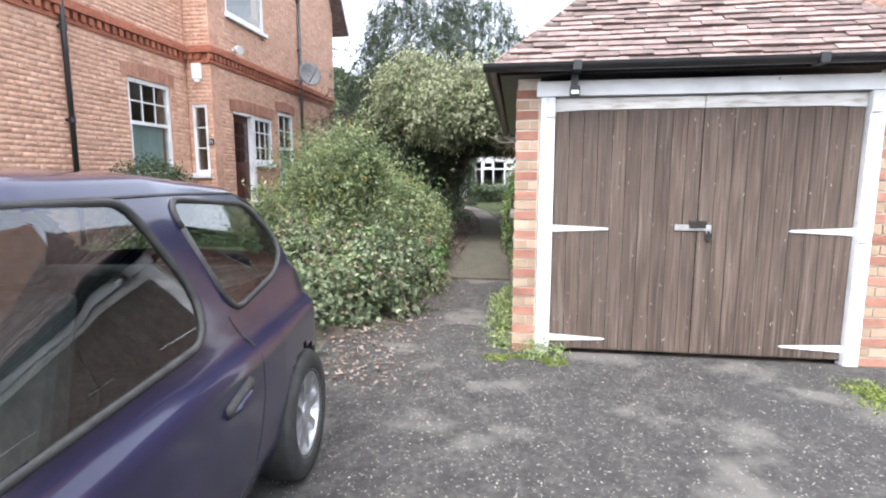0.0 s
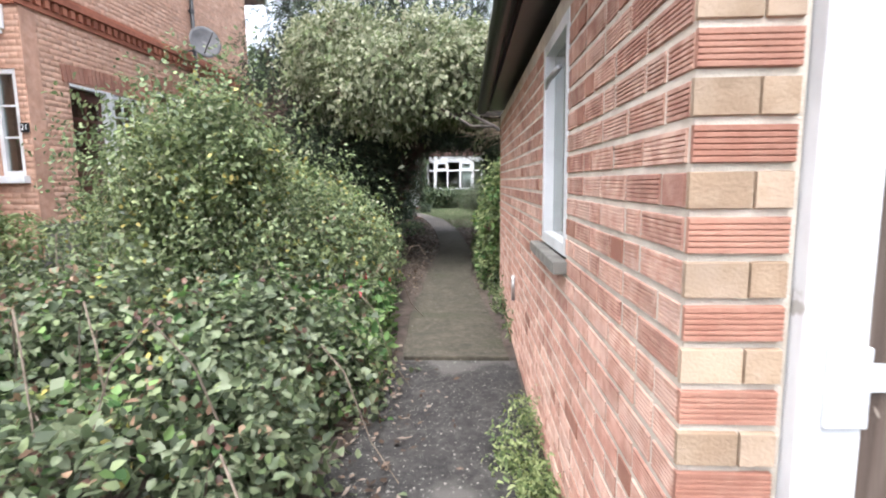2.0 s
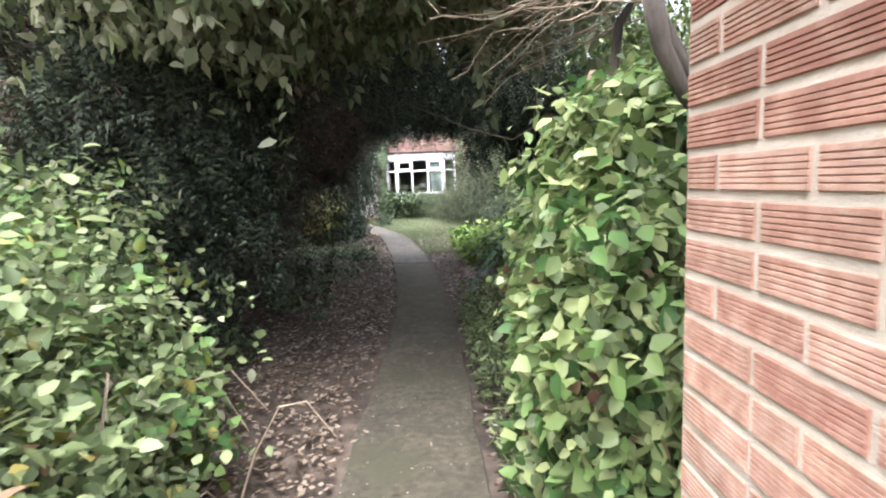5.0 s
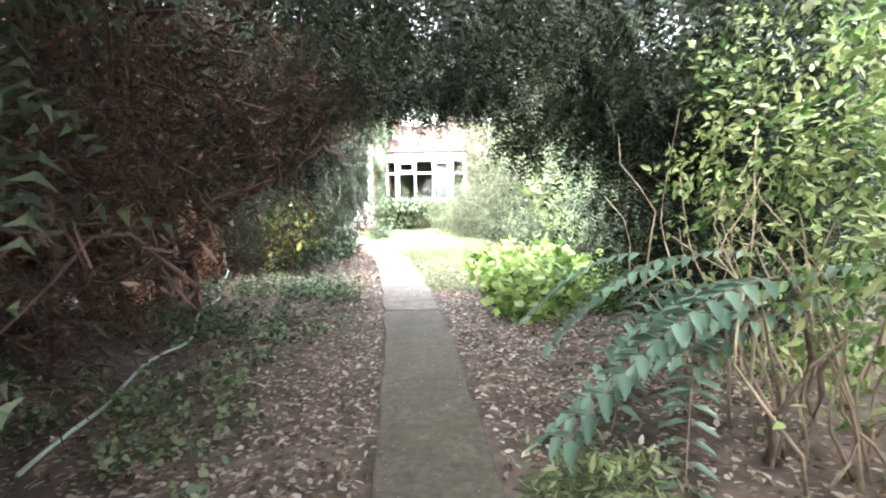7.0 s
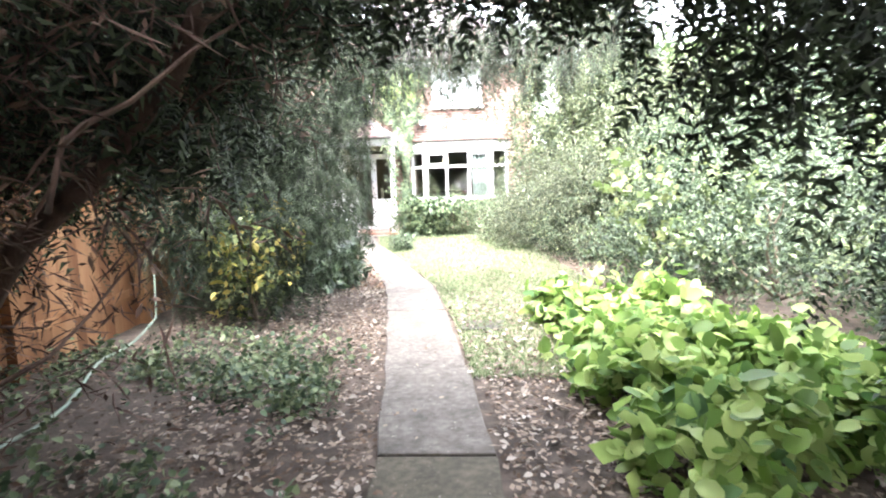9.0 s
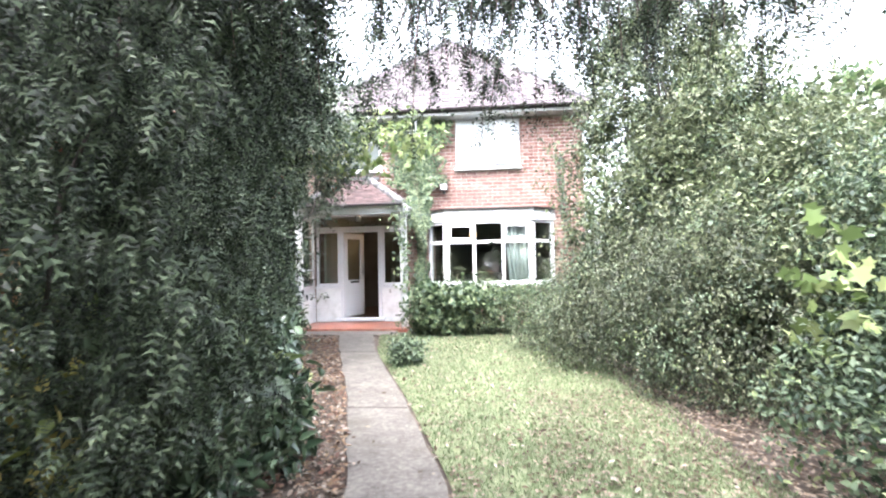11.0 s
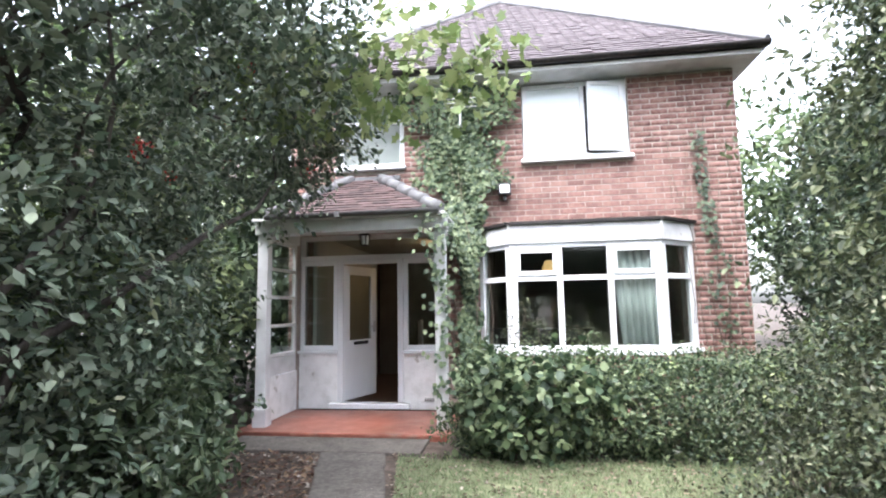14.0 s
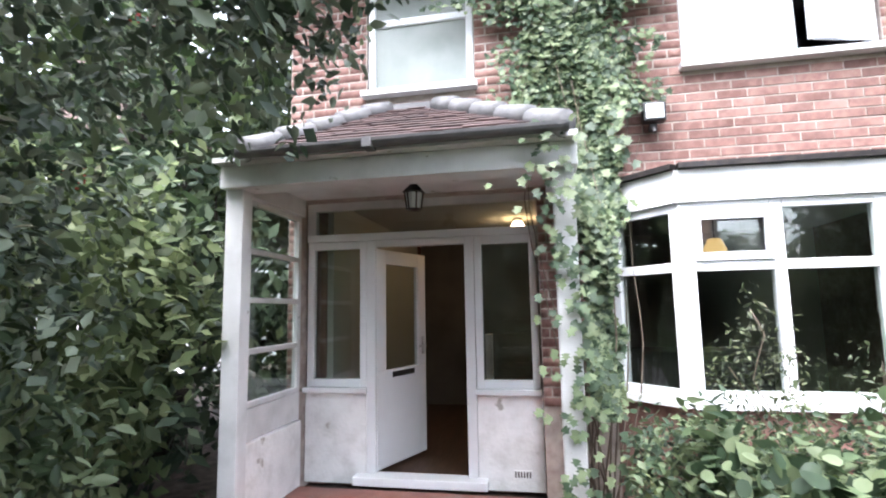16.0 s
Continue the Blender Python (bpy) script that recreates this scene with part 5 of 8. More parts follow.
# far pale house beyond the villa
fh = thing("house_far", "pale rendered house far behind the trees", "house", (-13, 38, 0))
part("wall", B(-18, -11.5, 36, 44, 0, 6), RENDER, fh)
part("roof", Geo().prism([(-18.4, 35.7, 6), (-11.1, 35.7, 6), (-14.7, 35.7, 8.6)], (0, 8.6, 0)), TILE_J, fh)
for x in (-16.8, -13.6):
    wf = part("window", B(x, x + 1.3, 35.96, 35.995, 3.4, 4.8), DARK, fh)
    part("frame", Geo().box(x - 0.06, x, 35.95, 35.997, 3.34, 4.86).box(x + 1.3, x + 1.36, 35.95, 35.997, 3.34, 4.86).box(x, x + 1.3, 35.95, 35.997, 4.8, 4.86).box(x, x + 1.3, 35.95, 35.997, 3.34, 3.4).box(x + 0.62, x + 0.68, 35.95, 35.997, 3.4, 4.8), WHITE, wf)

# ---- plants ----
RNG = np.random.RandomState(12)


def unit(v):
    return v / np.maximum(np.linalg.norm(v, axis=1, keepdims=True), 1e-9)


def ripple(p, seed):
    """Smooth lumps, about -1 to 1."""
    r = np.random.RandomState(seed)
    out = np.zeros(len(p))
    for k in range(6):
        f = r.normal(0, 1.0, 3) * (1.5 + 1.1 * k)
        out += np.sin(p @ f + r.uniform(0, 6.28)) / (1.5 + 0.5 * k)
    return out / 2.2


LEAF6 = [(0.0, 0.0, 0.0), (0.16, 0.33, 0.06), (0.42, 0.5, 0.1), (0.76, 0.3, 0.05), (1.0, 0.0, -0.08), (0.76, -0.3, 0.05), (0.42, -0.5, 0.1), (0.16, -0.33, 0.06)]
LEAF6_F = [(0, 1, 2), (0, 2, 3), (0, 3, 4), (0, 4, 5), (0, 5, 6), (0, 6, 7)]
LEAF4 = [(0.0, 0.0, 0.0), (0.45, 0.5, 0.05), (1.0, 0.0, 0.0), (0.45, -0.5, 0.05)]
LEAF4_F = [(0, 1, 2), (0, 2, 3)]
LOBED = [(0.0, 0.0, 0.0), (0.1, 0.5, 0.03), (0.42, 0.3, 0.0), (0.62, 0.62, 0.05), (0.72, 0.22, 0.0), (1.0, 0.0, -0.05), (0.72, -0.22, 0.0), (0.62, -0.62, 0.05), (0.42, -0.3, 0.0), (0.1, -0.5, 0.03)]
LOBED_F = [(0, 1, 2), (0, 2, 4), (2, 3, 4), (0, 4, 5), (0, 5, 6), (0, 6, 8), (6, 7, 8), (0, 8, 9)]
ROUND = [(0.0, 0.0, 0.0), (0.08, 0.34, 0.04), (0.45, 0.52, 0.08), (0.82, 0.36, 0.03), (1.0, 0.0, -0.05), (0.82, -0.36, 0.03), (0.45, -0.52, 0.08), (0.08, -0.34, 0.04)]
ROUND_F = [(0, 1, 2), (0, 2, 3), (0, 3, 4), (0, 4, 5), (0, 5, 6), (0, 6, 7)]
NEEDLE, NEEDLE_F = [], []
for i_ in range(5):
    u_ = 0.06 + 0.19 * i_
    h_ = 0.26 * (1 - 0.5 * u_)
    for s_ in (-1, 1):
        k_ = len(NEEDLE)
        NEEDLE += [(u_ - 0.02, 0.0, -0.22 * u_ * u_), (u_ + 0.075, 0.0, -0.22 * u_ * u_), (u_ + 0.12, s_ * h_, -0.22 * u_ * u_ - 0.06)]
        NEEDLE_F.append((k_, k_ + 1, k_ + 2))
OVAL = [(0.0, 0.0, 0.0), (0.3, 0.48, 0.09), (0.7, 0.34, 0.05), (1.0, 0.0, -0.06), (0.7, -0.34, 0.05), (0.3, -0.48, 0.09)]
OVAL_F = [(0, 1, 2), (0, 2, 3), (0, 3, 4), (0, 4, 5)]
SHAPES = {"oval": (OVAL, OVAL_F), "needle": (NEEDLE, NEEDLE_F), "leaf": (LEAF6, LEAF6_F), "quad": (LEAF4, LEAF4_F), "lobed": (LOBED, LOBED_F), "round": (ROUND, ROUND_F)}


def leaves(name, pos, axis, normal, length, width, material, parent, shape="leaf", label=""):
    """Thousands of real little blades in one mesh."""
    tv, tf = SHAPES[shape]
    tv, tf = np.array(tv), np.array(tf)
    axis = unit(axis)
    side = unit(np.cross(normal, axis))
    up = np.cross(axis, side)
    L, W = np.broadcast_to(length, len(pos)), np.broadcast_to(width, len(pos))
    co = pos[:, None, :] + axis[:, None, :] * (tv[None, :, 0] * L[:, None])[..., None] + side[:, None, :] * (tv[None, :, 1] * W[:, None])[..., None] + up[:, None, :] * (tv[None, :, 2] * L[:, None])[..., None]
    f = (np.arange(len(pos))[:, None, None] * len(tv) + tf).reshape(-1, 3)
    return part(name, np_mesh(name, co.reshape(-1, 3), f, material), material, parent, label, kind="stuff")


def shell_points(blobs, n, seed, shell=0.35, lump=0.22, ground=True, gaps=-0.4):
    """Points in the outer shell of a heap of ellipsoids (x, y, z, rx, ry, rz), with their outward way."""
    r = np.random.RandomState(seed)
    b = np.array(blobs, float)
    area = (b[:, 3] * b[:, 4] + b[:, 4] * b[:, 5] + b[:, 3] * b[:, 5])
    P, O = [], []
    need = n
    for _ in range(6):
        k = r.choice(len(b), need * 2, p=area / area.sum())
        d = unit(r.normal(0, 1, (need * 2, 3)))
        s = 1.0 - shell * r.uniform(0, 1, need * 2) ** 1.4
        s = s * (1 + lump * ripple(d * 1.3 + b[k, :3], seed + 1))
        p = b[k, :3] + d * b[k, 3:] * s[:, None]
        keep = np.ones(len(p), bool)
        for i in range(len(b)):
            q = ((p - b[i, :3]) / b[i, 3:])
            keep &= (k == i) | ((q * q).sum(1) > 0.5)
        keep &= ripple(p * 2.4, seed + 7) > gaps
        if ground:
            keep &= p[:, 2] > 0.03
        P.append(p[keep])
        O.append(unit(d / b[k, 3:])[keep])
        need = n - sum(len(v) for v in P)
        if need <= 0:
            break
    return np.concatenate(P)[:n], np.concatenate(O)[:n]


def sprays(P, O, per, length, spread, seed, droop=0.1, up=0.25):
    """Leaves set along short twigs that start at P: places, axes and normals."""
    r = np.random.RandomState(seed)
    d = unit(O * 0.9 + r.normal(0, 0.6, P.shape) + np.array([0, 0, up - droop]))
    t = r.uniform(0, 1, (len(P), per))
    pos = P[:, None, :] + d[:, None, :] * (t * length)[..., None] + r.normal(0, spread, (len(P), per, 3))
    pos[..., 2] -= droop * (t ** 2) * length
    side = unit(np.cross(d, r.normal(0, 1, P.shape)))
    sgn = np.where(r.uniform(0, 1, (len(P), per)) < 0.5, -1.0, 1.0)
    ax = d[:, None, :] * 0.5 + side[:, None, :] * sgn[..., None] * 0.9 + r.normal(0, 0.35, pos.shape)
    ax[..., 2] -= droop * 1.5
    nm = np.array([0, 0, 1.0]) + O[:, None, :] * 0.4 + r.normal(0, 0.65, pos.shape)
    return pos.reshape(-1, 3), ax.reshape(-1, 3), nm.reshape(-1, 3)


def branches(parent, base, targets, r0, material, seed, kink=0.12, name="stem", sides=6):
    """A stem from the base to each target, bowed and tapered."""
    r = np.random.RandomState(seed)
    for k, tgt in enumerate(targets):
        a, b = np.array(base, float), np.array(tgt, float)
        n = 8
        ln = np.linalg.norm(b - a) * kink
        bow, sway, jit = r.normal(0, 0.55, 3), r.normal(0, 0.28, 3), r.normal(0, 0.1, 3)
        pts = []
        for i in range(n + 1):
            u = i / n
            p = a + (b - a) * u
            p[2] = a[2] + (b[2] - a[2]) * u ** 0.8
            p += ln * (bow * math.sin(math.pi * u) + sway * math.sin(2 * math.pi * u) + jit * math.sin(4 * math.pi * u))
            pts.append(tuple(p))
        part(name, Geo().tube(pts, [max(0.003, r0 * (1 - 0.85 * i / n)) for i in range(n + 1)], sides), material, parent, smooth=True)


def lumps(blobs, k, f, seed):
    """Adds smaller heaps round each heap, so that the outline breaks up."""
    r = np.random.RandomState(seed)
    out = list(blobs)
    for x, y, z, rx, ry, rz in blobs:
        for _ in range(k):
            d = unit(r.normal(0, 1, (1, 3)))[0]
            q = f * r.uniform(0.6, 1.3)
            c = (x + d[0] * rx * 0.92, y + d[1] * ry * 0.92, z + d[2] * rz * 0.92)
            if c[2] > 0.1:
                out.append((*c, rx * q, ry * q, rz * q))
    return out


def clear_of_path(pos):
    """Keeps the way free: true where a leaf does not hang into it."""
    xl = np.interp(pos[:, 1], [r_[0] for r_ in EDGE], [r_[1] for r_ in EDGE])
    xr = np.interp(pos[:, 1], [r_[0] for r_ in EDGE], [r_[2] for r_ in EDGE])
    porch_ = (pos[:, 0] > -5.0) & (pos[:, 0] < -2.45) & (pos[:, 1] > 27.0) & (pos[:, 2] < 4.2)
    return ~porch_ & ~((pos[:, 2] < 2.15) & (pos[:, 0] > xl - 0.12) & (pos[:, 0] < xr + 0.05) & (pos[:, 1] > 7.0) & (pos[:, 1] < 27.5))


def bush(name, label, category, blobs, n, length, width, material, seed, per=8, twig=0.16, spread=0.03, shape="oval", shell=0.35, lump=0.22, droop=0.1, stems=5, stem_r=0.02, stem_m=TWIG, extra=(), base=None, inner=0.35, up=0.25, group="", lumpy=0, shoots=0.08, gaps=-0.4, lumpf=0.36):
    b = np.array(blobs, float)
    if base is None:
        base = (float(b[:, 0].mean()), float(b[:, 1].mean()), 0.0)
        base = (base[0], base[1], gz(base[0], base[1]))
    t = thing(name, label, category, base, group)
    if lumpy:
        blobs = lumps(blobs, lumpy, lumpf, seed + 3)
    P, O = shell_points(blobs, max(1, n // per), seed, shell, lump, True, gaps)
    pos, ax, nm = sprays(P, O, per, twig, spread, seed + 5, droop, up)
    k = int(len(P) * shoots)
    if k:
        more = sprays(P[:k], O[:k], per * 2, twig * 2.6, spread, seed + 7, droop, up + 0.5)
        pos, ax, nm = (np.concatenate(v) for v in zip((pos, ax, nm), more))
    ok_ = clear_of_path(pos)
    pos, ax, nm = pos[ok_], ax[ok_], nm[ok_]
    r = np.random.RandomState(seed + 9)
    L = length * r.uniform(0.6, 1.3, len(pos))
    pos[:, 2] = np.maximum(pos[:, 2], 0.02)
    leaves("leaves", pos, ax, nm, L, L * (width / length), material, t, shape)
    if inner:
        P, O = shell_points([(x, y, z, rx * 0.72, ry * 0.72, rz * 0.72) for x, y, z, rx, ry, rz in blobs], int(n * inner) // 4, seed + 2, 0.5, lump)
        pos, ax, nm = sprays(P, O, 4, twig, spread * 2, seed + 6, droop)
        ok_ = clear_of_path(pos)
        pos, ax, nm = pos[ok_], ax[ok_], nm[ok_]
        leaves("inner_leaves", pos, ax, nm, length * 1.4, width * 1.6, material, t, "quad")
    for m, frac, sh, lf, wf in extra:
        k = int(n * frac)
        P, O = shell_points(blobs, max(1, k // 5), seed + 31, shell * 0.6, lump)
        pos, ax, nm = sprays(P, O, 5, twig, spread, seed + 8, droop)
        ok_ = clear_of_path(pos)
        pos, ax, nm = pos[ok_], ax[ok_], nm[ok_]
        leaves("tinted_leaves", pos, ax, nm, lf * np.random.RandomState(seed).uniform(0.7, 1.2, len(pos)), wf, m, t, sh)
    idx = np.random.RandomState(seed).permutation(len(b))[:stems]
    branches(t, base, [tuple(b[i, :3] + np.array([0, 0, b[i, 5] * 0.6])) for i in idx], stem_r, stem_m, seed)
    return t


def field(x0, x1, y0, y1, h0, h1, n, seed, r0=0.35, r1=0.6):
    """Heaps of low mounds over a strip of ground."""
    r = np.random.RandomState(seed)
    out = []
    for _ in range(n):
        x, y = r.uniform(x0, x1), r.uniform(y0, y1)
        h = r.uniform(h0, h1)
        q = r.uniform(r0, r1)
        out.append((x, y, gz(x, y) + h * 0.35, q, q, h * 0.65))
    return out


# low brambles between the drive and the villa path
bush("bramble_patch", "sprawling low bramble patch with green and reddish leaves", "bramble", field(-4.7, -3.2, 4.4, 8.2, 0.1, 0.24, 22, 1) + field(-3.2, -1.75, 4.6, 6.4, 0.2, 0.45, 14, 62) + field(-3.4, -1.75, 6.2, 8.2, 0.35, 0.7, 18, 63) + field(-1.95, -1.2, 5.0, 8.1, 0.2, 0.5, 26, 2, 0.2, 0.34) + field(-4.6, -2.0, 3.75, 4.8, 0.1, 0.3, 14, 61), 50000, 0.05, 0.036, L_BRAMBLE, 3, twig=0.2, gaps=-0.05, stems=8, stem_r=0.008, extra=((L_SHRUB, 0.25, "oval", 0.05, 0.036), (L_RUSSET, 0.14, "oval", 0.045, 0.03), (L_GREEN, 0.1, "oval", 0.055, 0.04), (L_YELLOW, 0.02, "oval", 0.045, 0.032)), shoots=0.12, lump=0.3)
bush("shrub", "tall loose green shrub beside the garden path", "shrub", [(-2.7, 8.9, 0.75, 0.95, 1.0, 0.7), (-1.8, 8.45, 0.5, 0.58, 0.95, 0.58), (-3.5, 9.6, 0.8, 0.9, 1.0, 0.8), (-2.3, 9.5, 0.5, 0.65, 0.8, 0.55)], 34000, 0.05, 0.03, L_SHRUB, 14, twig=0.3, stem_r=0.018, stems=7, lump=0.35, lumpy=4, shoots=0.06, shape="leaf", extra=((L_LIME, 0.15, "leaf", 0.052, 0.034), (L_PALE, 0.2, "leaf", 0.05, 0.03), (L_YELLOW, 0.12, "leaf", 0.05, 0.035), (L_RUSSET, 0.06, "leaf", 0.05, 0.034)), gaps=-0.12)
bush("shrub", "yellowing leafy shrub leaning over the path edge", "shrub", [(-2.1, 10.2, 0.6, 0.55, 0.6, 0.6), (-2.8, 10.7, 0.75, 0.8, 0.7, 0.75), (-1.75, 9.7, 0.42, 0.42, 0.55, 0.45)], 10000, 0.05, 0.034, L_SHRUB, 21, shape="oval", gaps=-0.12, twig=0.26, lumpy=3, shoots=0.05, lump=0.35, stem_r=0.014, extra=((L_YELLOW, 0.25, "oval", 0.055, 0.042), (L_GREEN, 0.25, "oval", 0.065, 0.046), (L_PALE, 0.15, "leaf", 0.055, 0.04)))
bush("shrub", "tall loose shrub with pale feathery shoots above the brambles", "shrub", [(-2.35, 7.5, 1.05, 0.6, 0.6, 0.75), (-2.75, 7.95, 1.15, 0.55, 0.5, 0.7), (-2.2, 7.4, 1.5, 0.25, 0.28, 0.4)], 17000, 0.042, 0.024, L_SHRUB, 27, twig=0.26, lumpy=4, shoots=0.3, gaps=-0.05, lump=0.35, stem_r=0.012, stems=4, extra=((L_PALE, 0.35, "oval", 0.042, 0.022), (L_LIME, 0.2, "oval", 0.045, 0.028), (L_YELLOW, 0.08, "oval", 0.045, 0.03)))
bush("ground_plants", "broad fresh green leaves at the edge of the brambles", "plant", field(-1.5, -1.1, 6.7, 8.4, 0.2, 0.4, 11, 5, 0.18, 0.28) + field(-2.1, -1.4, 6.5, 7.8, 0.35, 0.55, 9, 6, 0.2, 0.3), 2600, 0.095, 0.06, L_GREEN, 25, twig=0.15, stems=0, inner=0.1, extra=((L_SHRUB, 0.5, "leaf", 0.09, 0.055),))
knot = thing("flowering_plant", "low plant with small pink-red flower spikes beside the path", "plant", (-1.25, 7.9, 0))
r = np.random.RandomState(4)
for k in range(22):
    x, y, h = -1.15 - abs(r.normal(0, 0.3)), r.uniform(7.0, 9.3), r.uniform(0.3, 0.6)
    stem = part("stalk", Geo().tube([(x, y, 0.02), (x + r.normal(0, 0.03), y, h * 0.6), (x + r.normal(0, 0.05), y, h)], 0.003, 4), TWIG, knot)
    part("flower_spike", Geo().tube([(x, y, h - 0.01), (x + 0.004, y, h + 0.03), (x + 0.006, y, h + 0.075)], [0.006, 0.013, 0.004], 6), L_PINK, knot)

# shrub at the far end of the garage
bush("shrub", "lime green large-leaved shrub against the garage end", "shrub", [(0.08, 9.95, 0.7, 0.27, 0.38, 0.68), (0.3, 10.35, 0.95, 0.38, 0.42, 0.75), (0.2, 10.1, 1.35, 0.15, 0.25, 0.25)], 10500, 0.06, 0.042, L_LIME, 33, twig=0.15, lumpy=3, shoots=0.04, gaps=-0.1, stem_r=0.016, per=6, shape="oval", extra=((L_GREEN, 0.25, "oval", 0.07, 0.05), (L_SHRUB, 0.4, "oval", 0.055, 0.04), (L_RUSSET, 0.03, "oval", 0.05, 0.035)), up=0.0, droop=0.25)
bush("ground_plants", "straggling weeds and grass along the path edge", "plant", field(-0.28, 0.1, 9.6, 13.0, 0.12, 0.35, 16, 8, 0.12, 0.2) + field(-0.1, 0.02, 7.6, 9.4, 0.1, 0.25, 6, 9, 0.08, 0.12), 5200, 0.06, 0.018, L_SHRUB, 35, twig=0.14, stems=0, inner=0)

# small tree with pale leaves that arches over the path
pt = bush("small_tree", "small arching tree with pale grey-green leaves", "tree", [(-1.0, 11.6, 3.1, 1.0, 0.9, 0.75), (-2.2, 11.7, 3.2, 0.9, 0.9, 0.8), (-0.2, 11.3, 2.95, 0.7, 0.8, 0.65), (0.5, 11.6, 3.2, 0.7, 0.8, 0.6), (-1.6, 10.9, 2.75, 0.7, 0.6, 0.5), (-0.5, 10.7, 2.8, 0.5, 0.45, 0.45)], 21000, 0.085, 0.045, L_PALE, 41, twig=0.25, lumpy=3, droop=0.5, up=0.1, stems=0, extra=((L_SHRUB, 0.15, "oval", 0.085, 0.045), (L_LITTER, 0.02, "oval", 0.07, 0.04)), base=(0.62, 10.7, 0.0))
branches(pt, (0.62, 10.7, 0.0), [(0.45, 10.35, 2.25)], 0.075, BARK, 2, 0.15, "trunk", 9)
branches(pt, (0.45, 10.35, 2.2), [(-0.9, 11.2, 3.1), (0.3, 11.6, 4.0), (-1.9, 11.6, 3.2), (0.9, 11.0, 3.2), (-0.3, 12.2, 3.9), (-0.3, 10.9, 2.7)], 0.05, BARK, 5, 0.2, "limb", 7)
for k in range(60):
    r = np.random.RandomState(100 + k)
    a = np.array([0.35, 10.9, 2.75]) + r.normal(0, 0.25, 3)
    branches(pt, a, [a + np.array([-r.uniform(0.5, 1.4), r.uniform(-0.2, 0.9), r.uniform(-0.35, 0.5)])], 0.008, TWIG, 200 + k, 0.25, "twig", 4)

for k, (pts, rr) in enumerate((([(0.5, 9.9, 0.0), (0.46, 9.9, 0.9), (0.36, 9.95, 1.55), (0.2, 10.0, 1.9), (-0.05, 10.15, 2.05), (-0.5, 10.6, 2.35)], 0.032), ([(0.2, 9.97, 1.9), (0.24, 9.97, 1.72), (0.31, 9.95, 1.56), (0.42, 9.95, 1.5)], 0.034), ([(0.2, 10.0, 1.9), (0.3, 10.0, 2.3), (0.25, 10.4, 2.9)], 0.03), ([(-0.02, 10.12, 2.04), (-0.3, 10.2, 2.05), (-0.7, 10.4, 2.3)], 0.02))):
    part("limb", Geo().tube(pts, [rr * (1 - 0.5 * i / len(pts)) for i in range(len(pts))], 8), BARK, pt, smooth=True)

L_DRY = leafy("dry_brown_needle", [(0.06, 0.038, 0.03), (0.105, 0.068, 0.055), (0.16, 0.11, 0.088)], 0.8, 0.1, 0.05)
# bare pale twigs under the arching limb
for k in range(70):
    r = np.random.RandomState(1700 + k)
    a = np.array([r.uniform(0.0, 0.5), r.uniform(10.3, 10.9), r.uniform(1.95, 2.4)])
    branches(pt, a, [a + np.array([-r.uniform(0.25, 0.6), r.uniform(-0.1, 0.6), r.uniform(-0.3, 0.2)])], 0.005, PALESTEM, 1800 + k, 0.13, "twig", 4)

# arching canes among the brambles
canes = thing("bramble_canes", "bare brown arching bramble canes", "bramble", (-2.4, 6, 0.05))
for k in range(60):
    q = np.random.RandomState(1200 + k)
    x, y = q.uniform(-3.6, -1.3), q.uniform(4.8, 9.6)
    dx, dy, h = q.uniform(-0.7, 0.7), q.uniform(-0.7, 0.5), q.uniform(0.5, 0.95)
    part("cane", Geo().tube([(x + dx * u, y + dy * u, gz(x, y) + h * math.sin(math.pi * min(0.95, u + 0.08))) for u in (0, 0.2, 0.4, 0.6, 0.8, 1.0)], [0.006, 0.005, 0.0045, 0.004, 0.003, 0.002], 4), TWIG, canes)
dry = thing("dry_stems", "tangle of dry tan stems under the yellowing shrub", "stems", (-1.7, 9.9, 0.02))
for k in range(46):
    q = np.random.RandomState(1900 + k)
    x, y = q.uniform(-2.2, -1.3), q.uniform(9.2, 10.6)
    dx, dy, h = q.uniform(-0.2, 0.45), q.uniform(-0.4, 0.3), q.uniform(0.25, 0.7)
    part("stem", Geo().tube([(x + dx * u, y + dy * u, gz(x, y) + h * math.sin(math.pi * min(0.8, u * 0.75 + 0.02))) for u in (0, 0.25, 0.5, 0.75, 1.0)], [0.005, 0.0045, 0.004, 0.003, 0.002], 4), PALESTEM, dry)
# the great yew that roofs the path
YEW_TOP = [(-2.4, 14.1, 4.3, 1.6, 2.0, 1.9), (-3.0, 13.4, 3.2, 0.9, 1.1, 1.3), (-1.2, 14.2, 4.2, 1.6, 2.0, 1.6), (0.4, 15.0, 3.7, 1.2, 1.3, 1.0), (-2.6, 16.0, 3.9, 1.7, 1.5, 1.6), (-0.8, 16.2, 3.4, 1.3, 1.1, 0.9), (-2.4, 13.6, 5.5, 1.2, 1.2, 1.1), (-1.1, 13.4, 5.0, 0.9, 1.0, 0.9), (-3.1, 14.2, 5.0, 0.9, 1.1, 1.0), (-0.9, 12.9, 3.0, 1.2, 0.8, 0.8), (-0.2, 13.9, 2.9, 1.1, 1.0, 0.75), (-4.0, 14.9, 3.2, 1.0, 1.8, 1.8)]
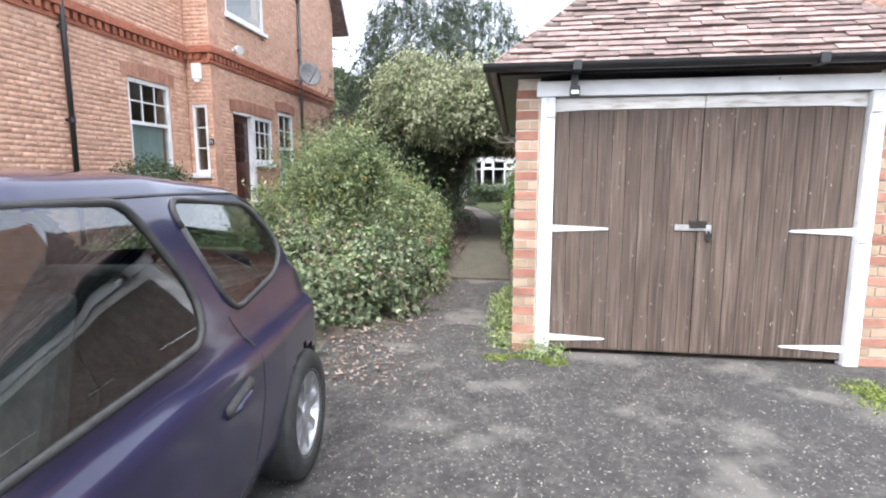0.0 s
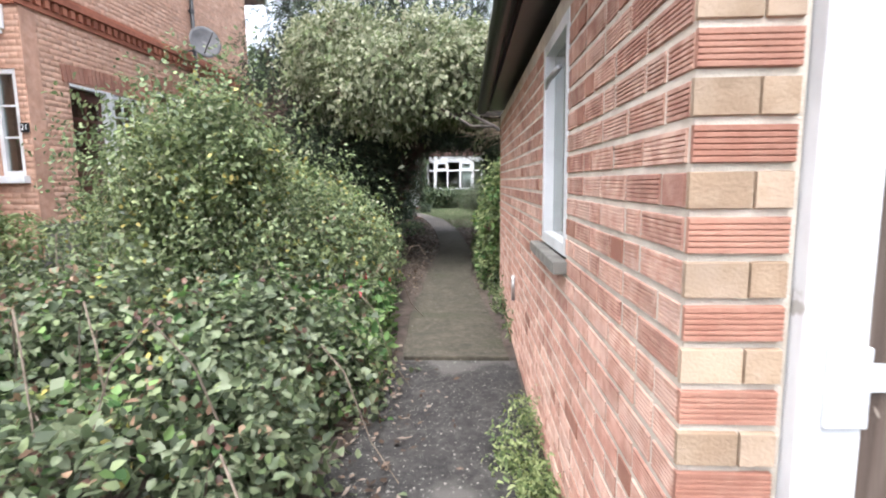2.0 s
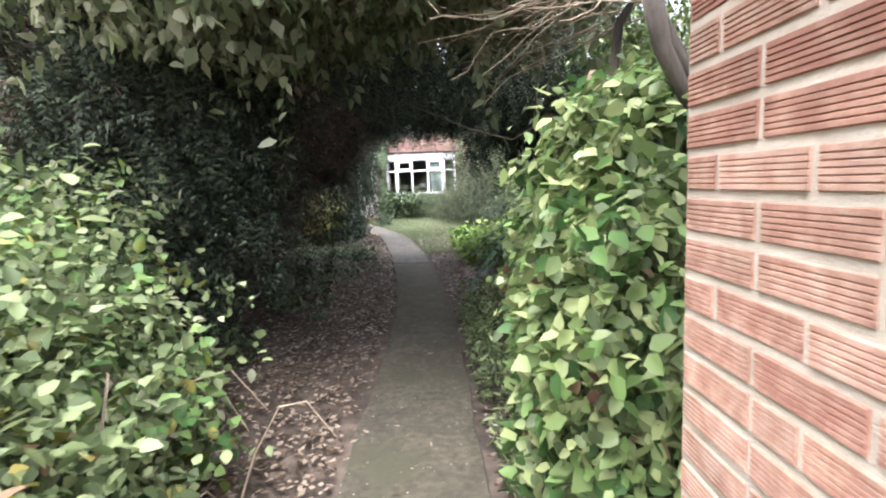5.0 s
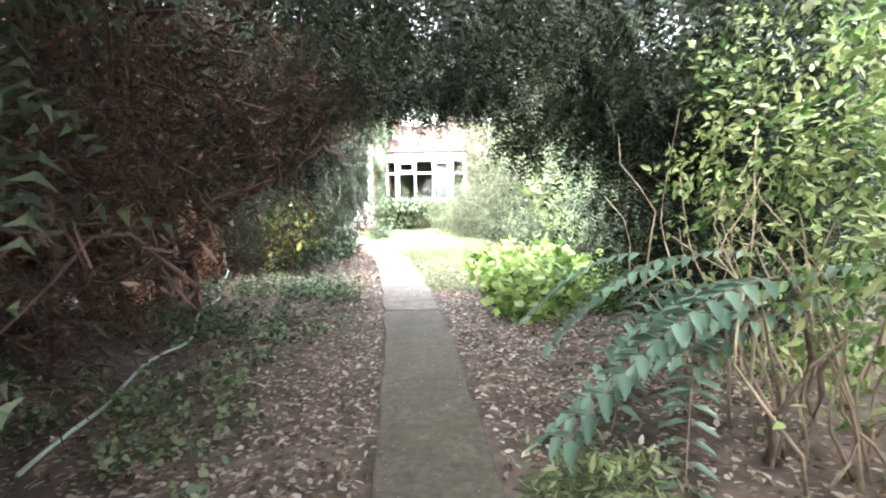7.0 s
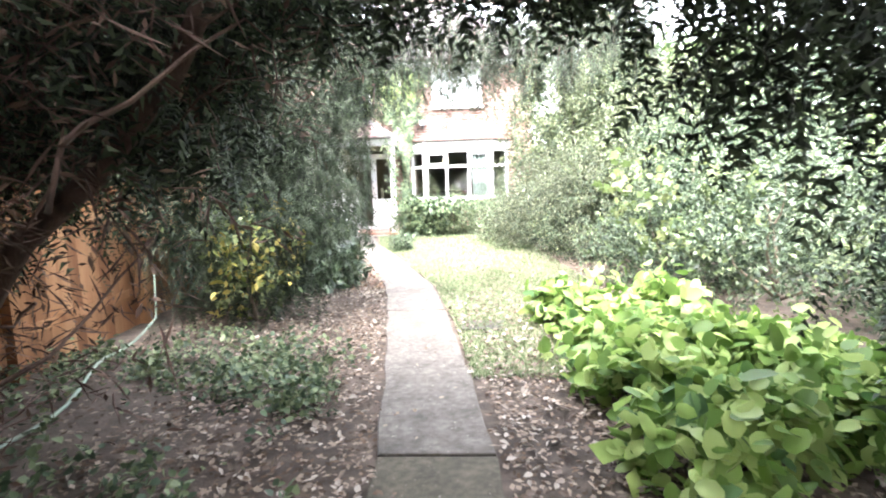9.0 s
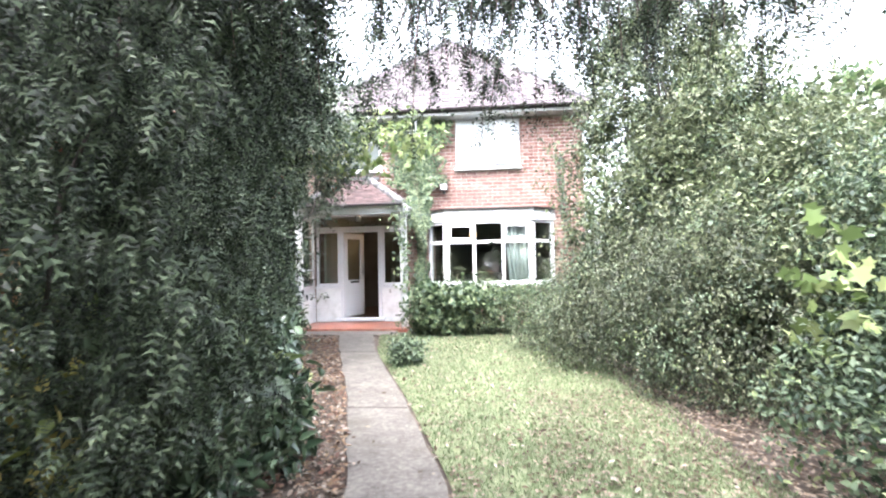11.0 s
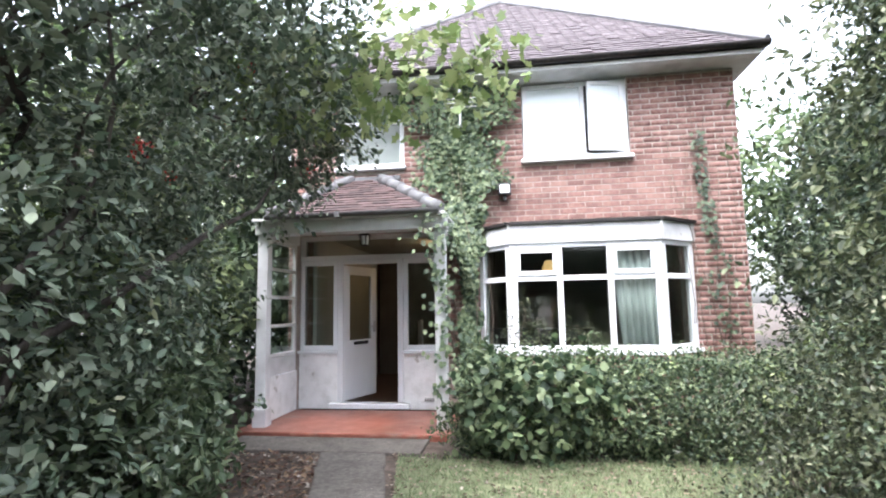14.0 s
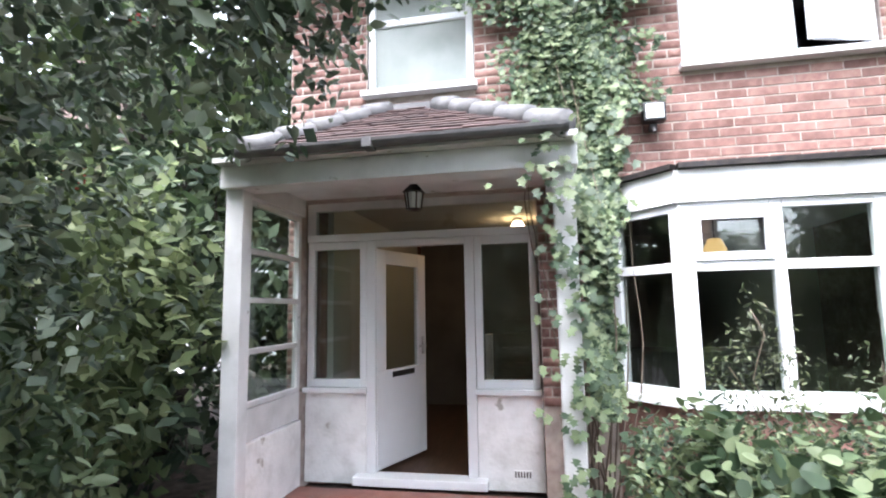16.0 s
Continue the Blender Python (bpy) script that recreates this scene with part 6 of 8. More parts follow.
YEW_SIDE = [(-2.5, 11.9, 1.7, 0.7, 0.4, 1.2), (-2.1, 11.9, 2.05, 0.6, 0.4, 0.7), (-4.3, 14.4, 1.3, 0.5, 1.5, 1.3), (-2.2, 16.7, 2.55, 0.9, 0.6, 0.6), (-3.3, 17.0, 2.4, 0.8, 0.6, 0.8), (1.35, 15.8, 1.45, 0.4, 0.5, 0.75), (1.8, 15.4, 1.3, 0.5, 0.6, 0.8), (1.3, 16.0, 2.75, 0.8, 0.9, 0.7), (2.4, 15.8, 2.2, 0.6, 1.2, 1.3), (-1.1, 16.3, 2.5, 1.1, 0.45, 0.55), (0.3, 16.0, 2.5, 0.9, 0.5, 0.6), (1.5, 15.6, 2.55, 0.6, 0.6, 0.75), (1.6, 15.2, 2.8, 0.7, 0.9, 0.7), (1.9, 15.4, 2.1, 0.5, 0.7, 0.9), (1.6, 15.6, 1.7, 0.35, 0.5, 0.7), (-3.0, 12.4, 1.3, 0.5, 0.5, 0.9), (-2.1, 16.6, 2.3, 0.6, 0.4, 0.5)]
yew = thing("yew_tree", "large dark yew with drooping boughs over the path", "tree", (-2.35, 14.2, 0.05))


def yew_foliage(blobs, n, seed, ln=0.05, shell=0.5, lump=0.25):
    P, O = shell_points(blobs, n // 5, seed, shell, lump, False)
    P[:, 2] = np.maximum(P[:, 2], 0.4)
    pos, ax, nm = sprays(P, O, 5, 0.4, 0.05, seed + 1, 0.6, 0.0)
    return pos, ax, nm


for nm_, bl, n, sd in (("crown", YEW_TOP, 36000, 51), ("hanging_foliage", YEW_SIDE, 38000, 52)):
    pos, ax, nm = yew_foliage(bl, n, sd)
    xl = np.interp(pos[:, 1], [r_[0] for r_ in EDGE], [r_[1] for r_ in EDGE])
    keep = ~((pos[:, 2] < 2.15) & (pos[:, 0] > xl - 0.5) & (pos[:, 0] < xl + 1.2))
    r = np.random.RandomState(sd)
    L = r.uniform(0.14, 0.28, len(pos))
    leaves(nm_, pos[keep], ax[keep], nm[keep], L[keep], L[keep] * 0.9, L_YEW, yew, "needle")
for k, (bx, by) in enumerate(((-3.2, 14.6), (-3.0, 15.4), (-2.85, 15.9))):
    r = np.random.RandomState(300 + k)
    top = (bx + r.uniform(-0.6, 0.5), by + r.uniform(-0.6, 0.6), 3.2)
    branches(yew, (bx, by, 0.03), [top], 0.052, BARK_RED, 310 + k, 0.12, "trunk", 9)
    for j in range(9):
        u = r.uniform(0.25, 1.0)
        a = (bx + (top[0] - bx) * u, by + (top[1] - by) * u, 3.2 * u)
        tgt = (a[0] + r.uniform(-1.6, 1.9), a[1] + r.uniform(-1.8, 1.6), max(2.2, a[2] + r.uniform(-0.2, 1.5)))
        branches(yew, a, [tgt], r.uniform(0.018, 0.045), BARK_RED, 330 + 20 * k + j, 0.25, "bough", 6)
for pts, rr in (([(-3.35, 16.4, 0.02), (-3.4, 16.45, 0.6), (-3.42, 16.4, 1.2), (-3.35, 16.3, 1.75), (-2.95, 15.9, 2.2), (-2.4, 15.4, 2.5), (-1.6, 15.0, 2.85)], 0.12), ([(-3.4, 16.5, 0.5), (-3.1, 16.5, 0.85), (-2.75, 16.4, 1.2), (-2.2, 16.2, 1.5), (-1.75, 16.05, 1.85), (-1.3, 15.8, 2.35)], 0.07), ([(-3.4, 16.4, 1.1), (-3.6, 15.9, 1.7), (-3.4, 15.2, 2.2), (-2.9, 14.6, 2.5)], 0.06)):
    part("limb", Geo().tube(pts, [rr * (1 - 0.65 * i / len(pts)) for i in range(len(pts))], 9), BARK_RED, yew, smooth=True)
for k in range(60):
    r = np.random.RandomState(500 + k)
    a = np.array([r.uniform(-4.2, -1.5), r.uniform(12.2, 16.8), r.uniform(0.7, 2.3)])
    branches(yew, a, [a + np.array([r.uniform(-0.8, 0.9), r.uniform(-0.9, 0.9), r.uniform(-0.2, 0.7)])], 0.011, BARK_RED, 520 + k, 0.3, "twig", 4)

# dead inner twigs of the yew, brown and close
r = np.random.RandomState(61)
n = 60000
c = np.stack([r.uniform(-4.6, -1.75, n // 20), r.uniform(12.0, 17.6, n // 20), 0.35 + 2.5 * r.uniform(0, 1, n // 20) ** 0.8], 1)
c = c[(c[:, 1] < 16.3) | (c[:, 2] > 1.9)]
c = c[(c[:, 2] > 1.5) | (c[:, 0] < -2.2 - (1.5 - c[:, 2]) * 0.5)]
d = unit(r.normal(0, 1, c.shape) * (1, 1, 0.5))
t_ = r.uniform(0, 0.9, (len(c), 20))
pos = c[:, None] + d[:, None] * t_[..., None] + r.normal(0, 0.03, (len(c), 20, 3))
ax = d[:, None] * 0.8 + r.normal(0, 0.6, pos.shape)
pos, ax = pos.reshape(-1, 3), ax.reshape(-1, 3)
leaves("dead_growth", pos, ax, r.normal(0, 1, pos.shape), r.uniform(0.06, 0.2, len(pos)), 0.007, BARK_RED, yew, "quad", "bare brown inner twigs")
leaves("dry_needles", pos + r.normal(0, 0.05, pos.shape), ax, r.normal(0, 1, pos.shape), r.uniform(0.03, 0.08, len(pos)), 0.016, L_DRY, yew, "quad")

# second yew bough and dark holly group further on
bush("evergreen_bush", "dark drooping evergreen bush beside the path", "bush", [(-2.35, 19.5, 1.9, 0.7, 0.55, 1.2), (-3.2, 19.5, 1.6, 0.9, 0.8, 1.5), (-3.9, 20.3, 2.6, 1.2, 1.1, 1.9), (-2.6, 19.2, 3.0, 0.9, 0.7, 0.8), (-1.9, 19.2, 3.3, 0.6, 0.5, 0.5)], 40000, 0.13, 0.11, L_YEW, 71, per=8, twig=0.34, gaps=-0.35, droop=0.7, up=0.0, shape="needle", inner=0, stem_m=BARK, stem_r=0.02, stems=4, base=(-3.3, 19.9, 0.08), lump=0.3, lumpy=3)
bush("laurel_bush", "glossy dark green laurel beside the path", "bush", [(-2.75, 20.9, 0.5, 0.5, 0.6, 0.6), (-3.3, 21.5, 0.5, 0.45, 0.5, 0.55), (-3.4, 20.4, 0.6, 0.6, 0.6, 0.8)], 4600, 0.13, 0.055, leafy("laurel_leaf", [(0.03, 0.055, 0.03), (0.06, 0.1, 0.05), (0.11, 0.16, 0.085)], 0.28, 0.6, 0.15), 75, per=7, twig=0.2, stem_r=0.012, extra=((L_LIME, 0.05, "oval", 0.1, 0.05),))
HOLLY = [(-4.4, 22.4, 1.4, 0.95, 1.2, 1.5), (-4.35, 24.0, 1.6, 0.8, 1.1, 1.7), (-4.9, 25.4, 1.4, 0.85, 0.9, 1.5), (-4.5, 22.8, 3.4, 1.2, 1.3, 1.4), (-4.5, 24.6, 3.6, 1.1, 1.3, 1.2), (-4.0, 25.6, 3.9, 0.8, 0.8, 0.7), (-3.35, 24.9, 3.75, 0.6, 0.8, 0.75), (-3.6, 24.0, 4.4, 0.8, 0.9, 0.7), (-5.2, 23.5, 4.6, 1.3, 1.6, 1.2), (-3.7, 23.4, 3.6, 0.7, 0.9, 0.6), (-5.3, 26.4, 2.6, 0.6, 0.8, 1.6), (-3.45, 25.9, 3.3, 0.42, 0.45, 0.5), (-3.95, 26.1, 2.9, 0.4, 0.4, 0.5), (-3.85, 26.6, 2.95, 0.35, 0.3, 0.5), (-3.6, 26.45, 3.35, 0.32, 0.3, 0.35)]
holly = bush("holly_tree", "dense dark holly tree with red berries", "tree", HOLLY, 56000, 0.062, 0.034, L_HOLLY, 81, per=9, twig=0.2, stem_m=BARK, stem_r=0.04, stems=9, lump=0.3, lumpy=5, lumpf=0.42, inner=0.2, shell=0.55, gaps=-0.2, extra=((L_PALE, 0.03, "oval", 0.06, 0.035),), base=(-4.8, 24.0, 0.1))
bush("evergreen_shrub", "leafy evergreen shrub with broad mid-green leaves under the holly", "shrub", [(-4.6, 25.7, 0.6, 0.45, 0.5, 0.6), (-4.3, 25.0, 0.55, 0.4, 0.5, 0.55), (-4.85, 26.1, 0.9, 0.35, 0.4, 0.6)], 3600, 0.085, 0.042, leafy("broad_evergreen_leaf", [(0.06, 0.09, 0.045), (0.11, 0.155, 0.08), (0.19, 0.235, 0.13)], 0.4, 0.4, 0.25), 87, per=7, twig=0.2, stem_r=0.012, shape="leaf", inner=0.2)
P, O = shell_points(HOLLY, 60, 88, 0.08, 0.28)
P = P[P[:, 2] > 2.0]
P = np.repeat(P, 12, 0) + np.random.RandomState(5).normal(0, 0.035, (len(P) * 12, 3))
r = np.random.RandomState(6)
for a in range(2):
    leaves("berries", P, r.normal(0, 1, P.shape), r.normal(0, 1, P.shape), 0.016, 0.016, L_RED, holly, "round", "bright red berries")

# tips of a yew bough that hang over the path
tips = thing("hanging_bough", "dark feathery yew bough hanging over the path", "bough", (-2.6, 19.3, 3.6))
r = np.random.RandomState(77)
TP, TA, TN = [], [], []
for k in range(170):
    x0, y0, z0 = r.uniform(-2.3, 1.1), r.uniform(19.2, 20.3), r.uniform(2.85, 3.2)
    ln, dx, dy = r.uniform(0.45, 0.95) * (1.0 if x0 < -0.4 else 0.8), r.normal(0, 0.12), r.normal(0, 0.12)
    pts = [(x0 + dx * u, y0 + dy * u, z0 - ln * u * u * 0.6 - ln * u * 0.4) for u in np.linspace(0, 1, 6)]
    part("branchlet", Geo().tube(pts, [0.006, 0.005, 0.004, 0.003, 0.002, 0.001], 4), BARK_RED, tips)
    u = r.uniform(0.05, 1, 60)
    c = np.stack([np.interp(u, np.linspace(0, 1, 6), [q[i] for q in pts]) for i in range(3)], 1)
    a_ = r.normal(0, 1, c.shape)
    a_[:, 2] = -0.7
    TP.append(c)
    TA.append(a_)
    TN.append(r.normal(0, 0.5, c.shape) + np.array([0, -0.5, 1]))
part("bough", Geo().tube([(-3.4, 19.9, 3.2), (-2.4, 19.6, 3.3), (-1.0, 19.8, 3.3), (1.1, 19.8, 3.2)], [0.05, 0.035, 0.02, 0.008], 7), BARK_RED, tips, smooth=True)
TP, TA, TN = (np.concatenate(v) for v in (TP, TA, TN))
leaves("needles", TP, TA, TN, r.uniform(0.07, 0.13, len(TP)), 0.1, L_YEW, tips, "needle")

# maple branch over the lawn edge
mp_ = thing("maple_tree", "young maple with lime green lobed leaves reaching over the path", "tree", (-4.95, 25.6, 0.1))
branches(mp_, (-4.95, 25.6, 0.1), [(-4.4, 25.6, 3.3)], 0.025, BARK, 91, 0.1, "trunk", 7)
branches(mp_, (-4.4, 25.6, 3.25), [(-2.5, 25.9, 3.55), (-2.9, 25.6, 3.9), (-3.2, 26.2, 3.8), (-2.2, 26.2, 3.9)], 0.016, BARK, 92, 0.15, "limb", 5)
P, O = shell_points([(-2.9, 25.8, 3.55, 0.9, 0.5, 0.35), (-2.2, 25.9, 3.6, 0.55, 0.4, 0.35), (-3.4, 25.6, 3.4, 0.6, 0.5, 0.3)], 120, 93, 0.9, 0.1)
pos, ax, nm = sprays(P, O, 5, 0.22, 0.05, 94, 0.3, 0.0)
r = np.random.RandomState(9)
L = r.uniform(0.07, 0.14, len(pos))
leaves("leaves", pos, ax, nm, L, L * 0.85, L_LIME, mp_, "lobed")

# shrubs on the other side of the lawn
LOW = [(0.5, 24.4, 0.75, 0.75, 0.8, 0.8), (0.5, 25.6, 0.6, 0.8, 0.7, 0.72), (1.35, 23.6, 0.85, 0.95, 1.1, 0.95), (1.6, 24.9, 0.9, 1.0, 1.0, 1.0), (1.6, 22.5, 0.8, 0.8, 0.9, 0.85)]
TALL = [(1.2, 25.3, 2.4, 0.9, 1.0, 1.4), (1.4, 25.4, 3.9, 0.9, 0.9, 1.2), (2.2, 24.6, 2.2, 0.9, 1.1, 1.3), (2.4, 23.4, 1.6, 0.9, 1.1, 1.1), (1.9, 26.0, 4.6, 0.7, 0.7, 0.8), (2.6, 22.4, 1.3, 0.8, 0.9, 0.9), (2.3, 25.6, 3.2, 0.8, 0.9, 1.0)]
bush("elaeagnus_shrub", "low spreading grey-green shrub beside the lawn", "shrub", LOW, 56000, 0.04, 0.016, leafy("grey_green_leaf", [(0.028, 0.034, 0.018), (0.055, 0.066, 0.035), (0.105, 0.118, 0.066)]), 101, per=10, shape="quad", twig=0.3, stem_m=BARK, stem_r=0.02, stems=5, lump=0.4, droop=0.35, lumpy=6, lumpf=0.45, shoots=0.2, gaps=-0.15, inner=0.25, extra=((L_PALE, 0.08, "quad", 0.042, 0.016), (L_LIME, 0.03, "quad", 0.042, 0.016), (L_DARK, 0.4, "quad", 0.042, 0.018)))
bush("evergreen_tree", "tall dark evergreen beside the lawn with paler shoots", "tree", TALL, 46000, 0.065, 0.034, L_PRIVET, 104, per=9, twig=0.28, stem_m=BARK, stem_r=0.045, stems=6, lump=0.4, lumpy=6, lumpf=0.5, shoots=0.25, gaps=-0.02, inner=0.1, extra=((L_PALE, 0.12, "oval", 0.06, 0.028), (L_DARK, 0.5, "oval", 0.06, 0.03), (L_SHRUB, 0.2, "oval", 0.065, 0.034)))
bush("sycamore_sapling", "sapling with broad pale lobed leaves at the lawn edge", "sapling", [(1.5, 20.8, 0.9, 0.5, 0.6, 0.6), (1.9, 20.3, 1.2, 0.5, 0.6, 0.6)], 230, 0.12, 0.11, L_LIME, 105, per=4, twig=0.3, shape="lobed", stem_r=0.012, inner=0)
bush("shrub", "spreading dark shrub in the shade beside the lawn", "shrub", [(1.9, 20.6, 0.5, 0.9, 0.9, 0.7), (2.4, 19.4, 0.8, 0.9, 1.0, 1.0), (2.7, 21, 1.4, 1.0, 1.0, 1.3), (3.1, 17.6, 1.0, 0.9, 1.2, 1.2)], 26000, 0.05, 0.025, L_DARK, 107, lumpy=5, gaps=-0.1, extra=((L_SHRUB, 0.15, "oval", 0.055, 0.03),), twig=0.22, stem_r=0.02)
bush("hedge", "clipped privet hedge under the bay window", "hedge", [(-2.25 + 0.36 * i, 27.3, 0.5, 0.42, 0.5, 0.56) for i in range(11)], 24000, 0.045, 0.026, L_IVY, 111, per=8, twig=0.1, lump=0.1, stem_r=0.012, extra=((L_LIME, 0.03, "oval", 0.05, 0.03), (L_DARK, 0.4, "oval", 0.045, 0.026)))
bush("bramble_patch", "bramble with broad pale leaves growing through the hedge end", "bramble", [(-2.1, 26.95, 0.62, 0.35, 0.3, 0.42), (-1.75, 26.85, 0.6, 0.4, 0.28, 0.4), (-1.35, 26.85, 0.75, 0.3, 0.25, 0.28)], 1200, 0.08, 0.062, L_IVY, 113, per=5, shape="round", twig=0.16, stem_r=0.006)
bush("shrub", "pale leafy shrub at the hedge end by the lawn", "shrub", [(1.1, 26.4, 0.7, 0.6, 0.7, 0.75), (1.8, 26.6, 0.9, 0.7, 0.8, 0.9)], 10000, 0.06, 0.03, L_PRIVET, 115, twig=0.25, extra=((L_LIME, 0.2, "oval", 0.07, 0.04),))
bush("evergreen_tree", "dark evergreen tree beside the house", "tree", [(2.6, 29.0, 1.8, 1.1, 1.2, 1.9), (2.9, 28.6, 3.4, 1.0, 1.0, 0.9)], 13000, 0.08, 0.04, L_DARK, 117, twig=0.25, stem_r=0.05, stem_m=BARK)
bush("tall_weed", "tall grey-leaved weed rising above the hedge", "plant", [(-1.78, 27.65, 1.3, 0.05, 0.05, 0.5), (-1.9, 27.66, 1.15, 0.09, 0.05, 0.25), (-1.6, 27.7, 1.15, 0.1, 0.05, 0.25), (-1.2, 27.65, 1.15, 0.08, 0.05, 0.3), (-1.0, 27.65, 1.1, 0.09, 0.05, 0.22)], 900, 0.036, 0.013, L_PRIVET, 119, twig=0.08, per=5, stem_r=0.004, inner=0)
bush("small_bush", "small dark bush at the path edge on the lawn", "bush", [(-2.05, 24.35, 0.26, 0.18, 0.22, 0.2)], 1000, 0.05, 0.025, L_DARK, 121, twig=0.1, stem_r=0.008)
L_BED = leafy("vivid_yellow_green_leaf", [(0.11, 0.19, 0.045), (0.2, 0.31, 0.075), (0.32, 0.41, 0.14)], 0.5, 0.25, 0.4, 1.1)
bush("bergenia_patch", "bright green broad-leaved plants beside the path", "plant", field(0.15, 1.5, 16.3, 19.3, 0.1, 0.26, 34, 15, 0.18, 0.3), 4600, 0.11, 0.075, L_BED, 123, per=5, twig=0.18, up=0.8, shape="round", stems=0, inner=0.05, gaps=-0.1, extra=((L_GREEN, 0.2, "round", 0.115, 0.075), (L_BED, 0.4, "round", 0.12, 0.08)))

# pinnate shrub and bare branches on the other side of the path under the yew
fern = thing("mahonia_shrub", "evergreen shrub with long pinnate leaves and bare stems", "shrub", (0.75, 13.5, 0.02))
r = np.random.RandomState(21)
P_, A_, N_ = [], [], []
LONG = [(0.6, 12.95, 1.04, -1, -0.05, -0.08), (0.62, 13.1, 0.92, -1, 0.15, -0.1), (0.75, 13.8, 1.0, -0.9, 0.2, 0.0), (0.8, 14.0, 0.85, -0.9, -0.3, -0.1), (0.85, 13.6, 0.75, -0.9, 0.1, -0.15), (0.7, 14.3, 0.95, -0.8, 0.4, 0.05), (0.9, 14.6, 0.8, -1, 0.0, 0.0), (0.55, 13.4, 0.6, -0.8, 0.4, -0.1)]
for k in range(16):
    o = np.array([0.95 + r.normal(0, 0.22), 13.7 + r.normal(0, 0.4), r.uniform(0.45, 1.05)])
    d = unit(np.array([[r.normal(-0.85, 0.4), r.normal(-0.2, 0.6), r.uniform(-0.1, 0.3)]]))[0]
    if k < len(LONG):
        o, d = np.array(LONG[k][:3]), unit(np.array([LONG[k][3:]], float))[0]
    n = 12
    s = np.cross(d, (0, 0, 1))
    s /= np.linalg.norm(s)
    pts = [o + d * 0.062 * i + np.array([0, 0, -0.0035 * i * i]) for i in range(n + 1)]
    part("frond_stalk", Geo().tube([tuple(p) for p in pts], [0.0035] * (n + 1), 4), TWIG, fern)
    for i in range(1, n + 1):
        for sg in (-1, 1):
            P_.append(pts[i])
            A_.append(s * sg + d * 0.35 + np.array([0, 0, -0.25]))
            N_.append(np.array([0, 0, 1.0]) + r.normal(0, 0.15, 3))
leaves("leaflet_run", np.array(P_), np.array(A_), np.array(N_), 0.15, 0.052, mat("blue_green_leaflet", [(0.04, 0.085, 0.055), (0.07, 0.13, 0.09), (0.11, 0.18, 0.125)], 2, 0.4, vary=0.6, island=True, translucent=0.25), fern, "oval")
branches(fern, (0.95, 13.5, 0.0), [(0.7, 13.2, 0.9), (1.0, 13.9, 1.1), (0.9, 13.0, 0.8), (1.3, 13.6, 1.2)], 0.02, TWIG, 23, 0.2)
for k in range(40):
    q = np.random.RandomState(700 + k)
    a = np.array([q.uniform(0.85, 1.9), q.uniform(12.6, 14.6), 0.05])
    branches(fern, a, [a + np.array([q.uniform(-0.5, 0.3), q.uniform(-0.4, 0.4), q.uniform(0.7, 1.9)])], 0.01, PALESTEM, 720 + k, 0.12, "bare_stem", 5)
bush("shrub", "green shrub behind the bare stems under the yew", "shrub", [(1.7, 12.6, 1.2, 0.8, 0.9, 1.2), (1.6, 14.0, 1.3, 0.7, 0.9, 1.2), (1.2, 11.6, 1.5, 0.7, 0.7, 1.3), (2.5, 12.6, 1.4, 0.9, 1.2, 1.4), (1.6, 13.2, 2.5, 0.6, 0.8, 0.7)], 14000, 0.06, 0.028, L_LIME, 131, twig=0.25, stem_m=TWIG, gaps=0.0, lumpy=3, inner=0.1, extra=((L_GREEN, 0.4, "leaf", 0.06, 0.03),))
bush("shrub", "yellow-green shrub in front of the fence", "shrub", [(-2.75, 19.0, 0.85, 0.28, 0.35, 0.35), (-2.95, 19.2, 0.6, 0.25, 0.3, 0.4)], 700, 0.06, 0.04, L_SHRUB, 133, twig=0.26, lumpy=3, gaps=-0.1, inner=0, extra=((L_YELLOW, 0.5, "oval", 0.09, 0.05),))
bush("ivy_cover", "ivy creeping over the ground under the yew", "ivy", field(-3.6, -1.75, 11.6, 18.5, 0.05, 0.14, 90, 19, 0.25, 0.5), 13000, 0.045, 0.038, L_IVY, 135, gaps=0.05, twig=0.08, stems=0, inner=0, lump=0.1)

# beside the villa
bush("box_shrub", "rounded dark box shrub against the villa wall", "shrub", [(-5.95, 7.9, 1.05, 0.5, 0.75, 0.65), (-6.0, 8.3, 0.7, 0.45, 0.6, 0.5)], 16000, 0.035, 0.022, leafy("box_leaf", [(0.02, 0.035, 0.015), (0.045, 0.07, 0.03), (0.09, 0.12, 0.05)], 0.6, 0.25, 0.15), 141, twig=0.08, lumpy=3)
bush("fern_clump", "pale green fern clump at the foot of the villa wall", "fern", [(-5.75, 9.2, 0.6, 0.4, 0.5, 0.35)], 1600, 0.12, 0.03, L_LIME, 143, twig=0.25, stems=0, inner=0, droop=0.3)
kerb = thing("kerb", "low stone edging along the villa path", "kerb", (-5.0, 8, 0.35))
for k in range(16):
    y = 3.5 + 0.55 * k
    part("edging_stone", B(-5.06, -4.98, y, y + 0.53, gz(-5, y) - 0.05, gz(-5, y) + 0.09), STONE, kerb, bevel=0.012)
vp = Geo()
for k in range(26):
    y = -4 + 0.7 * k
    vp.v += [(-5.95, y, gz(-5.9, y) + 0.008), (-5.06, y, gz(-5.06, y) + 0.012)]
vp.f = [(2 * k, 2 * k + 1, 2 * k + 3, 2 * k + 2) for k in range(25)]
tagged(part("pavement_villa", vp, TARMAC), "grey path along the villa wall", "path", kind="structure")

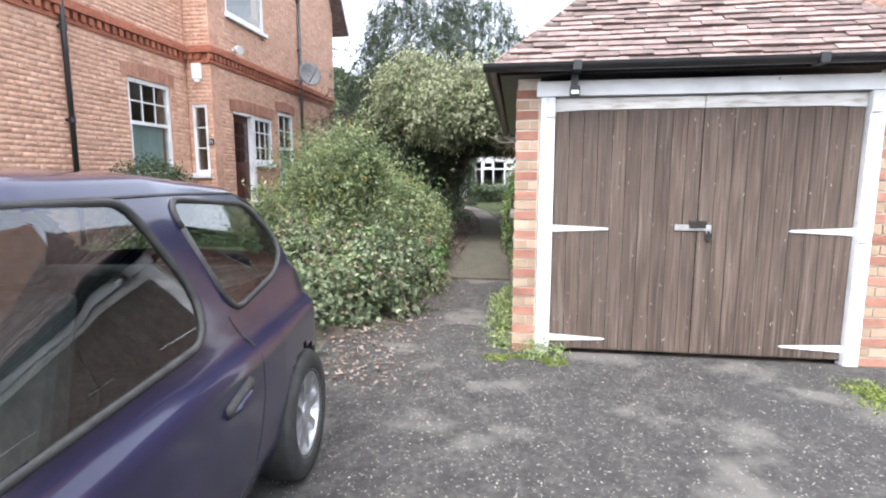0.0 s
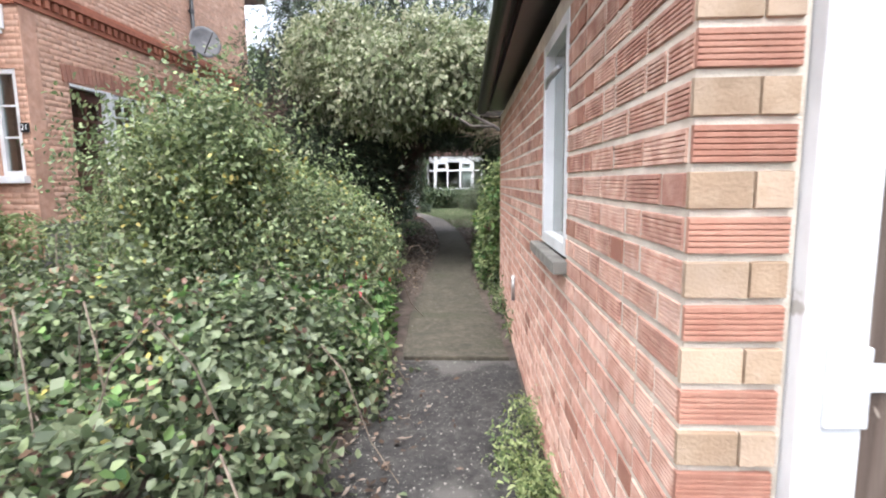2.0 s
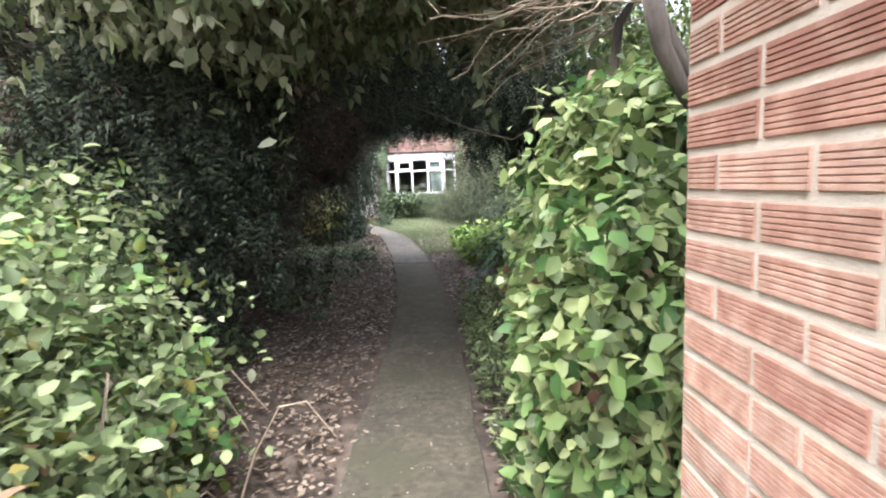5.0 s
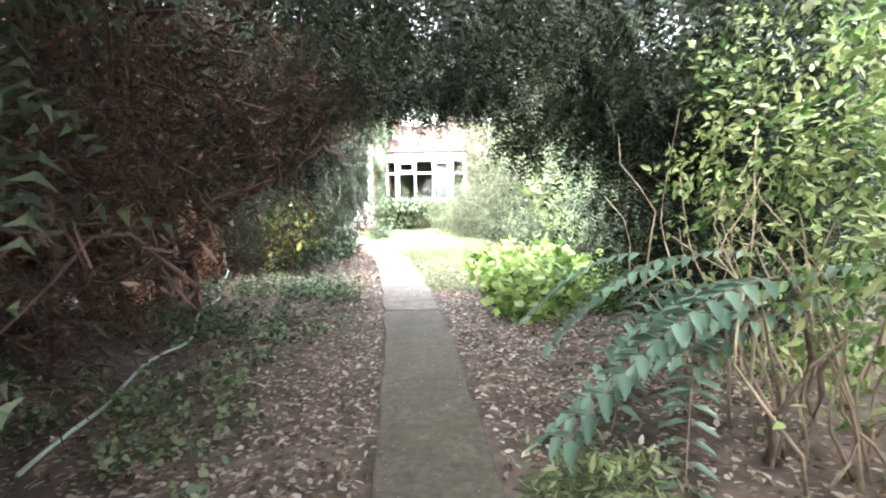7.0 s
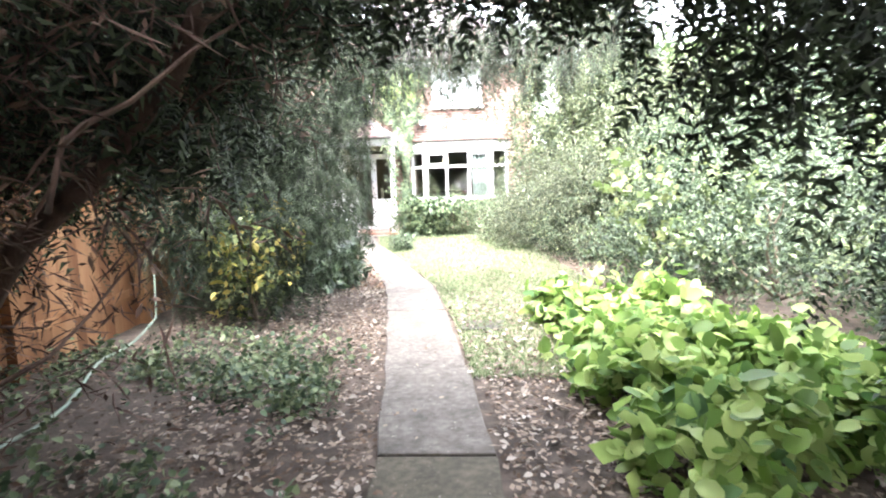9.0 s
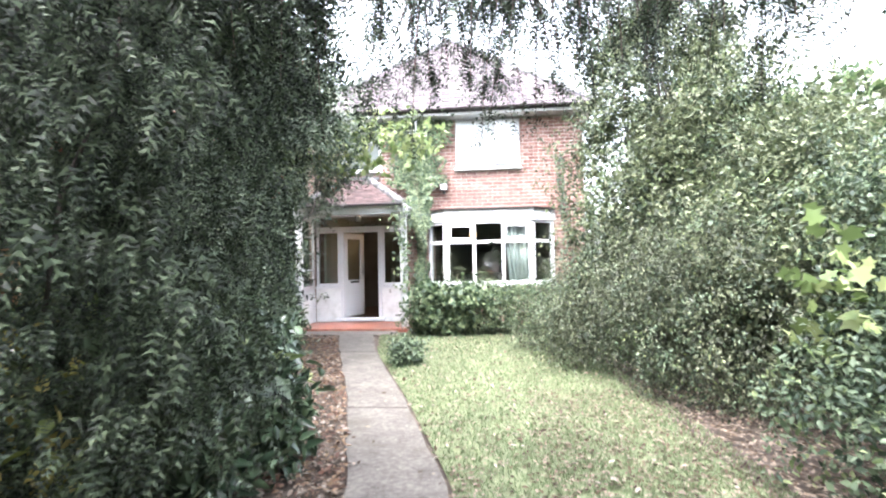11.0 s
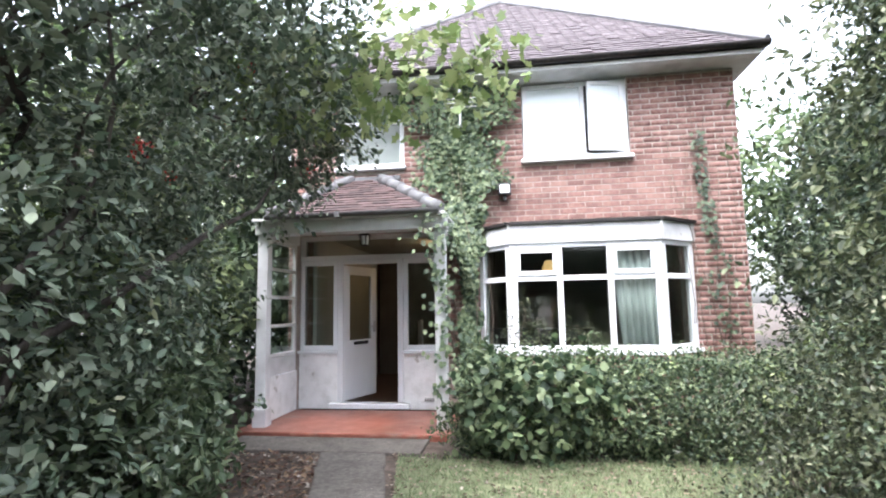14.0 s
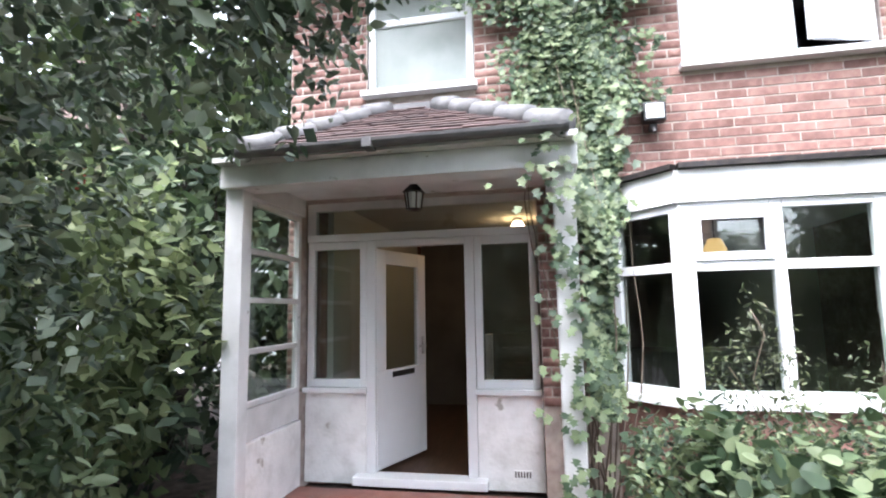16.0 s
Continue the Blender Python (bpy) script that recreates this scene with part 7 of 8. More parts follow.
# boundary growth and trees beyond
for k, (x, y, z, s, m) in enumerate([(-6.6, 21, 2.2, 1.5, L_DARK), (-6.6, 25, 2.4, 1.7, L_SHRUB), (-6.8, 29.5, 2.2, 1.8, L_DARK), (-6.4, 18.2, 2.0, 1.4, L_DARK), (4.3, 14.5, 1.7, 1.3, L_DARK), (4.3, 18.2, 1.5, 1.5, L_SHRUB), (4.6, 22, 1.8, 1.6, L_DARK), (4.8, 26.5, 2.2, 1.8, L_PRIVET), (5.4, 31.0, 2.4, 2.0, L_DARK), (3.4, 11.2, 2.2, 0.5, L_DARK), (-6.6, 27.3, 1.6, 1.1, L_SHRUB), (-6.2, 23.2, 1.7, 1.1, L_DARK)]):
    bush("boundary_tree", "dense leafy tree along the garden boundary", "tree", [(x, y, z * 0.5, s, s * 1.2, z * 0.6), (x + 0.3, y + 0.4, z, s * 0.9, s, z * 0.6), (x - 0.2, y - 0.5, z * 1.3, s * 0.7, s * 0.8, z * 0.5)], 5200, 0.14, 0.08, m, 150 + k, twig=0.35, shape="quad", stem_r=0.09, stem_m=BARK, stems=3, group="boundary trees")
for k, (x, y, h, s) in enumerate([(-9.5, 24, 6.5, 2.6), (-8.3, 31, 7.5, 2.8), (-12, 46, 9, 4.0), (-4.5, 52, 9, 4.5), (3, 55, 9, 4.5), (9, 40, 8.5, 3.6), (13, 24, 9, 3.5), (-22, 36, 10, 4.5), (8, 33, 6.5, 2.2), (20, 50, 10, 5), (-30, 20, 10, 5), (30, 30, 10, 5), (-14, -22, 9, 5), (0, -26, 9, 5), (14, -20, 9, 5), (24, 0, 9, 5)]):
    bush("tree", "full green broadleaf tree in the distance", "tree", [(x, y, h * 0.55, s, s, h * 0.3), (x + s * 0.4, y - 0.5, h * 0.75, s * 0.7, s * 0.7, h * 0.2), (x - s * 0.5, y + 0.3, h * 0.7, s * 0.7, s * 0.7, h * 0.22), (x, y, h * 0.4, s * 0.9, s * 0.9, h * 0.25)], 6000, 0.24, 0.15, L_FAR, 180 + k, twig=0.6, shape="quad", stem_r=0.22, stem_m=BARK, stems=4, group="distant trees", lump=0.3)

# ivy on the house front, post and bay corner
ivy = thing("ivy_creeper", "green creeper climbing the house front and porch post", "creeper", (-2.5, 28.8, 0.1))
r = np.random.RandomState(33)
n = 12500
z = r.uniform(0.9, 4.6, n)
cx = np.interp(z, [0.9, 2.2, 2.7, 3.4, 4.2, 4.6], [-2.43, -2.43, -2.46, -2.54, -2.58, -2.5])
hw = np.interp(z, [0.9, 2.2, 2.7, 3.4, 4.2, 4.6], [0.08, 0.11, 0.24, 0.44, 0.76, 0.95]) * (1 + 0.3 * np.sin(z * 6.1) + 0.2 * np.sin(z * 13.7 + 1))
x = cx + hw * np.clip(r.normal(0, 0.5, n), -1.15, 1.15)
bulge = 0.06 + 0.09 * (1 + np.sin(x * 9 + z * 5)) * 0.5 + 0.06 * r.uniform(0, 1, n)
y = 28.86 - bulge * np.interp(z, [0.9, 2.5, 3.2], [2.5, 2.0, 1.0])
ok = ~((x > -1.72) & (z > 3.42)) & ((z > 2.3) | (r.uniform(0, 1, n) < 0.55))
pos = np.stack([x, y, z], 1)[ok]
ax = np.stack([r.normal(0, 0.5, n), -0.3 + r.normal(0, 0.2, n), -0.8 + r.normal(0, 0.4, n)], 1)[ok]
nm = np.stack([r.normal(0, 0.4, n), -1 + r.normal(0, 0.25, n), 0.5 + r.normal(0, 0.3, n)], 1)[ok]
L = r.uniform(0.035, 0.075, len(pos))
leaves("leaves", pos, ax, nm, L, L * 0.9, L_IVY, ivy, "lobed")
n = 230
z = 0.15 + 2.6 * r.uniform(0, 1, n) ** 0.6
x = -2.68 + r.normal(0, 0.09, n) + np.where(z > 2.1, r.normal(0, 0.12, n), 0)
y = 27.76 - np.abs(r.normal(0, 0.05, n)) - np.where(z > 2.2, 0.1, 0)
pos = np.stack([x, y, z], 1)
leaves("post_leaves", pos, np.stack([r.normal(0, 0.5, n), -0.3 + 0 * z, -0.8 + 0 * z], 1), np.stack([r.normal(0, 0.4, n), -1 + 0 * z, 0.5 + 0 * z], 1), r.uniform(0.04, 0.08, n), 0.055, L_IVY, ivy, "lobed")
for k in range(26):
    q = np.random.RandomState(800 + k)
    branches(ivy, (q.uniform(-2.62, -2.38), 28.74, 0.1), [(q.uniform(-3.0, -2.0), 28.83, q.uniform(2.4, 4.4))], 0.008, TWIG, 820 + k, 0.06, "vine", 5)
for k in range(12):
    q = np.random.RandomState(860 + k)
    x0 = q.uniform(0.25, 0.95)
    branches(ivy, (x0, 28.862, 1.0), [(x0 + q.uniform(-0.35, 0.2), 28.865, q.uniform(3.2, 4.5))], 0.005, TWIG, 880 + k, 0.05, "vine", 4)
n = 170
z = r.uniform(1.2, 3.8, n)
x = 0.72 - (z - 1.2) * 0.07 + r.normal(0, 0.05, n) + np.where(z < 2.2, r.normal(0.05, 0.1, n), 0)
leaves("sparse_leaves", np.stack([x, 28.85 - 0.03 * r.uniform(0, 1, n), z], 1), np.stack([r.normal(0, 0.6, n), -0.3 + 0 * z, -0.8 + 0 * z], 1), np.stack([r.normal(0, 0.4, n), -1 + 0 * z, 0.4 + 0 * z], 1), 0.06, 0.055, L_DARK, ivy, "lobed")

# lawn with real blades
lawn = thing("lawn", "rough damp lawn strewn with fallen leaves", "lawn", (-0.6, 22, 0.1), kind="stuff")
g = Geo()
LX = [(17.6, -0.7, 0.4), (18.95, -0.86, 0.55), (20.75, -1.17, 0.65), (23.1, -1.92, 0.5), (25.2, -2.65, 0.3), (26.9, -3.0, 0.2)]
ny = 24
for i in range(ny + 1):
    y = 17.6 + 9.3 * i / ny
    a, b = lerp_table(LX, y)
    for k in range(9):
        x = a + (b - a) * k / 8
        g.v.append((x, y, gz(x, y) + 0.02 + 0.012 * math.sin(x * 5 + y * 3)))
for i in range(ny):
    for k in range(8):
        a = i * 9 + k
        g.f.append((a, a + 1, a + 10, a + 9))
part("turf", g, mat("mossy_turf", [(0.07, 0.08, 0.04), (0.115, 0.13, 0.065), (0.17, 0.185, 0.105)], 7, 0.95, 0.6, 90), lawn, smooth=True)
n = 52000
r = np.random.RandomState(44)
y = r.uniform(17.5, 26.95, n)
ab = np.stack([np.interp(y, [q[0] for q in LX], [q[i] for q in LX]) for i in (1, 2)], 1)
x = ab[:, 0] + (ab[:, 1] - ab[:, 0] + 0.15) * r.uniform(0, 1, n)
zb = np.interp(y, [9, 15, 27], [0, 0.06, 0.12]) + 0.02
pos = np.stack([x, y, zb], 1)
ax = np.stack([r.normal(0, 0.5, n), r.normal(0, 0.5, n), np.ones(n)], 1)
leaves("grass", pos, ax, r.normal(0, 1, (n, 3)), r.uniform(0.025, 0.06, n), 0.006, L_GRASS, lawn, "quad")

# fallen leaves
litter = thing("leaf_litter", "brown and pale fallen leaves on the ground", "leaf litter", (-1.5, 15, 0.05), kind="stuff")
n = 58000
y = np.concatenate([r.uniform(9.5, 27, n - 23500), r.uniform(3.4, 7.5, 1500), r.uniform(14, 23, 12000), r.uniform(10, 21, 10000)])
x = np.concatenate([r.uniform(-3.8, 2.2, n - 23500), r.normal(-1.2, 0.3, 1500), r.uniform(-0.6, 1.6, 12000), r.uniform(-2.6, -1.0, 10000)])
pxl = np.interp(y, [q[0] for q in EDGE], [q[1] for q in EDGE])
pxr = np.interp(y, [q[0] for q in EDGE], [q[2] for q in EDGE])
onpath = (x > pxl - 0.02) & (x < pxr + 0.02) & (y > 7.2)
keep = (~onpath | (r.uniform(0, 1, n) < 0.02)) & ~((x > -0.05) & (y < 9.5))
x, y = x[keep], y[keep]
zb = np.array([gz(a, b) for a, b in zip(x, y)]) + 0.028 + 0.02 * onpath[keep] + 0.01 * r.uniform(0, 1, len(x))
k = len(x)
leaves("fallen_leaves", np.stack([x, y, zb], 1), np.stack([r.normal(0, 1, k), r.normal(0, 1, k), r.normal(0, 0.12, k)], 1), np.stack([r.normal(0, 0.25, k), r.normal(0, 0.25, k), np.ones(k)], 1), r.uniform(0.02, 0.06, k), r.uniform(0.012, 0.036, k), L_LITTER, litter, "quad")

n = 5500
y = np.concatenate([r.uniform(12.5, 20.5, 4500), r.uniform(20, 26.9, 1000)])
pxl = np.interp(y, [q[0] for q in EDGE], [q[1] for q in EDGE])
pxr = np.interp(y, [q[0] for q in EDGE], [q[2] for q in EDGE])
left = r.uniform(0, 1, n) < np.where(y < 20, 0.3, 0.75)
x = np.where(left, pxl - 0.03 - 1.4 * r.uniform(0, 1, n) ** 1.4, pxr + 0.03 + 1.7 * r.uniform(0, 1, n))
zb = np.array([gz(a, b) for a, b in zip(x, y)]) + 0.04 + 0.015 * r.uniform(0, 1, n)
leaves("pale_leaves", np.stack([x, y, zb], 1), np.stack([r.normal(0, 1, n), r.normal(0, 1, n), r.normal(0, 0.2, n)], 1), np.stack([r.normal(0, 0.35, n), r.normal(0, 0.35, n), np.ones(n)], 1), r.uniform(0.03, 0.07, n), r.uniform(0.016, 0.036, n), L_FALLEN, litter, "oval", "pale curled fallen leaves")

n = 5000
y = r.uniform(20.5, 26.9, n)
x = np.interp(y, [q[0] for q in EDGE], [q[1] for q in EDGE]) - 0.02 - 2.0 * r.uniform(0, 1, n) ** 1.3
zb = np.array([gz(a, b) for a, b in zip(x, y)]) + 0.03 + 0.012 * r.uniform(0, 1, n)
leaves("brown_leaves", np.stack([x, y, zb], 1), np.stack([r.normal(0, 1, n), r.normal(0, 1, n), r.normal(0, 0.2, n)], 1), np.stack([r.normal(0, 0.3, n), r.normal(0, 0.3, n), np.ones(n)], 1), r.uniform(0.03, 0.07, n), r.uniform(0.016, 0.04, n), L_RUSSET, litter, "oval", "russet fallen leaves")

# grit and small stones on the drive
n = 9000
x, y = r.uniform(-1.9, 3.2, n), r.uniform(1.2, 7.2, n)
ok = ~((x > -0.05) & (y > 4.3)) & ~((y > 4.5) & (x < -1.0))
x, y = x[ok], y[ok]
grit = thing("grit", "pale grit and leaf scraps scattered over the tarmac", "grit", (0, 3, 0.012), kind="stuff")
leaves("stones", np.stack([x, y, np.full(len(x), 0.016)], 1), r.normal(0, 1, (len(x), 3)) * (1, 1, 0.1), np.stack([0 * x, 0 * x, 1 + 0 * x], 1) + r.normal(0, 0.3, (len(x), 3)), 0.004 + 0.014 * r.uniform(0, 1, len(x)) ** 3, 0.004 + 0.01 * r.uniform(0, 1, len(x)) ** 3, mat("pale_grit", [(0.12, 0.11, 0.10), (0.22, 0.2, 0.18), (0.36, 0.34, 0.30)], 5, 0.9, vary=1.0, island=True), grit, "round")
moss = leafy("bright_moss", [(0.09, 0.12, 0.03), (0.15, 0.19, 0.05), (0.21, 0.24, 0.08)], 0.9, 0.1, 0.1)
for k, (cx_, cy_, sx_, sy_, n) in enumerate(((0.1, 4.12, 0.28, 0.1, 2600), (2.35, 3.7, 0.2, 0.3, 2600), (-0.1, 5.2, 0.06, 0.7, 1800))):
    mo = thing("moss_patch", "bright green moss cushion on the tarmac beside the garage", "moss", (cx_, cy_, 0.012), "moss patches", kind="stuff")
    q = np.random.RandomState(1500 + k)
    p_ = np.stack([cx_ + sx_ * np.clip(q.normal(0, 0.5, n), -1.1, 1.1), cy_ + sy_ * np.clip(q.normal(0, 0.5, n), -1.1, 1.1), np.full(n, 0.013)], 1)
    p_ = p_[(ripple(p_ * 5, 1510 + k) > -0.25) & ~((p_[:, 0] > -0.02) & (p_[:, 1] > 4.3))]
    leaves("moss_tufts", p_, q.normal(0, 1, p_.shape) + (0, 0, 0.6), q.normal(0, 1, p_.shape), 0.022, 0.014, moss, mo, "quad")
bush("weeds", "small weeds and moss at the foot of the garage pier", "weed", field(-0.14, 0.0, 4.2, 6.6, 0.05, 0.14, 14, 25, 0.06, 0.12) + field(0.0, 0.35, 4.1, 4.28, 0.02, 0.06, 8, 26, 0.08, 0.14), 2600, 0.03, 0.014, L_LIME, 145, twig=0.06, stems=0, inner=0)

# fence
fence = thing("fence", "weathered orange-brown vertical board fence", "fence", (-4.15, 18.5, 0.06))
for k in range(38):
    y = 15.8 + 0.135 * k
    xf = -3.95 - 0.09 * (y - 17)
    part("board", B(xf - 0.012, xf + 0.008 + 0.006 * (k % 2), y, y + 0.13, 0.06, 1.55 + 0.015 * math.sin(k * 2.1)), FENCEWOOD, fence)
for y in (15.8, 17.5, 19.2, 20.8):
    xf = -3.95 - 0.09 * (y - 17)
    part("post", B(xf + 0.02, xf + 0.1, y, y + 0.08, 0.02, 1.62), FENCEWOOD, fence)
for z in (0.4, 1.2):
    part("rail", Geo().hexa([(-3.83, 15.8, z), (-3.80, 15.8, z), (-4.26, 20.9, z), (-4.29, 20.9, z), (-3.83, 15.8, z + 0.07), (-3.80, 15.8, z + 0.07), (-4.26, 20.9, z + 0.07), (-4.29, 20.9, z + 0.07)]), FENCEWOOD, fence)
HOSE = [(-2.35, 13.2), (-2.45, 14.0), (-2.5, 14.8), (-2.75, 15.8), (-3.1, 16.9), (-3.5, 18.0), (-3.8, 18.9)]
hose_pts = []
for k in range(31):
    u = k / 5
    x, y = (float(np.interp(u, range(7), [q[i] for q in HOSE])) for i in (0, 1))
    x += 0.04 * math.sin(k * 0.7)
    hose_pts.append((x, y, gz(x, y) + 0.1 + 0.03 * math.sin(k * 0.9)))
hose_pts += [(-3.88, 19.1, 0.3), (-3.9, 19.15, 0.6)]
tagged(part("hose", Geo().tube(hose_pts, 0.011, 6), mat("pale_green_hose", [(0.2, 0.28, 0.23), (0.3, 0.36, 0.3)], 5, 0.5), smooth=True), "pale green garden hose lying in the ivy", "hose")
dr = thing("drain_cover", "dark iron drain cover beside the path", "drain cover", (-0.6, 18.8, 0.1))
part("frame", B(-0.82, -0.38, 18.62, 18.98, 0.06, 0.105), IRON, dr, bevel=0.006)
part("lid", B(-0.79, -0.41, 18.65, 18.95, 0.105, 0.115), IRON, dr, bevel=0.004)

# ---- the parked car ----
car = thing("car", "dark blue three-door hatchback parked on the drive", "car", (-0.985, 2.47, 0.01))
PAINT = mat("dark_blue_car_paint", [(0.007, 0.0065, 0.026), (0.011, 0.01, 0.038)], 4, 0.3, spec=0.25, coat=1.0, stain=0.1)
RUBBER = mat("black_rubber", [(0.012, 0.012, 0.012), (0.03, 0.029, 0.028)], 20, 0.75, 0.2, 120)
ALLOY = mat("silver_alloy", [(0.42, 0.42, 0.43), (0.55, 0.55, 0.56)], 14, 0.35, metal=0.8)
CARGLASS = glass("tinted_car_glass", (0.8, 0.88, 0.85), 0.7, 0.02, 0.0, 0.17)
SEAT = mat("grey_seat_cloth", [(0.05, 0.05, 0.052), (0.08, 0.08, 0.083)], 30, 0.9)
RED_LENS = mat("red_lamp_lens", [(0.35, 0.02, 0.015), (0.45, 0.04, 0.025)], 5, 0.1)
CX, CY1, CY0, HWD = -1.815, 3.02, -0.62, 0.835
SIDE = [(0.66, 0.20), (0.775, 0.24), (0.815, 0.34), (0.83, 0.48), (0.838, 0.62), (0.836, 0.74), (0.826, 0.785), (0.785, 0.815)]


def car_top(y):
    return float(np.interp(y, [-0.62, -0.5, 0.35, 0.95, 1.3, 1.8, 2.4, 2.62, 2.8, 2.93, 3.0, 3.02], [0.62, 0.78, 0.95, 1.36, 1.41, 1.415, 1.365, 1.30, 1.12, 0.98, 0.72, 0.6]))


def car_belt(y):
    return float(np.interp(y, [-0.62, 0.4, 1.8, 2.6, 3.02], [0.68, 0.82, 0.86, 0.92, 0.78]))


def car_plan(y):
    return float(np.interp(y, [-0.62, -0.5, -0.2, 0.4, 2.2, 2.7, 2.9, 2.98, 3.02], [0.55, 0.78, 0.94, 1.0, 1.0, 0.975, 0.90, 0.80, 0.66]))


def car_ring(y):
    top, belt, pl_ = car_top(y), car_belt(y), car_plan(y)
    belt = min(belt, top - 0.03)
    low = [(w, min(z, 0.2 + (belt - 0.2) * (z - 0.2) / 0.65)) for w, z in SIDE]
    pts = low + [(0.766, belt)]
    for t in (0.12, 0.25, 0.4, 0.55, 0.7, 0.82, 0.92):
        pts.append((0.772 - 0.2 * t ** 1.25, belt + (top - 0.035 - belt) * t))
    pts += [(0.545, top - 0.022), (0.48, top - 0.008), (0.3, top), (0.0, top + 0.012)]
    w, z = np.array([p[0] for p in pts]), np.array([p[1] for p in pts])
    s = np.concatenate([[0], np.cumsum(np.hypot(np.diff(w), np.diff(z)))])
    u = np.linspace(0, s[-1], 64)
    return np.interp(u, s, w) * pl_, np.interp(u, s, z)


def inside(poly, y, z):
    hit, n = False, len(poly)
    for i in range(n):
        (y0, z0), (y1, z1) = poly[i], poly[(i + 1) % n]
        if (z0 > z) != (z1 > z) and y < (y1 - y0) * (z - z0) / (z1 - z0) + y0:
            hit = not hit
    return hit


def rounded(poly, r, n=6):
    out = []
    k = len(poly)
    for i in range(k):
        a, b, c = (np.array(poly[(i + j) % k], float) for j in (-1, 0, 1))
        p, q = b + (a - b) / np.linalg.norm(a - b) * r, b + (c - b) / np.linalg.norm(c - b) * r
        for j in range(n + 1):
            t = j / n
            out.append(tuple((1 - t) ** 2 * p + 2 * t * (1 - t) * b + t * t * q))
    return out


DOORWIN = rounded([(0.42, 0.845), (1.68, 0.89), (1.73, 1.03), (1.60, 1.325), (0.98, 1.33)], 0.07)
QUARTER = rounded([(1.80, 1.325), (2.45, 1.275), (2.6, 1.08), (2.38, 0.985), (1.90, 0.925)], 0.1)
WHEELS = [(2.47, 0.297), (0.10, 0.297)]
stations = np.linspace(CY0, CY1, 190)
rings = [car_ring(y) for y in stations]
geos = {k: Geo() for k in ("body_shell", "side_window", "quarter_window", "side_window_far", "quarter_window_far", "windscreen", "rear_window", "rear_lamp", "rear_lamp_far")}
for side_sign in (1, -1):
    base = {}
    for k, gg in geos.items():
        base[k] = len(gg.v)
        for y, (w, z) in zip(stations, rings):
            gg.v += [(CX + side_sign * a, y, b) for a, b in zip(w, z)]
    for i in range(len(stations) - 1):
        ym = (stations[i] + stations[i + 1]) / 2
        for j in range(63):
            wm, zm = (rings[i][0][j] + rings[i + 1][0][j + 1]) / 2, (rings[i][1][j] + rings[i + 1][1][j + 1]) / 2
            k = "body_shell"
            if any((ym - a) ** 2 + (zm - b) ** 2 < 0.325 ** 2 for a, b in WHEELS) and wm > 0.5 and zm < 0.7:
                continue
            if wm > 0.5 and inside(DOORWIN, ym, zm):
                k = "side_window" if side_sign > 0 else "side_window_far"
            elif wm > 0.5 and inside(QUARTER, ym, zm):
                k = "quarter_window" if side_sign > 0 else "quarter_window_far"
            elif 0.42 < ym < 0.93 and wm < 0.66 and zm > car_belt(ym) + 0.05:
                k = "windscreen"
            elif 2.66 < ym < 2.9 and wm < 0.5 and zm > 1.0:
                k = "rear_window"
            elif ym > 2.82 and 0.58 < zm < 0.84 and wm > 0.55:
                k = "rear_lamp" if side_sign > 0 else "rear_lamp_far"
            a = base[k] + i * 64 + j
            f = (a, a + 1, a + 65, a + 64)
            geos[k].f.append(f if side_sign > 0 else f[::-1])


def compact(gg):
    used = sorted({i for f in gg.f for i in f})
    idx = {o: n for n, o in enumerate(used)}
    out = Geo()
    out.v = [gg.v[i] for i in used]
    out.f = [tuple(idx[i] for i in f) for f in gg.f]
    return out


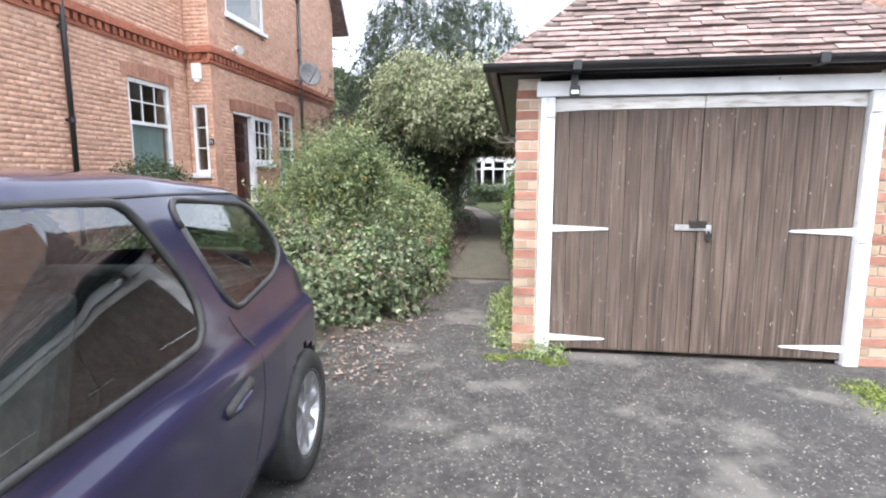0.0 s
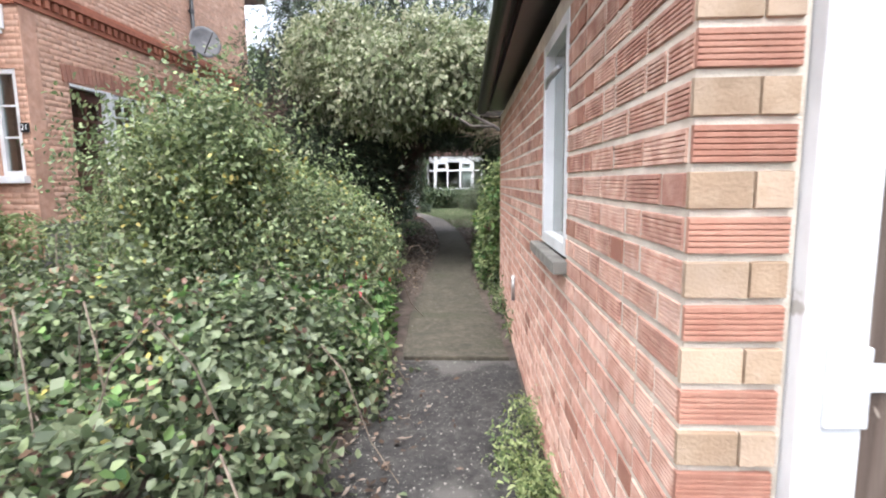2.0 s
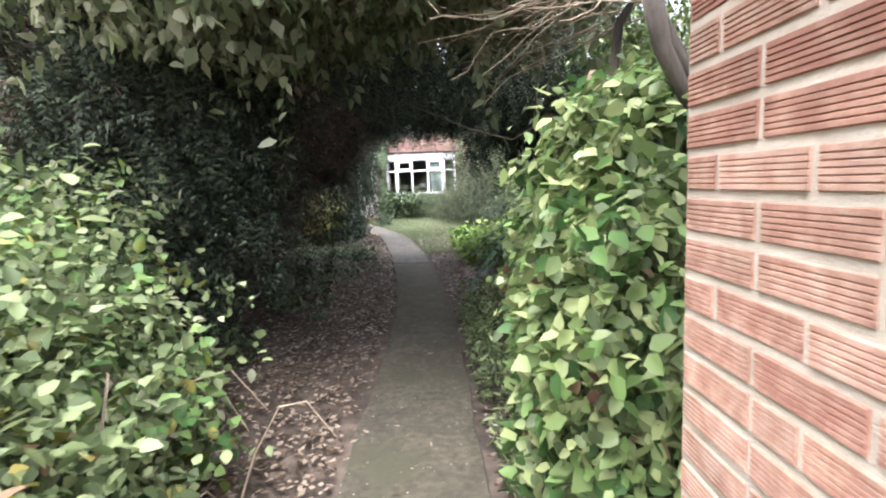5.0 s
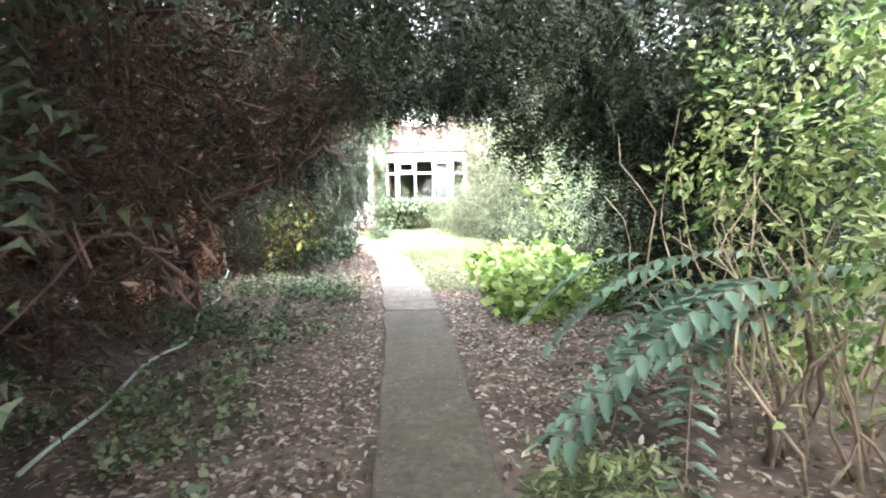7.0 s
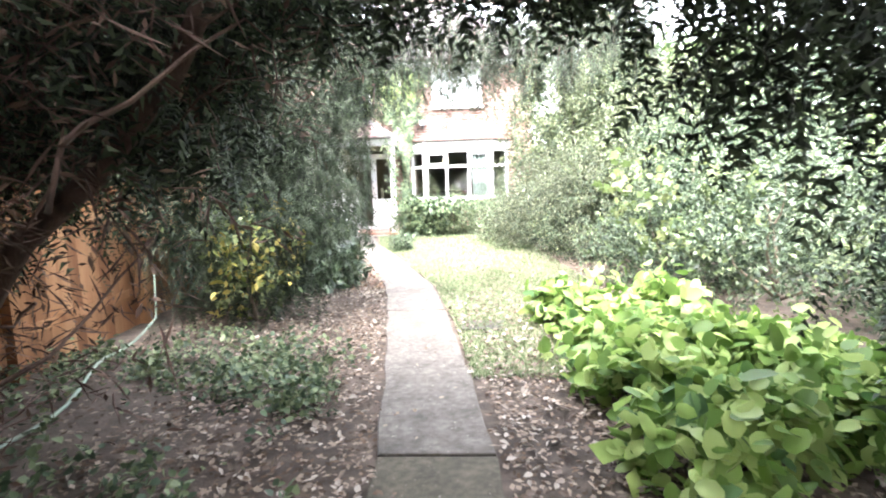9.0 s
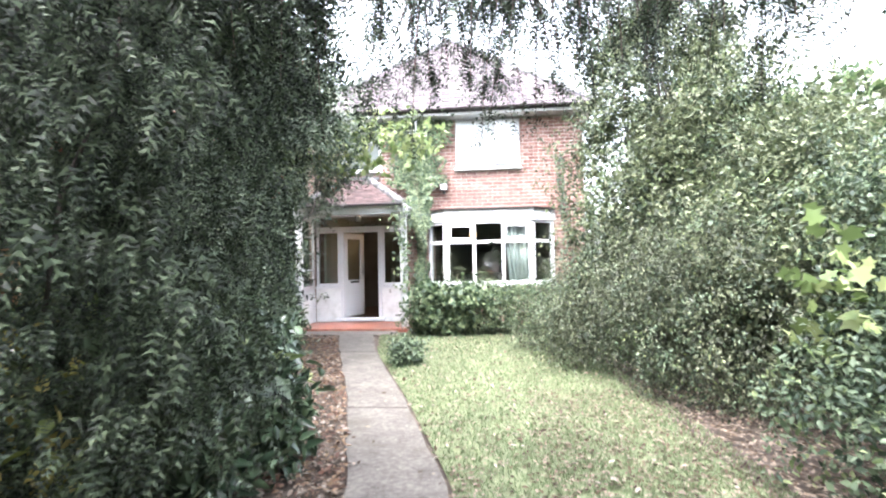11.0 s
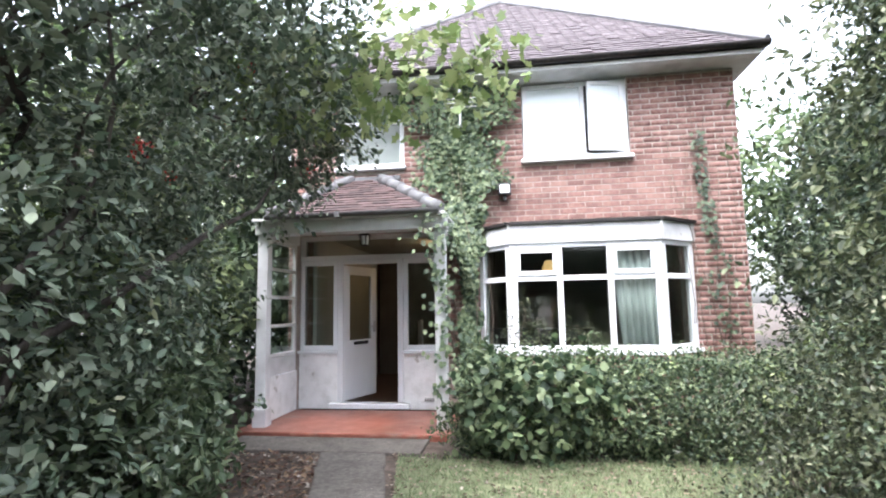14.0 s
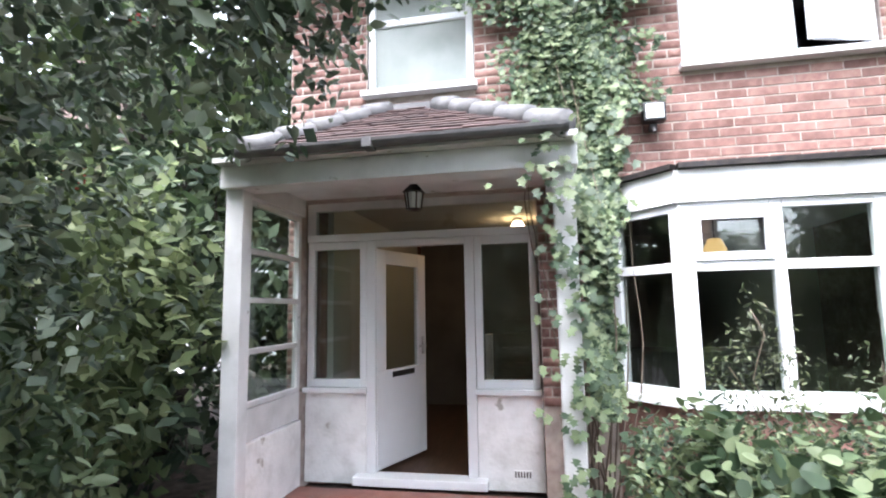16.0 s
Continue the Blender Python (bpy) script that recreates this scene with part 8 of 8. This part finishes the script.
for k, m, lab in (("body_shell", PAINT, ""), ("side_window", CARGLASS, "tinted side window"), ("quarter_window", CARGLASS, "tinted rear quarter window"), ("side_window_far", CARGLASS, "tinted side window"), ("quarter_window_far", CARGLASS, "tinted rear quarter window"), ("windscreen", CARGLASS, "tinted windscreen"), ("rear_window", CARGLASS, "tinted rear window"), ("rear_lamp", RED_LENS, "red rear lamp"), ("rear_lamp_far", RED_LENS, "red rear lamp")):
    part(k.replace("_far", ""), compact(geos[k]), m, car, lab, smooth=True)
for sgn in (1, -1):
    for poly, nm_, rr in ((DOORWIN, "window_seal", 0.013), (QUARTER, "window_seal", 0.011)):
        pts = []
        for y, z in poly + poly[:1]:
            w, zz = car_ring(y)
            k = int(np.argmin(np.abs(zz[20:] - z))) + 20
            pts.append((CX + sgn * (float(np.interp(z, zz[:60], w[:60])) + 0.002), y, z))
        part(nm_, Geo().tube(pts, rr, 6), RUBBER, car, smooth=True)
    # door shut line
    pts = []
    for z in np.linspace(0.3, 0.92, 16):
        y = 1.86 + 0.10 * math.sin((z - 0.3) / 0.62 * math.pi * 0.8) - 0.12 * (z < 0.36) + (0.0 if z < 0.8 else -0.05 * (z - 0.8) / 0.12)
        w, zz = car_ring(y)
        pts.append((CX + sgn * (float(np.interp(z, zz[:60], w[:60])) - 0.001), y, z))
    part("door_gap", Geo().tube(pts, 0.004, 5), RUBBER, car)
    pts = []
    for y in np.linspace(0.5, 2.75, 30):
        w, zz = car_ring(float(y))
        z = 1.335 if y < 1.9 else 1.335 - 0.02 * (y - 1.9)
        z = min(z, car_top(float(y)) - 0.04)
        pts.append((CX + sgn * (float(np.interp(z, zz[:60], w[:60])) - 0.001), float(y), z))
    part("roof_gap", Geo().tube(pts[6:], 0.006, 5), RUBBER, car)
    # handle
    hnd = part("door_handle", Geo().tube([(CX + sgn * 0.838, 1.66, 0.66), (CX + sgn * 0.852, 1.70, 0.672), (CX + sgn * 0.853, 1.79, 0.684), (CX + sgn * 0.838, 1.83, 0.69)], [0.006, 0.013, 0.013, 0.006], 8), PAINT, car, "body-coloured pull handle", smooth=True)
    part("handle_recess", Geo().tube([(CX + sgn * 0.832, 1.65, 0.675), (CX + sgn * 0.832, 1.83, 0.705)], [0.022, 0.026], 10), RUBBER, hnd, smooth=True)
part("underbody", B(CX - 0.6, CX + 0.6, CY0 + 0.15, CY1 - 0.12, 0.19, 0.26), RUBBER, car)
part("floor_pan", B(CX - 0.68, CX + 0.68, 0.2, 2.75, 0.3, 0.36), SEAT, car)
for sx in (-0.36, 0.36):
    g = Geo().box(CX + sx - 0.24, CX + sx + 0.24, 0.75, 1.25, 0.36, 0.58)
    g.hexa([(CX + sx - 0.24, 1.18, 0.58), (CX + sx + 0.24, 1.18, 0.58), (CX + sx + 0.24, 1.3, 0.58), (CX + sx - 0.24, 1.3, 0.58), (CX + sx - 0.2, 1.38, 1.1), (CX + sx + 0.2, 1.38, 1.1), (CX + sx + 0.2, 1.48, 1.1), (CX + sx - 0.2, 1.48, 1.1)])
    g.box(CX + sx - 0.12, CX + sx + 0.12, 1.4, 1.48, 1.12, 1.28)
    part("front_seat", g, SEAT, car, bevel=0.03)
part("rear_bench", Geo().box(CX - 0.6, CX + 0.6, 1.75, 2.2, 0.36, 0.62).box(CX - 0.6, CX + 0.6, 2.15, 2.32, 0.6, 1.0), SEAT, car, bevel=0.04)
part("parcel_shelf", B(CX - 0.6, CX + 0.6, 2.33, 2.75, 0.93, 0.95), SEAT, car)


def wheel(y, z, sgn):
    x = CX + sgn * 0.765
    g = Geo()
    prof = [(-0.075, 0.19), (-0.085, 0.23), (-0.08, 0.28), (-0.055, 0.296), (0.055, 0.296), (0.08, 0.28), (0.085, 0.23), (0.075, 0.19)]
    n = 36
    for k in range(n):
        a = 2 * math.pi * k / n
        g.v += [(x + sgn * p, y + r * math.cos(a), z + r * math.sin(a)) for p, r in prof]
    m = len(prof)
    for k in range(n):
        for j in range(m):
            g.f.append((k * m + j, k * m + (j + 1) % m, ((k + 1) % n) * m + (j + 1) % m, ((k + 1) % n) * m + j))
    w = part("wheel", g, RUBBER, car, "black tyre", smooth=True)
    g = Geo()
    prof = [(0.02, 0.165), (0.07, 0.185), (0.078, 0.2), (0.066, 0.205), (-0.05, 0.195), (-0.05, 0.15)]
    m = len(prof)
    for k in range(n):
        a = 2 * math.pi * k / n
        g.v += [(x + sgn * p, y + r * math.cos(a), z + r * math.sin(a)) for p, r in prof]
    for k in range(n):
        for j in range(m):
            g.f.append((k * m + j, k * m + (j + 1) % m, ((k + 1) % n) * m + (j + 1) % m, ((k + 1) % n) * m + j))
    for k in range(8):
        a = 2 * math.pi * k / 8
        ca, sa = math.cos(a), math.sin(a)
        q = []
        for r, hw_, d in ((0.045, 0.016, 0.058), (0.185, 0.021, 0.064)):
            for s in (-1, 1):
                for dd in (d, d - 0.03):
                    q.append((x + sgn * dd, y + r * ca - s * hw_ * sa, z + r * sa + s * hw_ * ca))
        g.hexa([q[0], q[4], q[6], q[2], q[1], q[5], q[7], q[3]])
    g.tube([(x + sgn * 0.03, y, z), (x + sgn * 0.066, y, z), (x + sgn * 0.07, y, z)], [0.055, 0.052, 0.03], 16)
    part("rim", g, ALLOY, w, "silver eight-spoke alloy rim")
    part("brake_disc", Geo().tube([(x + sgn * -0.02, y, z), (x + sgn * 0.0, y, z)], 0.15, 24), IRON, w)
    part("wheel_arch", Geo().tube([(x - sgn * 0.15, y + 0.322 * math.cos(a), z + 0.322 * math.sin(a)) for a in [math.pi * i / 12 for i in range(13)]], 0.02, 5), RUBBER, w)
    g = Geo()
    for k in range(13):
        a = math.pi * k / 12 - 0.1 + 0.2 * k / 12 * 0
        for xx in (0.03, -0.3):
            g.v.append((x + sgn * xx, y + 0.335 * math.cos(a), z + 0.335 * math.sin(a)))
    g.f = [(2 * k, 2 * k + 1, 2 * k + 3, 2 * k + 2) for k in range(12)]
    part("arch_liner", g, RUBBER, w)


for y, z in WHEELS:
    for sgn in (1, -1):
        wheel(y, z, sgn)
part("rear_bumper_trim", Geo().tube([(CX - 0.72, 2.9, 0.42), (CX - 0.5, 3.0, 0.42), (CX, 3.025, 0.42), (CX + 0.5, 3.0, 0.42), (CX + 0.72, 2.9, 0.42)], 0.02, 6), RUBBER, car)

car.rotation_euler = (0, 0, radians(6.5))
car.location.x += 0.045

# ---- bricks of the nearest walls ----


def keyed(head, rng, z):
    if rng.random() < (0.30 if head else 0.02):
        return BRICK_RED, 0
    return BRICK_KEYED, 6


def pier(head, rng, z):
    return (BRICK_BUFF, 0) if int(round(z / C)) % 2 else (BRICK_RED, 6)


side = brick_layout(GB - 4.36, GH, [SIDE_WIN], C, 0.225, "mixed", 0.0082)
near = [b for b in side if 4.6 < GB - b[0] < 7.2 and 0.35 < b[2] < 1.95]
near = near[:300]
rest = [b for b in side if b not in near]
brick_objects(near, (0.0048, GB, 0), -math.pi / 2, BRICK_KEYED, garage_side, 0.0048, 6, keyed)
far_g = Geo()
rng = random.Random(8)
for u0, u1, z0, z1, head in rest:
    # keyed bricks of the rest of the wall, ribs and all
    y0, y1 = GB - u1, GB - u0
    out = 0.0 + rng.uniform(-0.0015, 0.0015)
    h = z1 - z0
    prof = [(0.0048, z0), (out, z0 + 0.002)]
    ribs = 0 if rng.random() < (0.3 if head else 0.02) else 6
    if ribs:
        step = (h - 0.004) / ribs
        for i in range(ribs):
            zz = z0 + 0.002 + i * step
            if i:
                prof.append((out, zz + step * 0.12))
            prof.append((out, zz + step * 0.72))
            if i < ribs - 1:
                prof.append((out + 0.0032, zz + step * 0.92))
    prof += [(out, z1 - 0.002), (0.0048, z1)]
    n0 = len(far_g.v)
    for x, z in prof:
        far_g.v += [(x, y1, z), (x, y0, z)]
    for i in range(len(prof) - 1):
        a = n0 + 2 * i
        far_g.f.append((a, a + 1, a + 3, a + 2))
    far_g.f += [tuple(range(n0, n0 + 2 * len(prof), 2)), tuple(range(n0 + 2 * len(prof) - 1, n0, -2))]
me = bpy.data.meshes.new("brick_run")
me.from_pydata(far_g.v, [], far_g.f)
me.materials.append(BRICK_KEYED_J)
part("brick_run", me, BRICK_KEYED_J, garage_side, kind="stuff")
pl = []
for r in range(27):
    z0, z1 = r * C + 0.0065, (r + 1) * C - 0.0065
    cuts = [(0.0, 0.168)] if r % 2 == 0 else [(0.0, 0.102), (0.108, 0.168)]
    pl += [(a, b, z0, z1, False) for a, b in cuts]
    cuts = [(2.485, GW - 0.02)] if r % 2 == 0 else [(2.485, 2.6), (2.608, GW - 0.02)]
    pl += [(a, b, z0, z1, False) for a, b in cuts]
brick_objects(pl, (0.0, 4.362, 0), 0.0, BRICK_RED, garage_front, 0.012, 0, pier)

hb = brick_layout(HX1 - HX0, HZ - BZ, HOLES, 0.0762, 0.225, "stretcher", 0.0068)
hide = [b for b in hb if not (b[1] + HX0 > -2.9 and b[2] + BZ < 0.85)]
near = [b for b in hide if -2.3 < b[0] + HX0 < 0.6 and 2.62 < b[2] + BZ < 3.5][:300]
rest = [b for b in hide if b not in near]
brick_objects(near, (HX0, HY + 0.007, BZ), 0.0, BRICK_HOUSE, fw, 0.005, 0)
joined_bricks("brick_run", rest, (HX0, HY + 0.007, BZ), (1, 0, 0), (0, -1, 0), BRICK_HOUSE_J, fw, 0.005)
